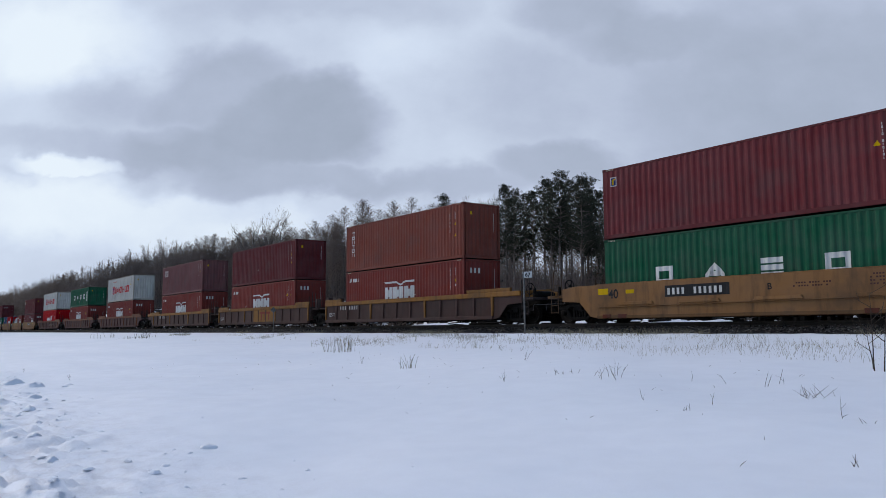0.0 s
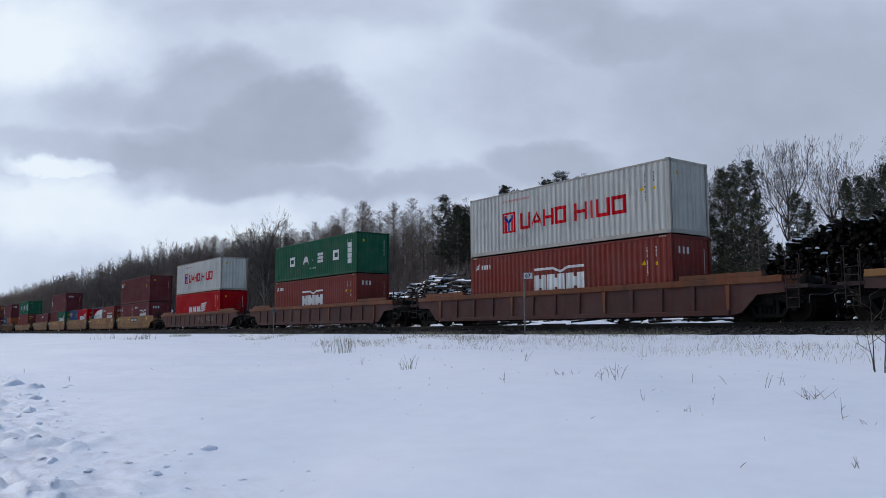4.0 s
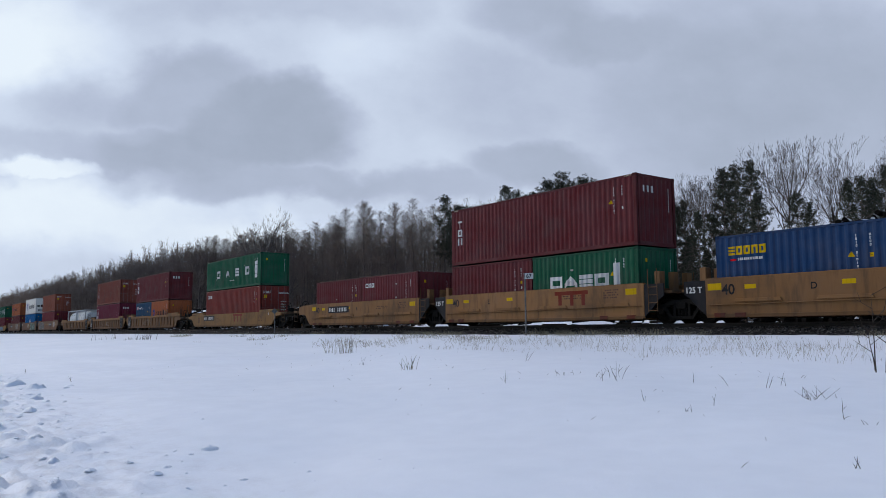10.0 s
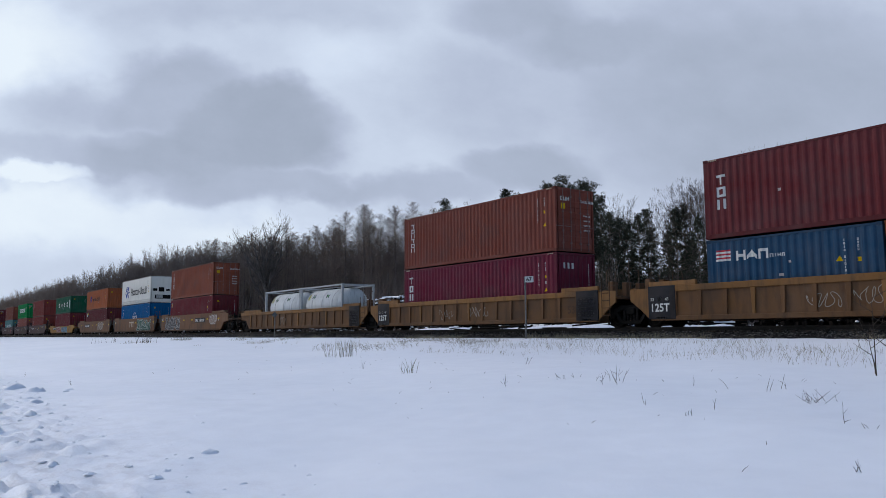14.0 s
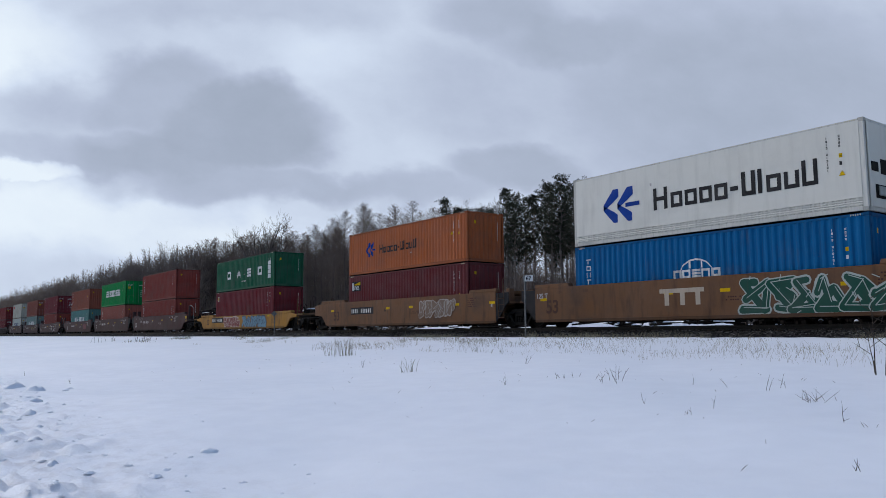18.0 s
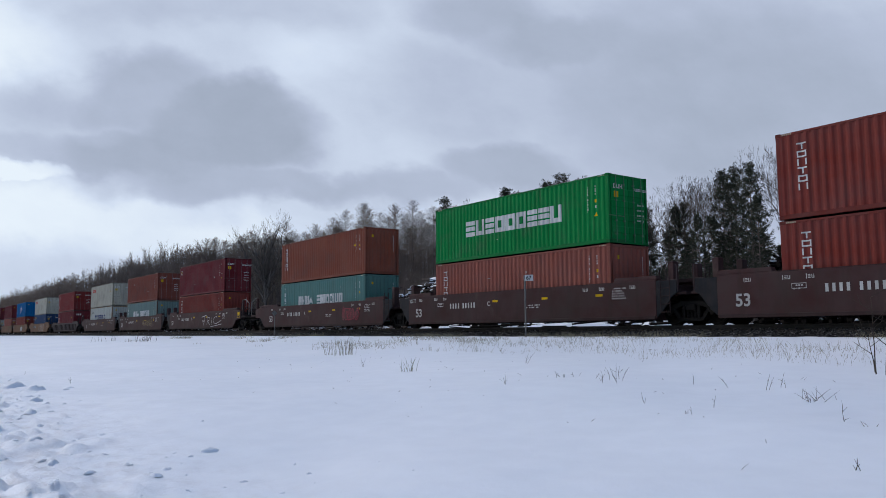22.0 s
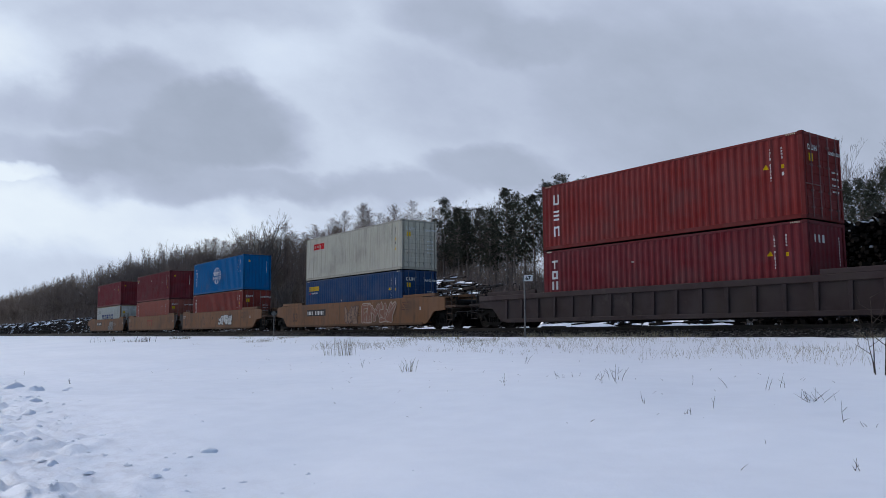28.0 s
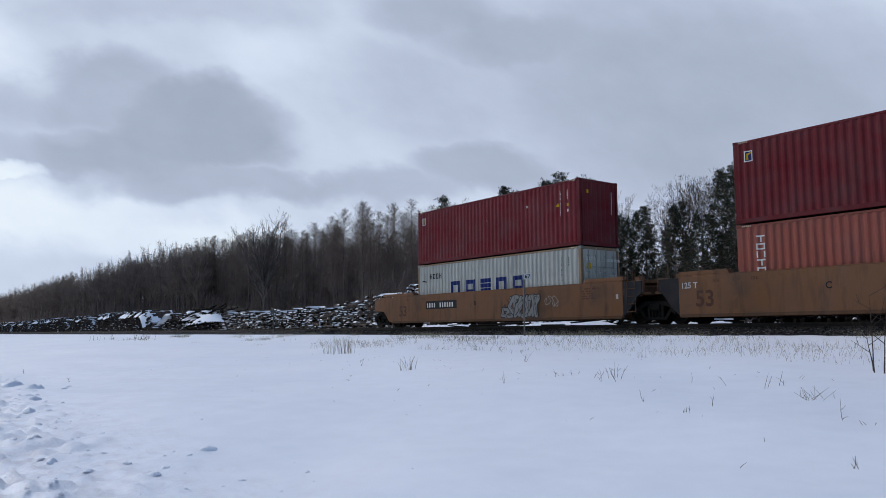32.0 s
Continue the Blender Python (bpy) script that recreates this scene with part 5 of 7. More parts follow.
def decorate(car, style, size, hw, T, B, W, left, right, color, plan):
    m = Marks(0.0, False)
    pale = sum(color) < 0.3
    ink = (0.6, 0.57, 0.55) if pale else INK
    if style == "smooth" and size == 40:
        put_text(car, "40", 0.50, -5.78, 0.98, W, BLACK)
        for x in (-6.35, -4.9, -1.6, 5.55):
            m.next()
            m.rect(YELLOW, x, x + (0.55 if x in (-6.35, 5.55) else 0.42), 1.14, 1.14 + (0.24 if x in (-6.35, 5.55) else 0.15))
        small_print(m, ink, 2.0, 1.18, 2, 14)
        small_print(m, ink, 4.4, 1.34, 4, 9)
    elif style == "smooth":
        put_text(car, "53", 0.60 if pale or T < 1.4 else 0.80, -7.75, 0.62, W, (0.6, 0.57, 0.55) if pale else (0.09, 0.045, 0.03))
        if pale or color == SUNNY:
            top = 1.20 if pale else T - 0.16
            for x in (-1.2, 2.2, 5.4):
                m.next()
                m.rect(YELLOW, x, x + 0.38, top, top + 0.10)
        else:
            for x in (-7.0, -6.2, -5.5, 3.6, 6.9):
                m.rect((0.10, 0.05, 0.03), x, x + 0.03, T - 0.26, T - 0.12)
                m.word((0.10, 0.05, 0.03), x + 0.06, T - 0.24, T - 0.14, (0.08, 0.08), 0.03, 0.022, "su")
            m.next()
            m.rect((0.55, 0.53, 0.50), 8.1, 8.22, 1.02, 1.2)
        small_print(m, ink, 6.3, T - 0.24, 5, 8)
        small_print(m, ink, 1.2, 0.95, 2, 10)
        keep, m.piece = m.piece, 0
        if pale:
            for x in (-7.4, -6.0, -5.2, 4.7, 5.6, 7.2):
                m.rect(ink, x, x + 0.03, 1.42, 1.58)
                m.word(ink, x + 0.06, 1.44, 1.56, (0.09, 0.09), 0.03, 0.025, "su")
            m.ring(ink, -5.7, -5.2, 1.12, 1.30, 0.02)
            small_print(m, ink, -5.65, 1.20, 2, 4)
            if right == "end":
                m.rect(YELLOW, hw + 1.3, hw + 1.75, 1.30, 1.52)
                m.ring(YELLOW, hw + 1.3, hw + 1.75, 1.04, 1.27, 0.03)
        m.piece = keep
    else:
        small_print(m, (0.13, 0.07, 0.03), -5.0, T - 0.09, 1, 26, 0.045)
        for x in (-7.9, -3.6, 1.0, 6.6):
            m.next()
            m.rect((0.62, 0.38, 0.03), x, x + 0.55, T - 0.14, T - 0.02)
    for item in plan:
        kind, x = item[0], item[1]
        if kind == "number":
            z = T - 0.42 if T < 1.4 else 1.02
            if style != "ribbed":
                m.next()
                m.rect(BLACK, x - 0.12, x + 2.6, z - 0.08, z + 0.34)
            ink_n = (0.5, 0.46, 0.44) if style == "ribbed" else WHITE
            q = Marks(0.0, False)
            q.word(ink_n, x, z, z + 0.24, (0.11,) * 4, 0.10, 0.05, "o")
            q.word(ink_n, x + 1.15, z, z + 0.24, (0.11,) * 6, 0.10, 0.05, "o")
            q.put(car, "number_plate", (0, -W - 0.010 + (0.045 if style == "ribbed" else 0), 0))
        elif kind == "plain_number":
            m.next()
            m.word((0.66, 0.64, 0.62), x, 0.98, 1.24, (0.10,) * 4, 0.12, 0.04, "o")
            m.word((0.66, 0.64, 0.62), x + 1.05, 0.98, 1.24, (0.10,) * 5, 0.12, 0.04, "o")
        elif kind == "text":
            put_text(car, item[2], item[3], x, item[4], W, item[5], 0.040 if style == "ribbed" else 0.006)
        elif kind == "logo":
            m.next()
            c, z = item[2], item[3]
            m.rect(c, x, x + 1.95, z + 0.46, z + 0.62)
            for k in (0.22, 0.92, 1.58):
                m.quad(c, x + k, x + k + 0.20, z, z, z + 0.46, z + 0.46)
            m.piece = max(m.piece, 1)
        elif kind == "panel":
            o = part("side_panel", Builder().box(x, item[2], 0.0, 0.05, B + 0.165, T - 0.205).mesh("side_panel", CARPAINT), car, color=item[3], at=(0, -W + 0.004, 0))
        elif kind == "graffiti":
            graffiti(car, *item[1:], W)
        elif kind == "scrawl":
            scrawl(car, *item[1:], W)
        elif kind == "tag":
            sprayed_tag(car, *item[1:], W)
        elif kind == "plates":
            for k in (-8.1, -1.4, 1.0, 5.2, 8.0):
                m.next()
                m.rect(YELLOW, k, k + 0.40, 1.16, 1.28)
        elif kind == "letter":
            put_text(car, item[2], 0.30, x, 1.04, W, ink if pale else BLACK)
    m.put(car, "marking", (0, -W, 0))


# ---- the train ----
MAROON, DARKMAROON, REDBROWN, BROWNRED = (0.17, 0.042, 0.046), (0.138, 0.031, 0.034), (0.25, 0.082, 0.062), (0.235, 0.058, 0.048)
FLRED, GREYMAROON, PALERED = (0.165, 0.030, 0.036), (0.19, 0.085, 0.085), (0.33, 0.12, 0.095)
UASGREEN, EVERGREEN, TEAL, SKYBLUE = (0.014, 0.102, 0.053), (0.008, 0.23, 0.06), (0.11, 0.225, 0.205), (0.008, 0.125, 0.31)
DEEPBLUE, NIGHTBLUE, SILVER, REEFER = (0.022, 0.058, 0.14), (0.025, 0.07, 0.13), (0.61, 0.595, 0.55), (0.92, 0.89, 0.81)
CREAM, PALEGREY, HOTRED, HLORANGE = (0.54, 0.505, 0.42), (0.54, 0.545, 0.50), (0.48, 0.035, 0.04), (0.43, 0.148, 0.078)
FT40, FT20, HIGH, LOW = 12.192, 6.058, 2.896, 2.591


def c40(color, brand="", door=False, label="", height=HIGH, **more):
    return ("box", FT40, height, color, brand, door, label, more)


def c20(color, brand="", door=False, label=""):
    return ("box", FT20, LOW, color, brand, door, label, {})


HMM = c40(BROWNRED, "hmm", False, "brown-red corrugated forty-foot container with white block lettering")
TRI = "weathered red-brown forty-foot container with white vertical lettering"
UASLOW = c40(UASGREEN, "uasc", False, "dark green forty-foot container with widely spaced white lettering")
UAS = c40(UASGREEN, "uasc", False, "dark green forty-foot container with widely spaced white lettering", LOW)
YEL40 = ("smooth", 40, YELLOWOCHRE, YELLOWOCHRE, "ochre yellow articulated well wagon with smooth sides", True, False)
RIBBY = ("ribbed", 53, PURPLEBROWN, (0.285, 0.145, 0.055), "grimy brown ribbed well wagon with a yellow top chord", False, False)
RIBBR = ("ribbed", 53, (0.088, 0.040, 0.036), (0.19, 0.078, 0.045), "rusty brown ribbed well wagon with an orange top chord", False, False)
RIBTAN = ("ribbed", 53, TAN, DUSTYORANGE, "dusty tan ribbed well wagon with black end panels", True, False)
RIBDK = ("ribbed", 53, BLACKBROWN, (0.050, 0.033, 0.033), "dark brown ribbed well wagon", False, False)
YEL53 = ("smooth", 53, SUNNY, SUNNY, "ochre yellow well wagon with sloped smooth ends", False, False)
ORG53 = ("smooth", 53, RUSTBROWN, RUSTBROWN, "faded orange-brown smooth-sided well wagon", True, False)
UCR53 = ("smooth", 53, DARKBROWN, DARKBROWN, "dark maroon-brown smooth-sided well wagon with white markings", True, True)
FADED53 = ("smooth", 53, FADEDTAN, FADEDTAN, "dusty tan well wagon with sloped smooth ends", False, False)
LOGO = (0.22, 0.045, 0.03)
SILVERINK, GREENINK, BLUEINK = (0.5, 0.5, 0.5), (0.05, 0.30, 0.22), (0.17, 0.29, 0.37)

# middle of the unit, wagon, its ends, its paintwork, lower load, upper load
TRAIN = [
    (287.85, YEL40, "end", "mid", [("number", -2.9), ("letter", 1.1, "B")], [UASLOW], c40(MAROON, "florens", False, "weathered maroon forty-foot container with a small square logo")),
    (266.25, RIBBY, "mid", "end", [("number", -6.6), ("text", -8.0, "125-T", 0.34, 0.62, SILVERINK)], [HMM], c40(REDBROWN, "triton", False, TRI)),
    (246.65, RIBBY, "mid", "mid", [("panel", -0.95, 3.1, (0.32, 0.165, 0.06)), ("logo", 0.3, LOGO, 0.55), ("text", -8.0, "125-T", 0.34, 0.62, SILVERINK)], [HMM], c40(DARKMAROON, "", False, "plain dark maroon forty-foot container")),
    (227.10, RIBBY, "end", "mid", [("number", -6.4)], [HMM], c40(GREYMAROON, "beacon_faded", False, "faded grey-maroon forty-foot container with a worn label")),
    (203.50, RIBBR, "end", "end", [], [HMM], c40(SILVER, "yang", False, "light grey forty-foot container with red lettering and a square emblem", frame_color=(0.46, 0.43, 0.38))),
    (179.84, RIBBR, "end", "end", [("text", 4.6, "53", 0.5, 0.55, (0.05, 0.03, 0.028))], [HMM], UAS),
    (156.25, RIBBR, "end", "end", [("scrawl", 1.0, 1.3, 0.6, 0.6, (0.5, 0.45, 0.42), 3), ("scrawl", 3.3, 1.6, 0.55, 0.7, (0.55, 0.5, 0.46), 4)], [c40(HOTRED, "hmm_wave", False, "bright red forty-foot container with white lettering and waves")],
     c40(SILVER, "yang", False, "rust-stained light grey forty-foot container with red lettering", frame_color=(0.44, 0.40, 0.34))),
    (134.65, YEL40, "mid", "end", [("text", -7.30, "125 T", 0.30, 1.08, WHITE), ("number", -0.4), ("letter", -1.3, "B")], [c20(MAROON, "triton", False, "maroon twenty-foot container with white vertical lettering"), c20(MAROON, "hmm", False, "maroon twenty-foot container with white block lettering")],
     c40(DARKMAROON, "beacon", False, "dark maroon forty-foot container with a black and yellow label")),
    (119.30, YEL40, "mid", "mid", [("text", -7.30, "125 T", 0.30, 1.08, WHITE), ("letter", -1.0, "C"), ("logo", 2.7, LOGO, 0.78), ("scrawl", -4.6, 1.5, 0.75, 0.6, (0.03, 0.02, 0.02), 8), ("scrawl", 2.9, 1.6, 0.85, 0.6, (0.03, 0.02, 0.02), 9)], [("tank", (0.05, 0.06, 0.09), "white tank container in a dark blue frame", "globe"), c20(BROWNRED, "hmm", False, "brown-red twenty-foot container with white block lettering")], None),
    (103.90, YEL40, "mid", "mid", [("text", -7.30, "125 T", 0.30, 1.08, WHITE), ("letter", -2.6, "D"), ("logo", 1.5, LOGO, 0.80)], [c20(DEEPBLUE, "seaco", False, "dark blue twenty-foot container with yellow lettering"), c20(HOTRED, "hmm_wave", False, "bright red twenty-foot container with white lettering")], None),
    (88.25, YEL40, "mid", "mid", [("text", -7.30, "125 T", 0.30, 1.08, WHITE), ("letter", -3.0, "E"), ("logo", 1.6, LOGO, 0.80)], [c20(DARKMAROON, "tal", False, "dark maroon twenty-foot container"), c20(UASGREEN, "uasc20", False, "green twenty-foot container with white lettering")],
     c40(DARKMAROON, "tex", False, "dark maroon forty-foot container with white vertical lettering")),
    (72.90, YEL40, "end", "mid", [("number", -3.9), ("letter", -0.4, "A")], [c20(DARKMAROON, "tal", False, "dark maroon twenty-foot container"), c20(MAROON, "ocg", False, "maroon twenty-foot container with slanted white lettering")], None),
    (51.10, FADED53, "end", "end", [("number", -6.0), ("logo", 1.0, LOGO, 0.6), ("scrawl", -3.2, 1.6, 0.5, 0.5, (0.1, 0.06, 0.03), 12)], [c40(BROWNRED, "ocg", True, "red forty-foot container with slanted white lettering")], UAS),
    (27.55, RIBTAN, "mid", "end", [("text", -8.52, "125T", 0.42, 0.58, WHITE), ("text", 6.4, "53", 0.45, 0.62, (0.09, 0.05, 0.03)), ("scrawl", -2.4, 1.1, 0.5, 0.55, (0.5, 0.46, 0.4), 13), ("scrawl", -0.9, 1.3, 0.55, 0.65, (0.55, 0.5, 0.42), 14)], [c20(NIGHTBLUE, "nyk", False, "dark slate-blue twenty-foot container with a red and white flag"), c20(HLORANGE, "hapag20", False, "orange twenty-foot container with dark lettering")],
     c40(DARKMAROON, "tex", False, "dark maroon forty-foot container with white vertical lettering")),
    (7.75, RIBTAN, "mid", "mid", [("text", -8.52, "125T", 0.42, 0.58, WHITE), ("text", 6.9, "53", 0.45, 0.62, (0.09, 0.05, 0.03)), ("scrawl", -2.4, 1.1, 0.5, 0.55, (0.5, 0.46, 0.4), 15), ("scrawl", 0.0, 1.5, 0.5, 0.7, (0.62, 0.58, 0.52), 16)], [c40((0.17, 0.028, 0.05), "tex_low", False, "dark crimson forty-foot container with white vertical lettering")],
     c40(REDBROWN, "triton", True, TRI)),
    (-11.70, RIBTAN, "end", "mid", [("scrawl", -3.0, 1.2, 0.5, 0.6, (0.5, 0.46, 0.4), 17)], [("tank", (0.55, 0.56, 0.56), "white tank container in a pale grey frame", "plain"), ("tank", (0.55, 0.56, 0.56), "white tank container in a pale grey frame", "plain")], None),
    (-35.50, ORG53, "mid", "end", [("plates", 0), ("number", 2.2), ("letter", 1.2, "B"), ("text", -8.35, "125 T", 0.3, 1.28, SILVERINK), ("graffiti", -7.0, 4.6, 0.34, 1.25, (0.07, 0.065, 0.068), (0.5, 0.5, 0.5), 5, 21), ("graffiti", 6.0, 1.7, 0.75, 0.8, (0.36, 0.25, 0.2), (0.6, 0.58, 0.56), 4, 22)], [c40(FLRED, "florens", False, "deep red forty-foot container with a small square logo")],
     c40((0.29, 0.098, 0.065), "triton", True, "orange-brown forty-foot container with white vertical lettering")),
    (-55.10, ORG53, "mid", "mid", [("plates", 0), ("logo", -1.6, (0.62, 0.52, 0.42), 0.75), ("text", -8.35, "125 T", 0.3, 1.28, SILVERINK), ("graffiti", 1.9, 5.2, 0.35, 1.2, (0.020, 0.092, 0.066), (0.5, 0.56, 0.52), 6, 23)], [c40(SKYBLUE, "cosco_half", False, "bright blue forty-foot container with a white globe emblem")],
     c40(REEFER, "hapag_white", False, "white refrigerated forty-foot container with dark lettering", reefer=True)),
    (-74.75, ORG53, "end", "mid", [("plates", 0), ("number", -5.4), ("letter", -1.6, "A"), ("graffiti", 2.1, 3.0, 0.6, 0.9, (0.24, 0.17, 0.13), (0.42, 0.38, 0.35), 5, 24)], [c40(DARKMAROON, "beacon", False, "dark maroon forty-foot container with a black and yellow label")],
     c40(HLORANGE, "hapag", False, "rust-streaked orange forty-foot container with dark lettering", LOW)),
    (-98.45, YEL53, "end", "end", [("number", -6.4), ("graffiti", -3.6, 3.4, 0.30, 0.90, (0.26, 0.085, 0.08), (0.58, 0.5, 0.45), 5, 25), ("graffiti", 0.6, 4.6, 0.30, 0.90, BLUEINK, (0.045, 0.06, 0.09), 7, 26)], [c40(FLRED, "florens", False, "deep red forty-foot container with a small square logo")], UAS),
    (-122.15, UCR53, "mid", "end", [("plain_number", -4.6), ("letter", -1.2, "B")], [c40(BROWNRED, "triton", False, TRI)], c40(BROWNRED, "triton", False, TRI)),
    (-141.70, UCR53, "mid", "mid", [("plain_number", -4.6), ("letter", -1.6, "C"), ("text", -8.35, "125 T", 0.26, 1.4, SILVERINK)], [c40(PALERED, "triton", False, "faded orange-red forty-foot container with white vertical lettering")], c40(EVERGREEN, "ever", True, "bright green forty-foot container with bold white lettering")),
    (-161.30, UCR53, "end", "mid", [("plain_number", -4.6), ("letter", -1.9, "A"), ("graffiti", 3.6, 2.0, 0.6, 0.7, (0.12, 0.045, 0.045), (0.32, 0.06, 0.08), 5, 27)], [c40(TEAL, "china", False, "teal forty-foot container with bold white lettering")], c40((0.29, 0.10, 0.07), "triton", False, TRI)),
    (-185.20, UCR53, "mid", "end", [("plain_number", -4.6), ("letter", -1.7, "B"), ("tag", 1.2, 4.9, 0.36, 1.05, (0.66, 0.64, 0.63))], [c40(BROWNRED, "triton", False, TRI)], c40(FLRED, "florens", True, "deep red forty-foot container with barred doors")),
    (-204.90, UCR53, "mid", "mid", [("plain_number", -4.4), ("letter", -1.4, "C"), ("scrawl", 1.2, 3.8, 0.6, 0.8, (0.5, 0.42, 0.16), 29), ("scrawl", 1.6, 4.2, 0.5, 0.6, (0.3, 0.22, 0.2), 30), ("text", -8.35, "125 T", 0.26, 1.4, SILVERINK)], [c40((0.20, 0.28, 0.265), "china", False, "faded teal forty-foot container with white lettering", frame_color=(0.16, 0.12, 0.09))], c40(REDBROWN, "tal", True, "red-brown forty-foot container with barred doors")),
    (-224.50, UCR53, "end", "mid", [("plain_number", -4.4), ("letter", -1.4, "A")], [c40(PALEGREY, "cosco_old", False, "rust-stained pale grey forty-foot container with navy lettering", frame_color=(0.30, 0.20, 0.13))], c40(CREAM, "oocl", True, "cream forty-foot container with a small red logo")),
    (-248.25, RIBDK, "end", "end", [], [c40(FLRED, "tex_low", False, "red forty-foot container with white vertical lettering")], c40((0.22, 0.042, 0.04), "ues", True, "red forty-foot container with slanted white vertical lettering")),
    (-272.00, ORG53, "end", "end", [("number", -5.4), ("graffiti", -0.2, 1.6, 0.35, 1.1, (0.26, 0.17, 0.12), (0.08, 0.05, 0.05), 4, 31), ("graffiti", 2.0, 3.6, 0.4, 1.15, (0.25, 0.125, 0.09), (0.38, 0.31, 0.26), 5, 32)], [c40(DEEPBLUE, "seaco", True, "dark blue forty-foot container with yellow lettering")], c40(CREAM, "oocl", True, "cream forty-foot container with a small red logo")),
    (-295.70, ORG53, "mid", "end", [("letter", -0.4, "A"), ("graffiti", 1.3, 2.9, 0.55, 0.8, (0.6, 0.6, 0.58), (0.04, 0.04, 0.045), 5, 33), ("scrawl", -3.0, 0.8, 0.5, 0.9, (0.08, 0.05, 0.04), 34), ("text", -8.35, "125 T", 0.3, 1.28, SILVERINK)], [c40(BROWNRED, "triton", True, TRI)], c40(SKYBLUE, "cosco_ship", False, "bright blue forty-foot container with a white globe emblem")),
    (-315.35, ORG53, "mid", "mid", [("logo", -0.9, LOGO, 0.7), ("letter", -3.0, "C"), ("text", -8.35, "125 T", 0.3, 1.28, SILVERINK)], [c40(PALERED, "triton", True, "faded orange-red forty-foot container with white vertical lettering")], c40(FLRED, "florens", False, "deep red forty-foot container with a small square logo")),
    (-334.90, ORG53, "end", "mid", [("number", -5.0), ("letter", -1.0, "B"), ("graffiti", 1.2, 2.4, 0.35, 1.05, (0.22, 0.22, 0.22), (0.02, 0.02, 0.02), 5, 35), ("scrawl", 4.0, 0.9, 0.8, 0.5, (0.6, 0.58, 0.55), 36)], [c40(PALEGREY, "cosco_old", True, "pale grey forty-foot container with navy lettering", frame_color=(0.34, 0.24, 0.16))], c40(FLRED, "florens", False, "deep red forty-foot container with a small square logo")),
]

WELL_FLOOR = 0.47
MOVERS, WHEELS = [], []


def make_load(item):
    if item[0] == "tank":
        return tank_container(item[1], item[2], item[3])
    _, length, height, color, brand, door, label, more = item
    return container(length, height, color, brand, door, label, **more)


for mid, (style, size, col, chord, label, black, tall), left, right, plan, lower, upper in TRAIN:
    car, wheels = well_wagon(style, size, left, right, col, chord, label, black, tall, plan)
    MOVERS.append((car, mid, 0.0))
    WHEELS += [(w, mid + w.parent.location.x) for w in wheels]
    top = 0.0
    for k, item in enumerate(lower):
        ob = make_load(item)
        MOVERS.append((ob, mid + (0.0 if len(lower) == 1 else (-3.06, 3.06)[k]), WELL_FLOOR))
        top = max(top, LOW if item[0] == "tank" else item[2])
    if upper:
        MOVERS.append((make_load(upper), mid, WELL_FLOOR + top + 0.04))


# ---- the wood behind the yard ----
def limb(b, rnd, p, d, length, r, depth, kids, bend, shrink, min_r):
    """A branch in three bent pieces that forks at its end."""
    q = Vector(p)
    d = Vector(d).normalized()
    pieces = 3 if depth > 2 else 2
    for i in range(pieces):
        e = q + d * (length / pieces)
        r2 = max(min_r, r * (1 - 0.35 * (i + 1) / pieces))
        if depth > 1:
            b.tube(q, e, max(min_r, r * (1 - 0.35 * i / pieces)), r2, 5 if depth > 3 else 3)
        else:
            b.ribbon(q, e, max(min_r, r * (1 - 0.35 * i / pieces)), r2 if depth else r2 * 0.6, rnd.uniform(0, 3.14))
        q = e
        d = (d + Vector((rnd.uniform(-bend, bend), rnd.uniform(-bend, bend), rnd.uniform(-bend * 0.2, bend)))).normalized()
        if depth > 1 and i < pieces - 1 and rnd.random() < 0.7:
            side = d.orthogonal().normalized()
            side.rotate(Matrix.Rotation(rnd.uniform(0, 6.28), 3, d))
            limb(b, rnd, q, d * 0.7 + side * 0.75 + Vector((0, 0, 0.25)), length * shrink * 0.75, r2 * 0.5, depth - 2, kids, bend, shrink, min_r)
    if depth < 2:
        for k in range(2):
            f = q - d * length * rnd.uniform(0, 0.8)
            way = d + Vector((rnd.gauss(0, 0.22), rnd.gauss(0, 0.22), rnd.uniform(0.1, 0.5)))
            b.ribbon(f, f + way.normalized() * length * rnd.uniform(0.4, 0.9), min_r * 0.9, min_r * 0.5, rnd.uniform(0, 3.14))
    if depth > 0:
        turn = rnd.uniform(0, 6.28)
        for k in range(kids):
            side = d.orthogonal().normalized()
            side.rotate(Matrix.Rotation(turn + 6.28 * k / kids + rnd.uniform(-0.4, 0.4), 3, d))
            w = rnd.uniform(0.22, 0.55)
            limb(b, rnd, q, d + side * w + Vector((0, 0, 0.26)), length * shrink * rnd.uniform(0.8, 1.1), r2 * 0.68, depth - 1, kids, bend, shrink, min_r)


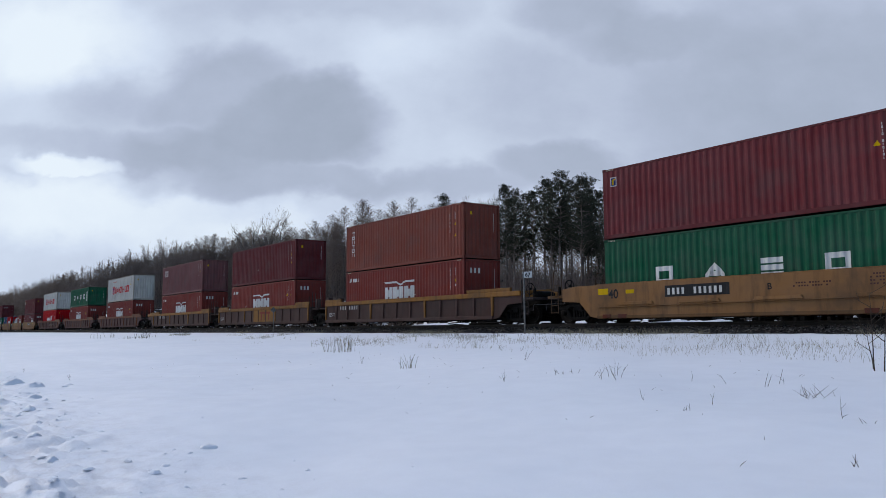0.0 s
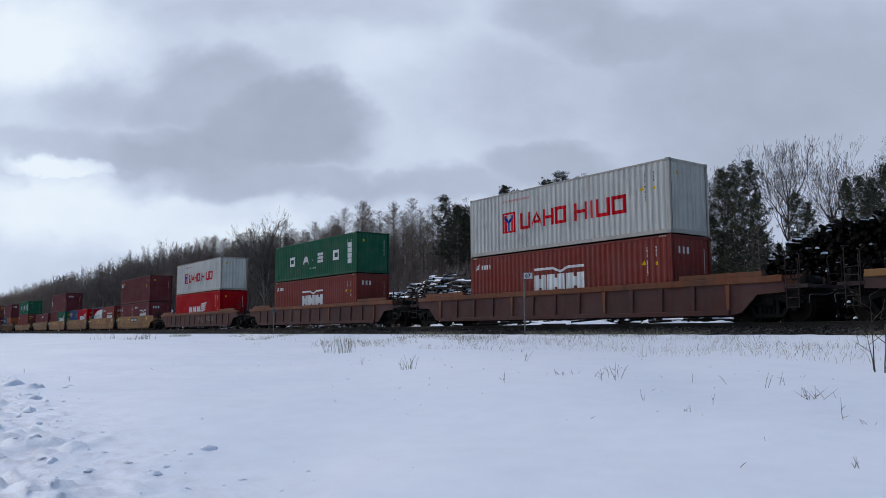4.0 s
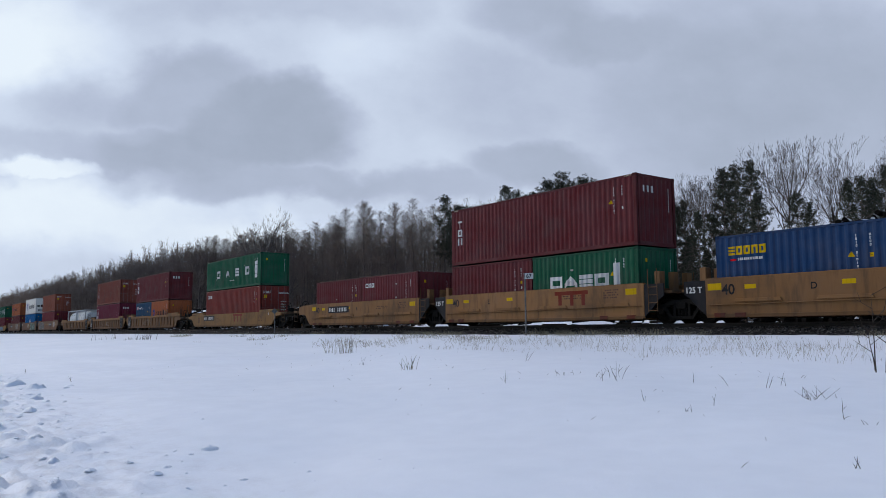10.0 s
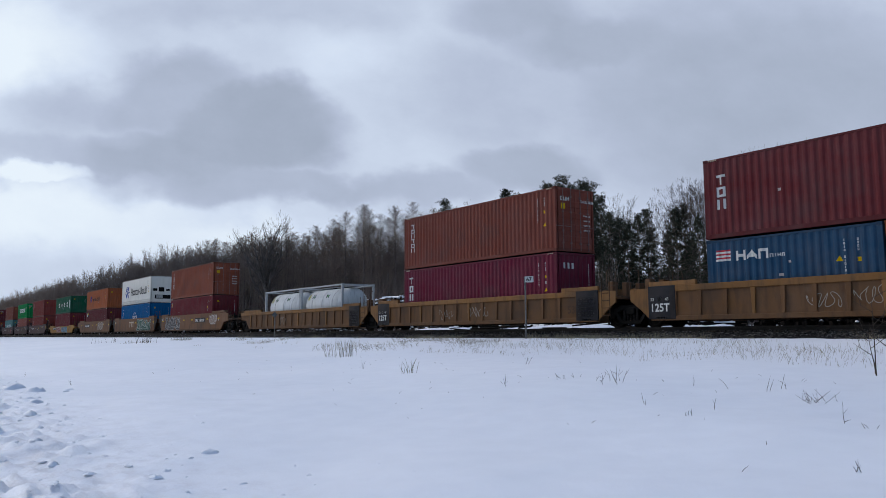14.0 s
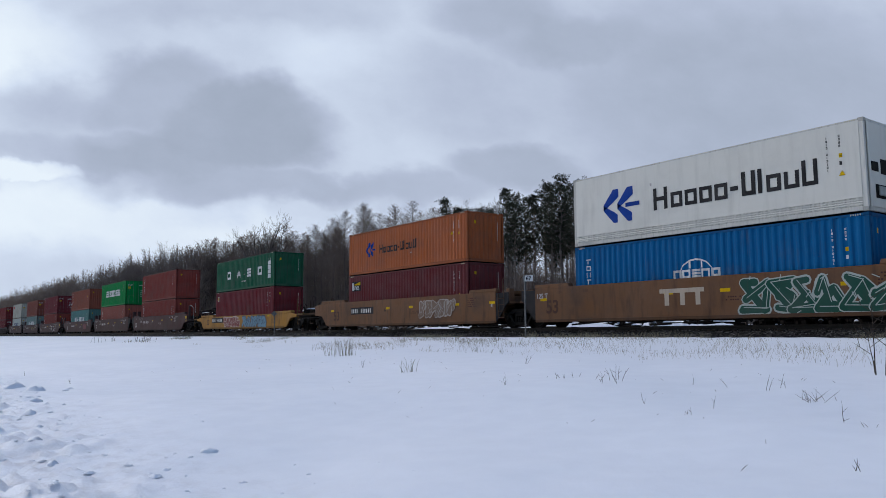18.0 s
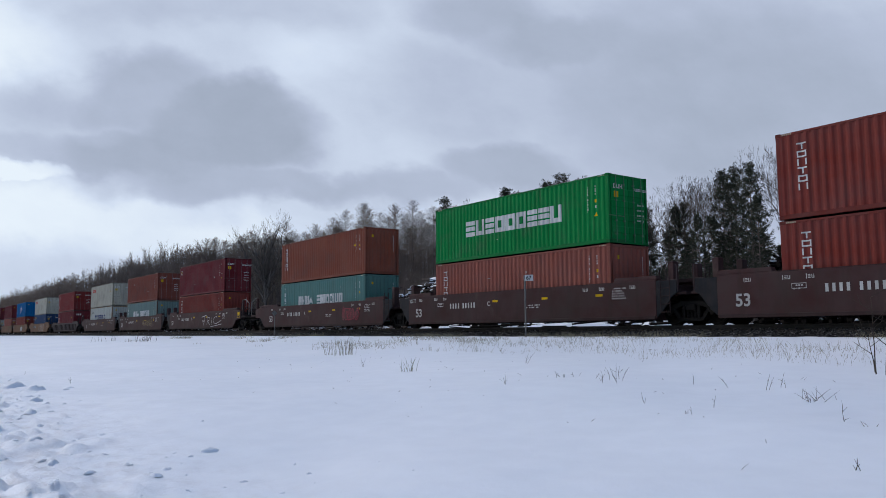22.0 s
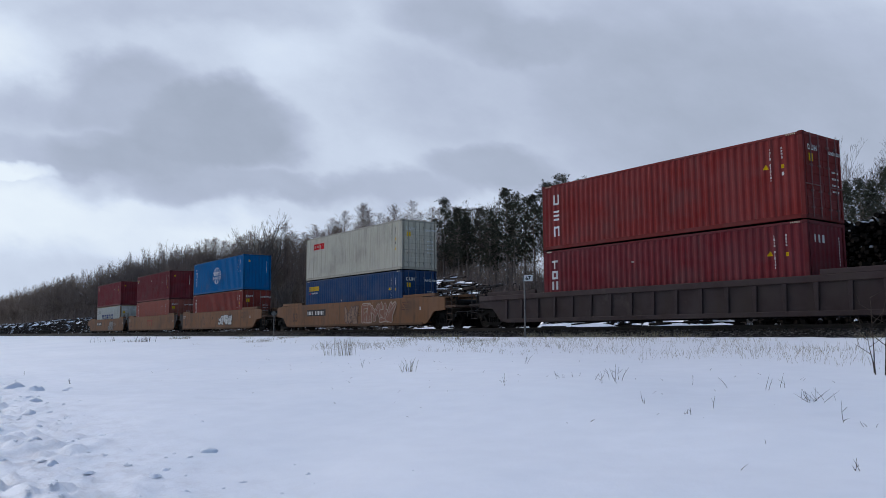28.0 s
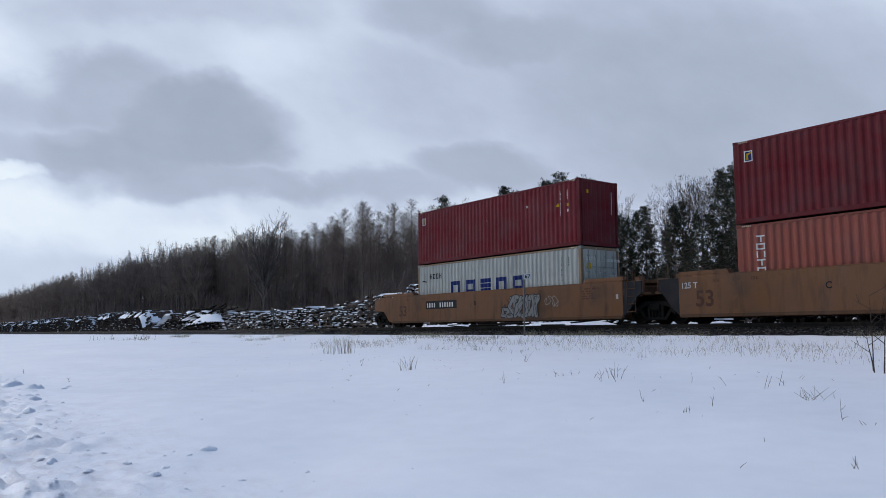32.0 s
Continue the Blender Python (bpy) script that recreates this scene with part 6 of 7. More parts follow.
def bare_tree(seed, height, fork=0.38, fine=0.0085, levels=6):
    rnd = random.Random(seed)
    trunk, crown = Builder(), Builder()
    p, d, r = Vector((0, 0, -0.3)), Vector((0, 0, 1)), height * 0.011
    for i in range(5):
        q = p + d * (height * fork / 5)
        trunk.tube(p, q, r * (1 - 0.07 * i), r * (1 - 0.07 * (i + 1)), 7)
        p = q
        d = (d + Vector((rnd.uniform(-0.06, 0.06), rnd.uniform(-0.06, 0.06), 0))).normalized()
        if i == 3:
            limb(crown, rnd, p, Vector((rnd.uniform(-1, 1), rnd.uniform(-1, 1), 1.3)), height * 0.16, r * 0.4, 3, 2, 0.18, 0.72, fine)
    # the leader goes on with side limbs
    for i in range(3):
        q = p + d * (height * 0.10)
        trunk.tube(p, q, r * (0.65 - 0.13 * i), r * (0.52 - 0.13 * i), 6)
        for k in range(3):
            a = rnd.uniform(0, 6.28)
            limb(crown, rnd, q, Vector((math.cos(a), math.sin(a), rnd.uniform(1.3, 2.3))), height * rnd.uniform(0.13, 0.17), r * 0.36, levels, 2, 0.09, 0.72, fine)
        p = q
    for k in range(2):
        limb(crown, rnd, p, Vector((rnd.uniform(-0.3, 0.3), rnd.uniform(-0.3, 0.3), 1)), height * 0.12, r * 0.3, levels, 2, 0.12, 0.72, fine)
    k = height / max(v[2] for v in crown.v)
    for b in (trunk, crown):
        b.v = [(x * k, y * k, z * k) for x, y, z in b.v]
    return trunk, crown


def larch(seed, height, whorls=120, twigs=24, thick=1.0):
    """Straight trunk, bare below, with a narrow rounded crown of fine short twigs."""
    rnd = random.Random(seed)
    trunk, crown = Builder(), Builder()
    r, n = height * 0.0085, 9
    line = [Vector((rnd.uniform(-0.1, 0.1), rnd.uniform(-0.1, 0.1), height * i / n - (0.3 if i == 0 else 0))) for i in range(n + 1)]
    trunk.path(line, [r * (1 - i / n) + 0.012 for i in range(n + 1)], 6)
    low = rnd.uniform(0.30, 0.42)
    wide = rnd.uniform(0.105, 0.135)
    for k in range(whorls):
        s = ((k + rnd.random()) / whorls) ** 0.9
        z = height * (low + (0.995 - low) * s)
        a = k * 2.4 + rnd.uniform(-0.5, 0.5)
        reach = height * (wide * min(1.0, 0.55 + 1.5 * s) * (1 - s ** 3.0) ** 0.65 + 0.010) * rnd.uniform(0.55, 1.15)
        d = Vector((math.cos(a), math.sin(a), rnd.uniform(0.1, 0.6) + 0.35 * s))
        st = Vector((0, 0, z))
        mid = st + d * reach * 0.55
        tip = mid + (d + Vector((0, 0, rnd.uniform(-0.1, 0.35)))) * reach * 0.45
        crown.tube(st, mid, 0.026 * thick, 0.016 * thick, 3)
        crown.ribbon(mid, tip, 0.016 * thick, 0.006 * thick, rnd.uniform(0, 3.14))
        for j in range(twigs):
            f = st.lerp(mid, rnd.uniform(0.3, 1)) if j % 2 else mid.lerp(tip, rnd.random())
            sd = Vector((rnd.gauss(0, 0.7), rnd.gauss(0, 0.7), rnd.gauss(0.2, 0.5)))
            crown.ribbon(f, f + sd * (0.18 + 0.22 * reach) * rnd.uniform(0.5, 1.3), 0.0105 * thick, 0.005 * thick, rnd.uniform(0, 3.14))
    for k in range(14):
        a, z = rnd.uniform(0, 6.28), height * rnd.uniform(0.12, low)
        crown.ribbon((0, 0, z), (math.cos(a) * 0.9, math.sin(a) * 0.9, z + rnd.uniform(-0.2, 0.3)), 0.016 * thick, 0.006 * thick, rnd.uniform(0, 3.14))
    return trunk, crown


def round_tree(seed, height):
    """A bare broad tree far off: limbs into a rounded crown of thin twigs."""
    rnd = random.Random(seed)
    trunk, crown = Builder(), Builder()
    split = rnd.uniform(0.18, 0.30)
    r = height * 0.010
    trunk.path([(0, 0, -0.3), (rnd.uniform(-0.2, 0.2), 0, height * split), (rnd.uniform(-0.3, 0.3), 0, height * 0.62)], [r, r * 0.75, r * 0.3], 5)
    wide = height * rnd.uniform(0.19, 0.26)
    for k in range(46):
        a, up = rnd.uniform(0, 6.28), rnd.uniform(-0.9, 1.0)
        ring = math.sqrt(max(0.0, 1 - up * up)) * rnd.uniform(0.6, 1.0)
        e = Vector((math.cos(a) * ring * wide, math.sin(a) * ring * wide, height * (0.64 + 0.34 * up * rnd.uniform(0.85, 1.03))))
        st = Vector((0, 0, height * rnd.uniform(split * 0.8, 0.58)))
        m = st.lerp(e, 0.5) + Vector((rnd.uniform(-0.3, 0.3), rnd.uniform(-0.3, 0.3), 0.0))
        crown.tube(st, m, 0.06, 0.04, 3)
        crown.tube(m, e, 0.04, 0.018, 3)
        way = (e - m).normalized()
        for j in range(22):
            f = m.lerp(e, rnd.uniform(0.1, 1.0))
            crown.ribbon(f, f + (way * 0.7 + Vector((rnd.gauss(0, 0.6), rnd.gauss(0, 0.6), rnd.gauss(0.05, 0.5)))) * rnd.uniform(0.35, 1.0), 0.024, 0.012, rnd.uniform(0, 3.14))
    return trunk, crown


def old_tree(seed, height, lean):
    """Half-dead tree: pale trunk, thick crooked upright limbs, few twigs."""
    rnd = random.Random(seed)
    trunk, crown = Builder(), Builder()
    r = height * 0.014
    line = [Vector((lean * 0.10 * i * i * 0.3 + rnd.uniform(-0.1, 0.1), 0, height * 0.09 * i - (0.3 if i == 0 else 0))) for i in range(6)]
    trunk.path(line, [r * (1 - 0.06 * i) for i in range(6)], 8)
    for k in range(11):
        base = line[(3, 4, 5, 5)[k % 4]]
        p, d, rr = base.copy(), Vector((lean * rnd.uniform(-0.5, 1.1), rnd.uniform(-0.5, 0.5), rnd.uniform(0.6, 1.1))).normalized(), r * rnd.uniform(0.7, 0.95)
        for i in range(6):
            q = p + d * height * rnd.uniform(0.07, 0.11) * (0.7 if k > 7 else 1.0)
            crown.tube(p, q, rr, rr * 0.85, 5)
            rr *= 0.85
            for j in range(4):
                limb(crown, rnd, q, d * 0.6 + Vector((rnd.uniform(-1, 1), rnd.uniform(-1, 1), rnd.uniform(-0.2, 0.9))), rnd.uniform(0.7, 1.9), rr * 0.5, 2, 2, 0.3, 0.7, 0.014)
            p = q
            d = (d + Vector((rnd.uniform(-0.3, 0.3), rnd.uniform(-0.3, 0.3), 0.15))).normalized()
            if p.z > height:
                break
    return trunk, crown


def needle_tuft(b, rnd, c, size, n):
    for i in range(n):
        d = Vector((rnd.gauss(0, 1), rnd.gauss(0, 1), rnd.gauss(0.25, 0.8))).normalized()
        u = d.orthogonal().normalized()
        u.rotate(Matrix.Rotation(rnd.uniform(0, 6.28), 3, d))
        a = c + d * size * 0.1
        e = c + d * size * rnd.uniform(0.6, 1.05)
        w = u * size * rnd.uniform(0.05, 0.10)
        m = (a + e) / 2
        b.face(tuple(a), tuple(m + w), tuple(e), tuple(m - w))


def pine(seed, height, low=0.5, wide=0.16, tufts=17):
    """Tall pine: bare trunk, whorls of limbs with dark needle tufts, uneven outline."""
    rnd = random.Random(seed)
    trunk, limbs, crown = Builder(), Builder(), Builder()
    r = height * 0.012
    line = [Vector((rnd.uniform(-0.12, 0.12), rnd.uniform(-0.12, 0.12), height * 0.97 * i / 8 - (0.3 if i == 0 else 0))) for i in range(9)]
    trunk.path(line, [r * (1 - i / 8.5) for i in range(9)], 7)
    whorls = int(17 * (1 - low) / 0.5)
    for k in range(whorls):
        t = low + (0.99 - low) * (k + rnd.random() * 0.6) / whorls
        s = (t - low) / (1 - low)
        if low < 0.3:
            reach = height * wide * 1.25 * (1 - s) ** 0.55 * rnd.uniform(0.6, 1.1)
        else:
            reach = height * wide * (0.55 + 0.75 * math.sin(min(1, s * 1.1 + 0.22) * 2.6)) * (1 - 0.75 * s ** 3) * rnd.uniform(0.6, 1.15)
        reach = max(reach, height * 0.03)
        for j in range(5):
            a = rnd.uniform(0, 6.28)
            d = Vector((math.cos(a), math.sin(a), rnd.uniform(-0.05, 0.55)))
            st = Vector((0, 0, height * t))
            m1 = st + d * reach * 0.55
            e = st + d * reach * rnd.uniform(0.7, 1.0) + Vector((0, 0, rnd.uniform(0, 0.06) * height * 0.3))
            limbs.tube(st, m1, 0.05, 0.03, 4)
            limbs.tube(m1, e, 0.03, 0.015, 3)
            for g in range(10):
                c = m1.lerp(e, rnd.uniform(-0.75, 1.08)) + Vector((rnd.gauss(0, 0.24), rnd.gauss(0, 0.24), rnd.gauss(0.10, 0.22)))
                needle_tuft(crown, rnd, c, rnd.uniform(0.20, 0.36), tufts)
    for g in range(5):
        needle_tuft(crown, rnd, Vector((rnd.gauss(0, 0.2), rnd.gauss(0, 0.2), height * rnd.uniform(0.93, 1.0))), 0.42, tufts)
    for k in range(10):
        a, t = rnd.uniform(0, 6.28), rnd.uniform(0.15, low)
        limbs.tube((0, 0, height * t), (math.cos(a) * 1.1, math.sin(a) * 1.1, height * t + rnd.uniform(-0.3, 0.3)), 0.02, 0.008, 3)
    return trunk, limbs, crown


TEMPLATES = {}


def tree_meshes(kind, variant):
    def make():
        if kind == "bare":
            t, c = bare_tree(40 + variant, 18.0, (0.34, 0.42, 0.28, 0.38)[variant % 4])
            return (("trunk", t.mesh("trunk", BARK)), ("crown", c.mesh("crown", BARETWIG)))
        if kind == "hill":
            t, c = round_tree(140 + variant, 18.0)
            return (("trunk", t.mesh("trunk", BARK)), ("crown", c.mesh("crown", TWIG)))
        if kind == "old":
            t, c = old_tree(240 + variant, 18.0, -1.0 if variant == 0 else 0.4)
            return (("trunk", t.mesh("trunk", PALEBARK)), ("crown", c.mesh("crown", PALEBARK)))
        if kind == "far_larch":
            t, c = larch(160 + variant, 20.0, 75, 13, 1.7)
            return (("trunk", t.mesh("trunk", BARK)), ("crown", c.mesh("crown", TWIG)))
        if kind == "larch":
            t, c = larch(60 + variant, 20.0)
            return (("trunk", t.mesh("trunk", BARK)), ("crown", c.mesh("crown", TWIG)))
        low, wide = ((0.54, 0.105), (0.48, 0.115), (0.58, 0.10), (0.08, 0.175), (0.16, 0.155))[variant % 5]
        t, l, c = pine(80 + variant, 18.0, low, wide)
        return (("trunk", t.mesh("trunk", BARK)), ("limb_frame", l.mesh("limb_frame", BARK)), ("crown", c.mesh("crown", NEEDLE)))
    return cached(("tree", kind, variant), make)


TREE_LABEL = {"bare": ("tall leafless deciduous tree with fine grey twigs", "bare trees at the edge of the wood"),
              "larch": ("straight leafless larch with short brown side branches", "larches of the stand"),
              "old": ("old leafless tree with thick crooked pale limbs", "pale old trees before the wood"),
              "pine": ("tall dark green pine with a bare trunk", "pines behind the yard")}


def tree(kind, variant, x, y, height, spin, label=""):
    base = 18.0 if kind != "larch" else 20.0
    words, group = TREE_LABEL[kind]
    ob = tagged(new({"bare": "bare_tree", "old": "bare_tree", "larch": "larch_tree", "pine": "pine_tree"}[kind]), label or words, "tree", group)
    k = height / base
    ob.matrix_basis = Matrix.Translation((x, y, ground_z(x, y))) @ Matrix.Rotation(spin, 4, "Z") @ Matrix.Diagonal((k, k, k, 1))
    for name, me in tree_meshes(kind, variant):
        o = part(name, me, ob)
        if name == "limb_frame":
            tagged(o, kind="stuff")
    return ob


rnd = random.Random(11)
# the larch stand: four front rows are single trees
for row in range(4):
    for i in range(34):
        x = -196 + 3.0 * i + rnd.uniform(-1.1, 1.1)
        tree("larch", rnd.randrange(4), x, 68 + 4.5 * row + rnd.uniform(-1.5, 1.5), rnd.uniform(17.5, 22.5) - (2.0 if x > -112 else 0), rnd.uniform(0, 6.28))
# bare old tree in front of the stand
tree("old", 0, -144.0, 62.0, 21.5, 0.0)
tree("old", 1, -228.0, 57.5, 7.0, 0.7, "small pale leafless tree before the hillside")
tree("old", 1, -131.0, 60.0, 9.0, 2.1, "small pale leafless tree before the larches")
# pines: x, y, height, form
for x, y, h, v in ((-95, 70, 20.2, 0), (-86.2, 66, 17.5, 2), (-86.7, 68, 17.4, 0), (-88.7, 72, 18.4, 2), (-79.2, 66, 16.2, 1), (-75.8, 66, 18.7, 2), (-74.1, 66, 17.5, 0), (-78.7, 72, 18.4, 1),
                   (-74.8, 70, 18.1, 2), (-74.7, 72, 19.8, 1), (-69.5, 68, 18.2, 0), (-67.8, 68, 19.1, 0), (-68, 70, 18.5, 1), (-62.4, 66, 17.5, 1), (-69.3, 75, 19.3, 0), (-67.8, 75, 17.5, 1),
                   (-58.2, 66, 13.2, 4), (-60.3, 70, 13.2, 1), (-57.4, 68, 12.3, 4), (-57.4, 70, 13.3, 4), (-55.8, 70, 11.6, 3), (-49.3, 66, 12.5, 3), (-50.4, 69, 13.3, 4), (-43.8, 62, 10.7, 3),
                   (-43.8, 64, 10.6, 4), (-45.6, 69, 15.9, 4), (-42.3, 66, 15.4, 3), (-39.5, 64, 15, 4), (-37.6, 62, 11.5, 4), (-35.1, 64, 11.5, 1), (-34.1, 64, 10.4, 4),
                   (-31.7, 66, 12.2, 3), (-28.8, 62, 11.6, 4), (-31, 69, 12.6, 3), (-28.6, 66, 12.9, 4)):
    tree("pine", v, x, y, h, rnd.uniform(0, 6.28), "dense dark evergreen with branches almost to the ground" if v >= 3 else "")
# younger evergreens that close the gaps below and behind the tall pines
for i in range(12):
    tree("pine", 2 * (i % 2), -97 + 33 * (i + rnd.random()) / 12, rnd.uniform(70, 84), rnd.uniform(15.5, 18.5), rnd.uniform(0, 6.28))
for i in range(46):
    x = -65 + 38 * (i + rnd.random()) / 46
    far_ = i % 3
    tree("pine", 3 + i % 2, x, 71 + 5 * far_ + rnd.uniform(-2, 2), rnd.uniform(7.5, 11.0), rnd.uniform(0, 6.28), "young dark evergreen in the shade of taller trees")
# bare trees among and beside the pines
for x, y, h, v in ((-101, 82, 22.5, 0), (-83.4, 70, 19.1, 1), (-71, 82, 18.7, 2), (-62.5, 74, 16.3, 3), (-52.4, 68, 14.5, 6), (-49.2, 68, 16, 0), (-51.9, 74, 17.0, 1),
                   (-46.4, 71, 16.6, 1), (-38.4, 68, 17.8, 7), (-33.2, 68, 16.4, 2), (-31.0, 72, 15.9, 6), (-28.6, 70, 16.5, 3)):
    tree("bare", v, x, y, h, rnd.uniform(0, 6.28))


def joined(name, mat, placed, label, category):
    """Many copies of template meshes as one mesh."""
    vs, fs, n = [], [], 0
    for me, m in placed:
        co = np.empty(len(me.vertices) * 3)
        me.vertices.foreach_get("co", co)
        mm = np.array(m)
        vs.append(co.reshape(-1, 3) @ mm[:3, :3].T + mm[:3, 3])
        fs += [tuple(i + n for i in p.vertices) for p in me.polygons]
        n += len(me.vertices)
    out = bpy.data.meshes.new(name)
    out.from_pydata(np.concatenate(vs).tolist(), [], fs)
    out.materials.append(mat)
    return tagged(new(name, out), label, category, kind="stuff")


def scattered(kind, variants, spots):
    sets = {}
    for x, y, h in spots:
        k = h / (20.0 if "larch" in kind else 18.0)
        m = Matrix.Translation((x, y, ground_z(x, y))) @ Matrix.Rotation(rnd.uniform(0, 6.28), 4, "Z") @ Matrix.Diagonal((k, k, k, 1))
        for name, me in tree_meshes(kind, rnd.choice(variants)):
            sets.setdefault(name, []).append((me, m))
    return sets


far = scattered("far_larch", (0, 1, 2, 3), [(rnd.uniform(-210, -97), rnd.uniform(86, 120), rnd.uniform(17, 21)) for i in range(170)] + [(rnd.uniform(-330, -190), rnd.uniform(66, 86), rnd.uniform(15, 18)) for i in range(60)])
joined("larch_trunks", BARK, far["trunk"], "trunks deeper in the larch stand", "woods")
joined("larch_crowns", TWIG, far["crown"], "leafless crowns deeper in the larch stand", "woods")
spots = [(-188 - 560 * rnd.random() ** 1.25, 63 + 30 * rnd.random() ** 1.5, rnd.uniform(17.5, 23.5)) for i in range(320)]
spots += [(rnd.uniform(-98, -30), rnd.uniform(78, 110), rnd.uniform(7, 10.5)) for i in range(90)]
spots += [(rnd.uniform(-98, -66), rnd.uniform(78, 110), rnd.uniform(7, 11)) for i in range(90)]
far = scattered("hill", (0, 1, 2, 3), spots)
joined("hillside_trunks", BARK, far["trunk"], "trunks of the bare wood on the hillside", "woods")
joined("hillside_crowns", TWIG, far["crown"], "leafless crowns of the wood on the hillside", "woods")

brush = Builder()
for i in range(24000):
    if i % 3 == 0:
        x, y = rnd.uniform(-205, -22), rnd.uniform(64, 118)
        h = rnd.uniform(3.0, 7.0 + 4.0 * smooth_step(60, 120, -x))
    else:
        x = -20 - 850 * rnd.random() ** 1.35
        wood = smooth_step(95, 130, -x)
        y = rnd.uniform(57, 96 + 40 * wood)
        h = rnd.uniform(1.5, 5.0 + 3.0 * wood - 0.5 * smooth_step(180, 260, -x))
    if x > -68 and (i % 5 or y < 64):
        x -= 70 + 60 * rnd.random()
    if i % 11 == 2:
        x, y, h = rnd.uniform(-102, -57), rnd.uniform(58, 67), rnd.uniform(2.5, 8.5)
    if i % 6 == 1:
        x, y, h = -185 - 600 * rnd.random() ** 1.2, rnd.uniform(78, 125), rnd.uniform(8.0, 13.0)
    z = ground_z(x, y) - 0.1
    wide = 0.02 + 0.00018 * abs(x)
    top = Vector((x + rnd.uniform(-0.16, 0.16) * h, y + rnd.uniform(-0.16, 0.16) * h, z + h))
    foot = Vector((x, y, z))
    brush.tube(foot, top, wide, wide * 0.3, 3)
    for k in range(5):
        s = foot.lerp(top, rnd.uniform(0.2, 0.95))
        brush.ribbon(s, s + Vector((rnd.uniform(-1, 1), rnd.uniform(-1, 1), rnd.uniform(0.2, 1.3))) * h * rnd.uniform(0.1, 0.22), wide * 0.7, wide * 0.3, rnd.uniform(0, 3.14))
tagged(new("undergrowth", brush.mesh("undergrowth", BRUSH)), "tangled leafless brown undergrowth below the trees", "undergrowth", kind="stuff")

# leaf litter under the wood
fx = [-1500 + 40 * i for i in range(36)] + [-60 + 10 * i for i in range(12)]
fy = [56 + 3 * i for i in range(12)] + [92 + 22 * i for i in range(12)]
floor_mesh = bpy.data.meshes.new("forest_floor")
floor_mesh.from_pydata([(x, y + (2.0 * noise.noise((x * 0.05, 0, 0)) if y < 60 else 0), ground_z(x, y) + 0.06) for y in fy for x in fx], [],
                       [(j * 48 + i, j * 48 + i + 1, (j + 1) * 48 + i + 1, (j + 1) * 48 + i) for j in range(23) for i in range(47)])
floor_mesh.materials.append(LITTER)
tagged(new("forest_floor", floor_mesh), "brown leaf litter with patches of snow under the wood", "forest floor", kind="structure")


# ---- log yard ----
def log_mesh(r, length, seed, bark=None):
    def make():
        q = random.Random(seed)
        b = Builder()
        sides = 9
        rad = [r * q.uniform(0.88, 1.1) for i in range(sides)]
        bend = q.uniform(-0.05, 0.05)
        for y, off, k in ((0.0, 0.0, 1.0), (length * 0.5, bend, 0.95), (length, 0.0, 0.88)):
            b.v += [(off + rad[i] * k * math.cos(6.2832 * i / sides), y, rad[i] * k * math.sin(6.2832 * i / sides)) for i in range(sides)]
        for j in range(2):
            b.f += [(j * sides + i, j * sides + (i + 1) % sides, (j + 1) * sides + (i + 1) % sides, (j + 1) * sides + i)[::-1] for i in range(sides)]
        b.f.append(tuple(range(sides)))
        b.f.append(tuple(range(3 * sides - 1, 2 * sides - 1, -1)))
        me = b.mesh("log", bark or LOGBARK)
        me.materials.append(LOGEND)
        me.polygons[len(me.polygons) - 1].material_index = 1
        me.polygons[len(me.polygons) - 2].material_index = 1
        return me
    return cached(("log", r, length, seed, bark), make)


SNOWCAPS = Builder()


def snow_on(x, y, z, r, length, turn=0.0):
    """A cushion of snow along the top of a log."""
    c, s = math.cos(turn), math.sin(turn)
    n = len(SNOWCAPS.v)
    prof = [(-1.0, 0.25), (-0.7, 0.85), (-0.2, 1.22), (0.3, 1.2), (0.75, 0.85), (1.0, 0.25)]
    for t in (0.0, 0.5, 1.0):
        k = 1.0 if t == 0.5 else 0.75
        for a, h in prof:
            px, py = a * r * k, t * length
            SNOWCAPS.v.append((x + c * px - s * py, y + s * px + c * py, z + r * h * (1.0 if t == 0.5 else 0.9)))
    w = len(prof)
    for j in range(2):
        for i in range(w - 1):
            SNOWCAPS.f.append((n + j * w + i, n + j * w + i + 1, n + (j + 1) * w + i + 1, n + (j + 1) * w + i))
    SNOWCAPS.f.append(tuple(n + i for i in range(w)))
    SNOWCAPS.f.append(tuple(n + 2 * w + i for i in reversed(range(w))))


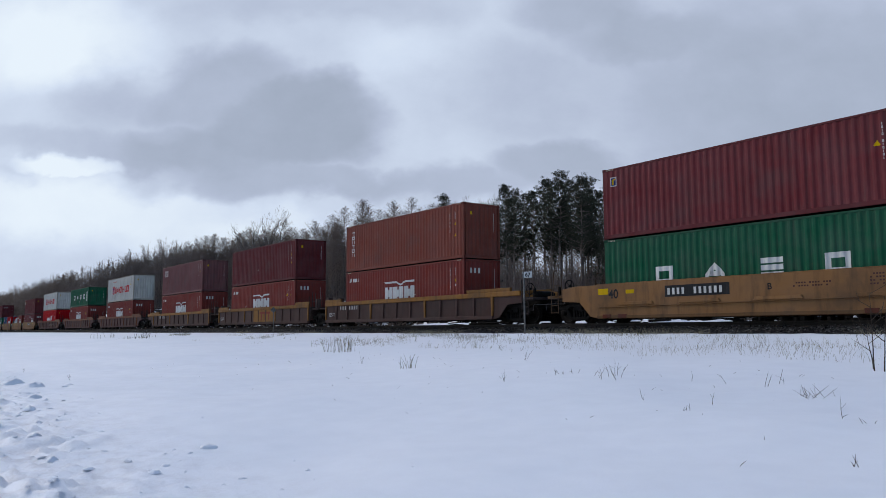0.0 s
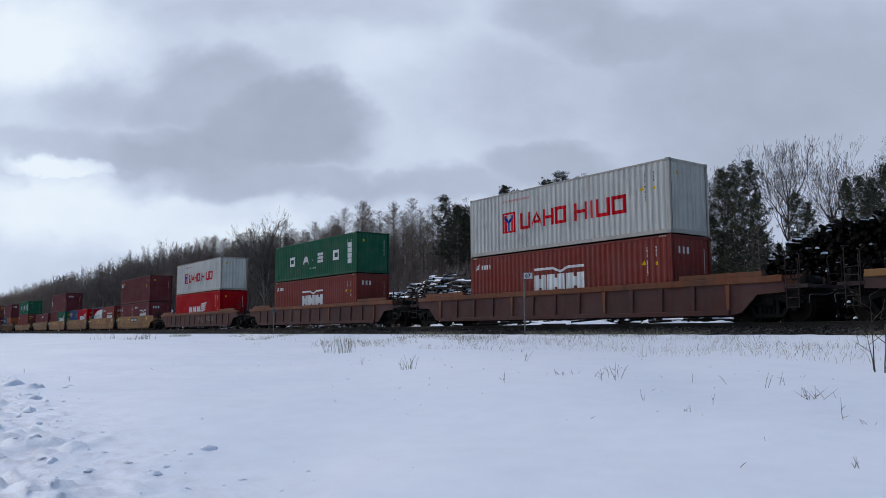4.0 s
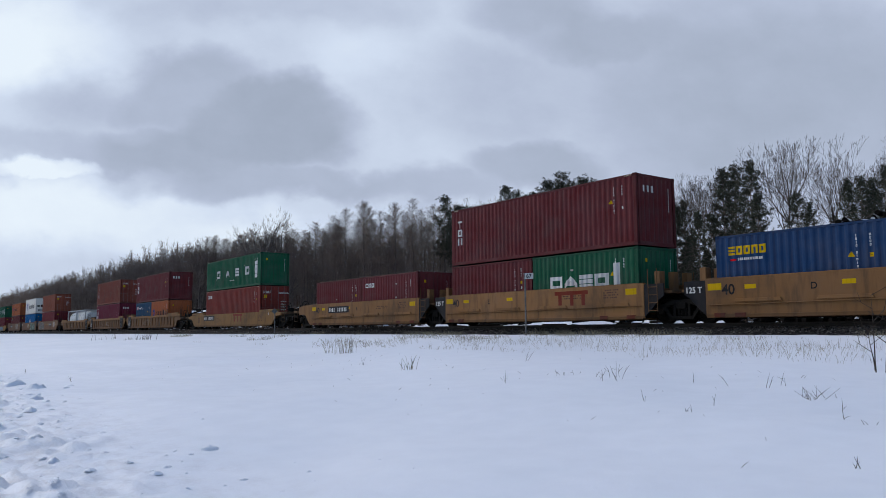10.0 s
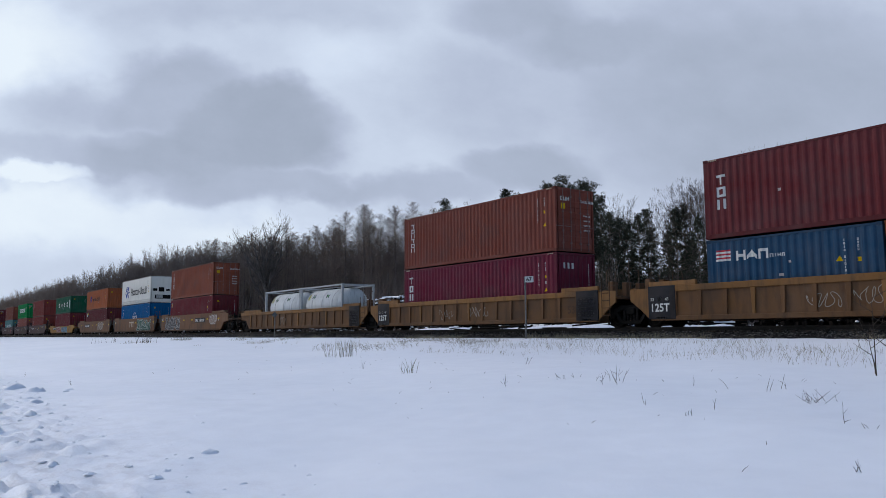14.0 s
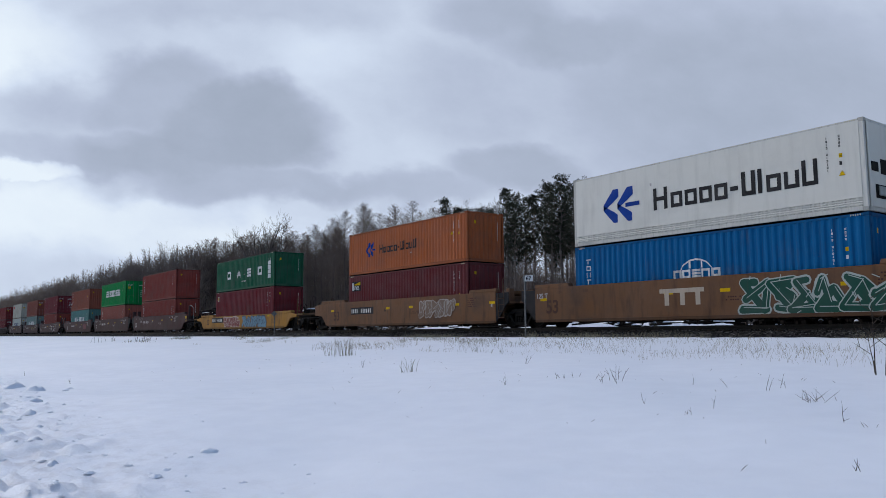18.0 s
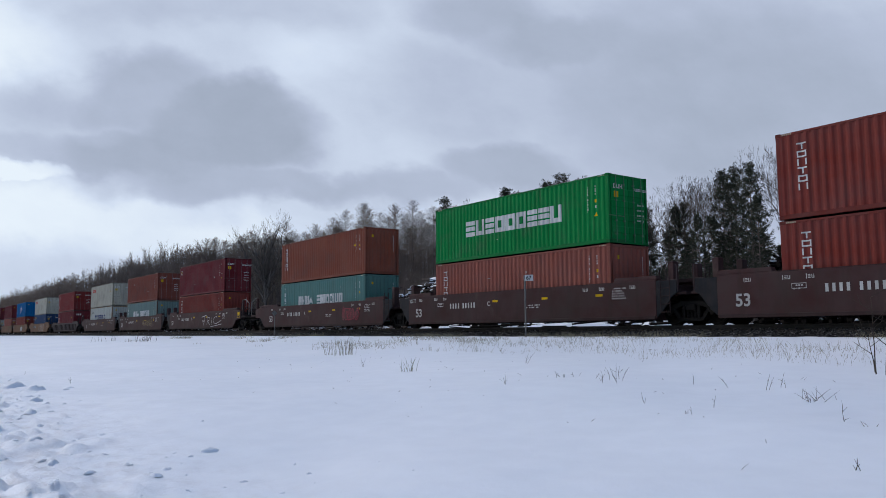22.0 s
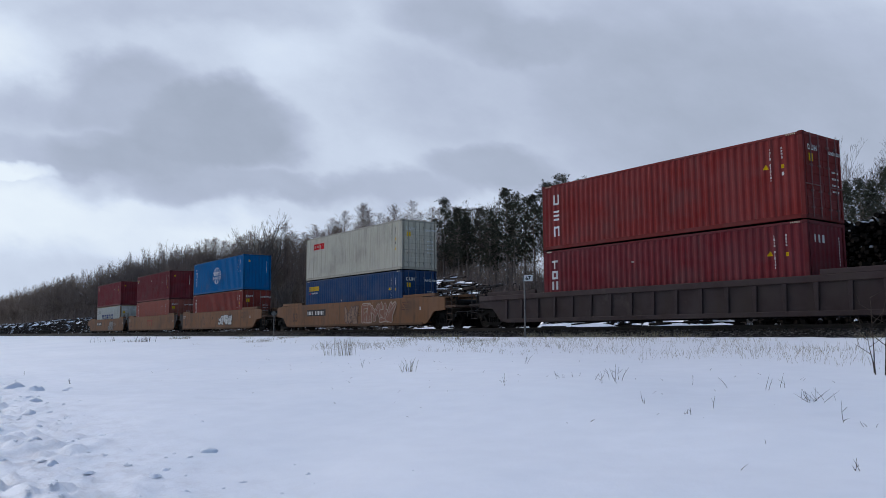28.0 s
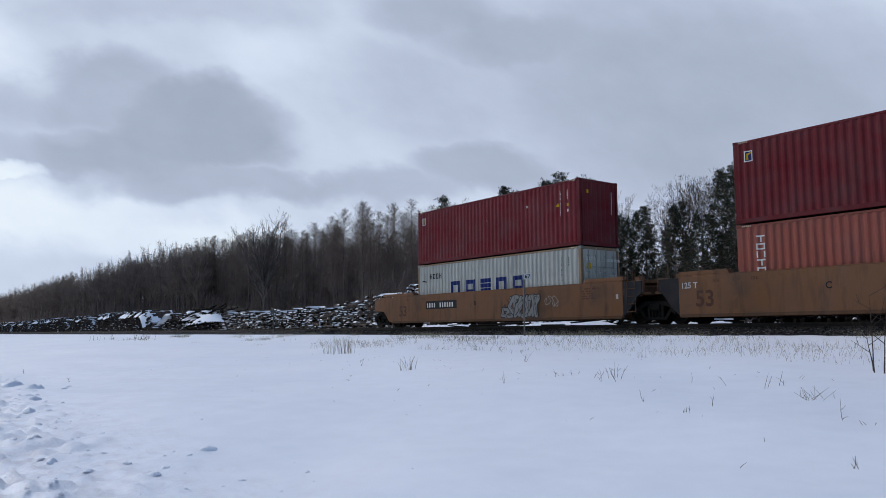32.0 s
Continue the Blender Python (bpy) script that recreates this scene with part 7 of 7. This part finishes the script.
def log_pile(name, label, x0, x1, y, top, r, length, seed, messy=0.05, singles=300, snow=0.28, tilt=0.0, skew=0.0, bark=None):
    """Logs with their ends to the track, stacked under the outline top(x)."""
    q = random.Random(seed)
    pile = tagged(new(name), label, "log pile", "log piles in the yard")
    pile.location = (x0, y, 0)
    spots = []
    step, row = 2.0 * r, 0
    base = ground_z((x0 + x1) / 2, y) + r * 0.7
    while True:
        z = base + row * step * 0.87
        any_ = False
        x = x0 + (r if row % 2 else 0)
        while x < x1:
            if z < top(x) + q.uniform(-0.35, 0.2):
                any_ = True
                spots.append((x + q.uniform(-0.06, 0.06), z + q.uniform(-0.05, 0.05), z + step > top(x)))
            x += step * q.uniform(0.96, 1.12)
        row += 1
        if not any_ or row > 60:
            break
    spots.sort(key=lambda s: -s[0])
    rest = []
    for i, (x, z, exposed) in enumerate(spots):
        dy = q.uniform(-0.55, 0.35)
        me = log_mesh(round(r * q.choice((0.7, 0.85, 1.0, 1.12)), 3), length, q.randrange(4), bark)
        turn = q.gauss(0, messy) + (q.choice((-1, 1)) * skew * q.uniform(0.3, 1.0))
        m = Matrix.Translation((x, y + dy, z)) @ Matrix.Rotation(turn, 4, "Z") @ Matrix.Rotation(q.gauss(0, messy * 0.6) + tilt, 4, "X")
        if exposed or q.random() < snow:
            off = q.uniform(0.0, 0.8) if skew else 0.0
            ln = q.uniform(0.4, 1.6) if exposed else q.uniform(0.2, 0.9)
            if not exposed and dy < 0.0 and q.random() < 0.35:
                off = -0.07
                ln = q.uniform(0.15, 0.35)
            if snow > 0.8:
                ln *= 1.35
            snow_on(x - math.sin(turn) * off, y + dy - 0.01 + math.cos(turn) * off, z + r * 0.12, r * (1.0 if exposed else q.uniform(0.6, 1.2)) * (1.3 if snow > 0.8 else 1.0), ln, turn)
        if i < singles:
            o = part("log", me, pile)
            o.matrix_basis = Matrix.Translation((-x0, -y, 0)) @ m
        else:
            rest.append((me, m))
    if rest:
        vs, fs, mi, n = [], [], [], 0
        for me, m in rest:
            vs += [tuple(m @ v.co) for v in me.vertices]
            for p in me.polygons:
                fs.append(tuple(k + n for k in p.vertices))
                mi.append(p.material_index)
            n += len(me.vertices)
        out = bpy.data.meshes.new("log_heap")
        out.from_pydata([(a - x0, b - y, c) for a, b, c in vs], [], fs)
        out.materials.append(bark or LOGBARK)
        out.materials.append(LOGEND)
        out.polygons.foreach_set("material_index", mi)
        tagged(part("log_heap", out, pile), kind="stuff")
    return pile


def hump(a, b, rise, fall, h):
    """An outline that climbs from a over rise metres to h and drops towards b."""
    return lambda x: 1.3 + h * min(1.0, max(0.0, (x - a) / rise)) ** 0.7 * min(1.0, max(0.0, (b - x) / fall)) ** 0.7 + 0.25 * noise.noise((x * 0.6, 0, h))


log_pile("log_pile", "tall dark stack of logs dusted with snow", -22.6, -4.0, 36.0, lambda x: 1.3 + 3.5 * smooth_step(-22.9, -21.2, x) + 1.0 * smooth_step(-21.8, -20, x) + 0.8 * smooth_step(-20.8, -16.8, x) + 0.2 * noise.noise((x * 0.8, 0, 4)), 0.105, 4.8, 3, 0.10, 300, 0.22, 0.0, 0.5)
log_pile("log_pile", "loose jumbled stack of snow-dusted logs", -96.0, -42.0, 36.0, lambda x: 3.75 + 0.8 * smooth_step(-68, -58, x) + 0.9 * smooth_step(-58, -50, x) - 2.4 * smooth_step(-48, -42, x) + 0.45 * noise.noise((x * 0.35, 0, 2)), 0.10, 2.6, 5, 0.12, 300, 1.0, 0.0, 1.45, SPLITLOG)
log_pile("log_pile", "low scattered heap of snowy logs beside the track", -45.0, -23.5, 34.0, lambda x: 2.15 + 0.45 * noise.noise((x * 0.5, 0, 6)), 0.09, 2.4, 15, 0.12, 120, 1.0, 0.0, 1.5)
log_pile("log_pile", "low snow-covered stack of long logs", -134.0, -99.0, 39.5, hump(-135, -98, 6, 9, 3.1), 0.15, 4.0, 6, 0.2, 60, 0.8, 0.0, 0.9, SPLITLOG)
for a, b, h, s in ((-178, -136, 3.9, 7), (-205, -181, 3.6, 8), (-262, -209, 3.9, 9), (-300, -268, 3.7, 10), (-380, -306, 3.9, 11)):
    log_pile("log_pile", "long stack of logs with sawn ends under snow", a, b, 38.0, hump(a - 0.5, b + 0.5, 4, 4, h), 0.17 if a > -200 else 0.21, 5.0, s, 0.10, 20, 0.30, 0.0, 0.2, SPLITLOG)


def snow_mound(cx, cy, rx, ry, high, seed):
    """Snow lying in a smooth bank over logs, torn open in level strips."""
    nx, ny = int(rx / 0.12), int(ry / 0.12)
    at = {}
    for j in range(ny + 1):
        for i in range(nx + 1):
            u, v = 2 * i / nx - 1, 2 * j / ny - 1
            x, y = cx + rx * u, cy + ry * v
            d = u * u + v * v
            if d > 1.0:
                continue
            z = 1.1 + high * (1 - d) ** 0.6 + 0.25 * noise.noise((x * 0.9, y * 0.9, seed)) + 0.08 * noise.noise((x * 3.0, y * 3.0, seed))
            if noise.noise((z * 2.6, y * 0.35, seed + x * 0.08)) + 0.35 * noise.noise((x * 1.2, y * 1.2, z * 3.0)) > -0.22 + 0.65 * d * d * d:
                at[i, j] = len(SNOWCAPS.v)
                SNOWCAPS.v.append((x, y, z))
    for j in range(ny):
        for i in range(nx):
            ring = [(i, j), (i + 1, j), (i + 1, j + 1), (i, j + 1)]
            if all(k in at for k in ring):
                SNOWCAPS.f.append(tuple(at[k] for k in ring))


def snow_blanket(x0, x1, y0, y1, top, seed, cover=0.0):
    """Snow lying along the crest of a stack, broken where logs stick out."""
    nx, ny = int((x1 - x0) / 0.4), int((y1 - y0) / 0.4)
    at = {}
    for j in range(ny + 1):
        for i in range(nx + 1):
            x, y = x0 + 0.4 * i, y0 + 0.4 * j
            if noise.noise((x * 0.11, 0, seed)) + 0.7 * noise.noise((x * 0.5, y * 0.5, seed)) > cover:
                at[i, j] = len(SNOWCAPS.v)
                SNOWCAPS.v.append((x, y, top(x) + 0.15 + 0.25 * noise.noise((x * 0.7, y * 0.7, seed + 3)) - 0.75 * max(0.0, 38.4 - y)))
    for j in range(ny):
        for i in range(nx):
            ring = [(i, j), (i + 1, j), (i + 1, j + 1), (i, j + 1)]
            if all(k in at for k in ring):
                SNOWCAPS.f.append(tuple(at[k] for k in ring))


for a, b, h, s in ((-178, -136, 3.9, 7), (-205, -181, 3.6, 8), (-262, -209, 3.9, 9), (-300, -268, 3.7, 10), (-380, -306, 3.9, 11)):
    snow_blanket(a + 1, b - 1, 36.9, 42.5, hump(a - 0.5, b + 0.5, 4, 4, h), s, 0.0)
snow_mound(-111.0, 39.5, 9.0, 4.8, 3.6, 3)
snow_mound(-33.5, 34.6, 9.5, 2.2, 1.12, 5)
snow_blanket(-133.0, -117.0, 38.0, 43.0, hump(-135, -98, 6, 9, 3.1), 4, -0.15)
# logs poking out of the snow bank
for i in range(70):
    u, v = rnd.uniform(-0.95, 0.95), rnd.uniform(-0.95, 0.6)
    o = tagged(new("log", log_mesh(rnd.choice((0.09, 0.12)), rnd.choice((2.2, 3.4)), rnd.randrange(4))), "log half buried in the snow bank", "log", "logs in the snow bank")
    z = 1.15 + 3.9 * max(0.02, 1 - u * u - v * v) ** 0.6
    o.matrix_basis = Matrix.Translation((-111 + 9.4 * u, 39.5 + 4.8 * v, z)) @ Matrix.Rotation(rnd.uniform(-2.2, 2.2), 4, "Z") @ Matrix.Rotation(rnd.uniform(-0.15, 0.2), 4, "X")
tagged(new("snow_on_logs", SNOWCAPS.mesh("snow_on_logs", SNOW, smooth=True)), "cushions of snow lying on the stacked logs", "snow", kind="stuff")

# poles lying in the drifts beside the track
for i in range(46):
    o = tagged(new("log", log_mesh(rnd.choice((0.05, 0.07)), rnd.choice((1.6, 2.4)), rnd.randrange(4))), "thin log lying in the low snow drift", "log", "logs in the drift")
    x, y = rnd.uniform(-50, -22), rnd.uniform(29.8, 31.6)
    o.matrix_basis = Matrix.Translation((x, y, ground_z(x, y) + 0.05)) @ Matrix.Rotation(rnd.choice((-1, 1)) * rnd.uniform(1.2, 1.9), 4, "Z") @ Matrix.Rotation(rnd.uniform(-0.08, 0.08), 4, "X")

# long loose poles across the jumbled stack
for i in range(30):
    x = rnd.uniform(-95, -43)
    r, ln = rnd.choice((0.05, 0.07, 0.09)), rnd.choice((3.0, 4.5))
    z = 1.5 + (2.3 + 1.2 * smooth_step(-66, -50, x) - 2.2 * smooth_step(-48, -42, x)) * rnd.uniform(0.4, 1.0)
    o = tagged(new("log", log_mesh(r, ln, rnd.randrange(4))), "long thin log lying across the stack", "log", "loose logs on the stack")
    turn = rnd.uniform(-2.0, 2.0)
    o.matrix_basis = Matrix.Translation((x, 35.7, z)) @ Matrix.Rotation(turn, 4, "Z") @ Matrix.Rotation(rnd.uniform(-0.12, 0.12), 4, "X")


# ---- lineside signs ----
def lineside_post(name, label, x, y, height):
    ob = tagged(new(name), label, "sign")
    ob.location = (x, y, ground_z(x, y) - 0.1)
    part("post", Builder().prism([(-0.035, 0), (0.035, 0), (0.035, height), (-0.035, height)], -0.02, 0.02).mesh("post", POST, 0.004), ob)
    return ob


mile = lineside_post("milepost_sign", "grey steel milepost with two angled white number plates", -23.05, 21.0, 2.58)
plate = Builder().box(0, 0.34, -0.006, 0.006, 0, 0.24).mesh("number_plate", MARK, 0.004)
p = part("number_plate", plate, mile, "white plate with black figures", (0.72, 0.74, 0.74), (0.03, -0.03, 2.36))
p.rotation_euler = (0, 0, radians(38))
f = part("figures", text_mesh("67", 0.22), p, color=BLACK, at=(0.045, -0.009, 0.045))
# same white plate; the darker, bluer colour paints in the shade of its turned face
p = part("number_plate", plate, mile, "white plate turned away, its shade put into the colour", (0.45, 0.52, 0.55), (-0.03, -0.03, 2.36))
p.rotation_euler = (0, 0, radians(128))
low = lineside_post("lineside_marker", "small grey diamond marker on a thin post", -47.8, 21.2, 1.75)
dia = Builder().prism([(0, -0.2), (0.2, 0), (0, 0.2), (-0.2, 0)], -0.006, 0.006).mesh("plate", POST, 0.003)
part("plate", dia, low, at=(0, -0.03, 1.62)).rotation_euler = (0, 0, radians(60))


# ---- plants in the snow ----
def stem(b, q, x, y, h, lean, r, curl=0.0):
    z = ground_z(x, y) - 0.03
    a = q.uniform(0, 6.28)
    p, d = Vector((x, y, z)), Vector((math.cos(a) * lean, math.sin(a) * lean, 1)).normalized()
    line = [p]
    kink = 0.1 if r < 0.0038 or r > 0.006 else 0.26
    for i in range(4):
        p = p + d * h / 4
        line.append(p)
        d = (d + Vector((math.cos(a), math.sin(a), 0)) * curl + Vector((q.uniform(-kink, kink), q.uniform(-kink, kink), 0))).normalized()
    b.path(line, [r, r * 0.85, r * 0.7, r * 0.55, r * 0.3], 3)
    if 0.0038 < r < 0.006 and h > 0.12:
        # a broken side twig
        f, e = line[2], 0.3 * h
        b.path([f, f + Vector((q.uniform(-e, e), q.uniform(-e, e), q.uniform(0.3, 1.0) * e))], [r * 0.6, r * 0.3], 3)


grass = Builder()
g = random.Random(21)
for i in range(27000):
    x = g.uniform(-62, 2)
    y = 21.5 - 7.5 * g.random() ** 2.0
    if noise.noise((x * 0.25, y * 0.5, 3.0)) + 0.25 * noise.noise((x * 1.5, y * 1.5, 8.0)) < -0.05 + 0.35 * (x < -30):
        continue
    stem(grass, g, x, y, 0.04 + 0.25 * g.random() ** 1.9, g.uniform(0.05, 0.5), 0.0022 + 0.00009 * abs(x), g.uniform(0, 0.25))
tagged(new("dry_grass", grass.mesh("dry_grass", STALK)), "sparse dry yellow grass poking through the snow", "grass", kind="stuff")

weeds = Builder()
for i in range(110):
    x, y = g.uniform(-24, -3), g.uniform(5.5, 13.5)
    stem(weeds, g, x, y, g.uniform(0.03, 0.12), 0.7, 0.004, 0.3)
tagged(new("weed_stubs", weeds.mesh("weed_stubs", DARKSTALK)), "short broken weed stubs in the snow", "weeds", kind="stuff")


def shrub(name, label, x, y, n, h, spread_, mat, r, seed, lean=0.25):
    q = random.Random(seed)
    ob = tagged(new(name), label, "plant", "dry plants in the snow")
    for i in range(n):
        b = Builder()
        stem(b, q, x + q.gauss(0, spread_), y + q.gauss(0, spread_), h * q.uniform(0.55, 1.05), lean * q.uniform(0.3, 1.6), r, q.uniform(-0.1, 0.2))
        part("stem", b.mesh("stem", mat), ob)
    return ob


for x, y, n, h, s in ((-22.9, 12.7, 30, 0.70, 0.15), (-23.6, 12.5, 9, 0.45, 0.1), (-55.8, 15.1, 12, 0.6, 0.5), (-57.5, 15.2, 8, 0.5, 0.4), (-65.6, 14.7, 10, 0.55, 0.5)):
    shrub("dry_bush", "clump of upright dry brown stems", x, y, n, h, s, STALK if x > -30 else DARKSTALK, 0.0062 if x > -30 else 0.014, int(-x * 10), 0.16)
shrub("dry_bush", "small pale tuft of dry grass stems", -14.4, 9.6, 12, 0.36, 0.10, STALK, 0.006, 5)
shrub("dry_bush", "tangle of thin dark dry stems", -5.15, 9.5, 18, 0.27, 0.07, DARKSTALK, 0.0034, 6, 0.95)
shrub("dry_bush", "row of short dark dry stems", -8.6, 9.6, 9, 0.30, 0.22, DARKSTALK, 0.005, 7, 0.5)
shrub("dry_bush", "few short dark stems", -9.65, 9.5, 6, 0.18, 0.18, DARKSTALK, 0.005, 8, 0.6)
for x, y, h, n in ((-9.75, 8.47, 0.28, 2), (-6.88, 10.36, 0.36, 1), (-6.14, 10.12, 0.34, 2), (-6.1, 10.45, 0.24, 2), (-7.4, 10.2, 0.2, 1), (-6.5, 7.9, 0.19, 2), (-5.66, 8.2, 0.2, 1),
                   (-4.02, 8.1, 0.28, 1), (-16.8, 9.8, 0.33, 2), (-13.4, 12.2, 0.34, 3), (-3.0, 6.2, 0.14, 3), (-3.76, 8.0, 0.12, 3), (-5.6, 7.6, 0.12, 4), (-20.5, 3.9, 0.2, 2), (-25.0, 3.5, 0.2, 2)):
    shrub("weed_stalk", "single dark weed stalk sticking out of the snow", x, y, n, h, 0.04, DARKSTALK, 0.0042, int(abs(x) * 100), 0.3)


def sapling(x, y, h, seed):
    q = random.Random(seed)
    ob = tagged(new("sapling"), "thin bare sapling with a few side twigs", "sapling", "saplings by the field")
    b = Builder()
    p, d = Vector((x, y, ground_z(x, y) - 0.05)), Vector((q.uniform(-0.06, 0.06), 0, 1))
    twigs, line = [], [p]
    for i in range(6):
        e = p + d.normalized() * h / 6
        line.append(e)
        if i > 1:
            twigs.append((e.copy(), (1 if i % 2 else -1)))
        p = e
        d = d + Vector((q.uniform(-0.08, 0.08), q.uniform(-0.08, 0.08), 0))
    b.path(line, [0.012 - 0.0015 * i for i in range(7)], 6)
    part("trunk", b.mesh("trunk", DARKSTALK), ob)
    for e, s in twigs:
        c = Builder()
        m = e + Vector((s * q.uniform(0.12, 0.22), s * 0.1, q.uniform(0.1, 0.2)))
        c.tube(e, m, 0.007, 0.005, 4)
        c.tube(m, m + Vector((s * 0.05, 0, q.uniform(0.1, 0.22))), 0.005, 0.003, 3)
        c.tube(m, m + Vector((s * 0.14, 0.05, 0.08)), 0.004, 0.002, 3)
        part("twig", c.mesh("twig", DARKSTALK), ob)
    return ob


sapling(-6.0, 13.07, 1.30, 1)
sapling(-5.82, 13.0, 1.05, 2)
sapling(-6.12, 13.3, 0.7, 4)


# ---- clods of thrown snow in the foreground ----
def clod(b, q, x, y, r, flat=0.6):
    """A lump of snow: a low dome with an uneven skin."""
    z = ground_z(x, y)
    rings, sides = 5, 10
    n = len(b.v)
    turn, long, seed = q.uniform(0, 6.28), q.uniform(1.0, 1.6), q.uniform(0, 50)
    c, s = math.cos(turn), math.sin(turn)
    for k in range(rings):
        f = 1 - k / rings
        for i in range(sides):
            a = 6.2832 * i / sides
            lump = 1 + 0.5 * noise.noise((1.3 * math.cos(a) + seed, 1.3 * math.sin(a), f * 2.0)) + 0.25 * noise.noise((3.1 * math.cos(a), 3.1 * math.sin(a) + seed, f * 5.0))
            px, py = r * f * lump * math.cos(a) * long, r * f * lump * math.sin(a)
            h = r * flat * ((1 - f * f) ** 0.75 * (1 + 0.8 * noise.noise((2.2 * math.cos(a) * f, 2.2 * math.sin(a) * f, seed))) - 0.10)
            b.v.append((x + c * px - s * py, y + s * px + c * py, z + h))
    b.v.append((x, y, z + r * flat))
    for k in range(rings - 1):
        for i in range(sides):
            j = (i + 1) % sides
            b.f.append((n + k * sides + i, n + k * sides + j, n + (k + 1) * sides + j, n + (k + 1) * sides + i))
    top = n + rings * sides
    for i in range(sides):
        b.f.append((top - sides + i, top - sides + (i + 1) % sides, top))


clods = Builder()
c = random.Random(31)
for i in range(280):
    x = -5.6 - 18 * c.random() ** 1.2
    y = 0.7 + 0.05 * (-x - 8) + abs(c.gauss(0, 0.75)) + 0.35 * c.expovariate(1.6)
    clod(clods, c, x, y, min(0.13, 0.012 * math.exp(c.gauss(0, 0.7)) + 0.0012 * -x), c.uniform(0.3, 0.5))
for i in range(24):
    clod(clods, c, c.uniform(-16, -5.5), c.uniform(2.2, 4.2), 0.010 * math.exp(c.gauss(0, 0.5)), c.uniform(0.4, 0.7))
tagged(new("snow_crumbs", clods.mesh("snow_crumbs", SNOW, smooth=True)), "crumbled clods of ploughed snow", "snow clods", kind="stuff")
for x, y, r, fl in ((-8.29, 2.96, 0.085, 0.5), (-7.7, 2.33, 0.05, 0.4), (-6.75, 2.72, 0.035, 0.4), (-10.4, 1.6, 0.08, 0.7), (-8.9, 1.55, 0.06, 0.7), (-13.5, 2.0, 0.10, 0.7), (-11.8, 1.85, 0.07, 0.7), (-16.0, 2.4, 0.11, 0.7), (-20.0, 2.6, 0.20, 0.8), (-19.0, 2.9, 0.14, 0.7)):
    b = Builder()
    clod(b, c, x, y, r, fl)
    tagged(new("snow_clod", b.mesh("snow_clod", SNOW, smooth=True)), "lump of hard snow lying on the field", "snow clod", "snow clods on the field")


# ---- what moves ----
def train_at(t):
    s = t - 16.0
    return 19.045 * s + 0.00585 * s * s - 0.0000219 * s ** 3


def motions():
    for ob, x, z in MOVERS:
        walk(ob, [(t, pose(x + train_at(t), TRACK_Y, RAIL_Z + z)) for t in (0, 4, 8, 12, 16, 20, 24, 28, 32)])
    # wheels turn while they pass the camera
    for wheel, x in WHEELS:
        mid = wheel.location.copy()
        near = [k / 30 for k in range(0, 961) if -75 < x + train_at(k / 30) < 20]
        if not near:
            continue
        first = x + train_at(near[0])
        rows = [(t, pose(*mid, 0, math.degrees((x + train_at(t) - first) / 0.46), 0)) for t in near]
        if near[0] > 0.02:
            rows.insert(0, (0, pose(*mid)))
        if near[-1] < 31.98:
            rows.append((32, rows[-1][1]))
        walk(wheel, rows)
    walk(clouds, [(t, cloud_pose(t)) for t in (0, 16, 32)])


motions()
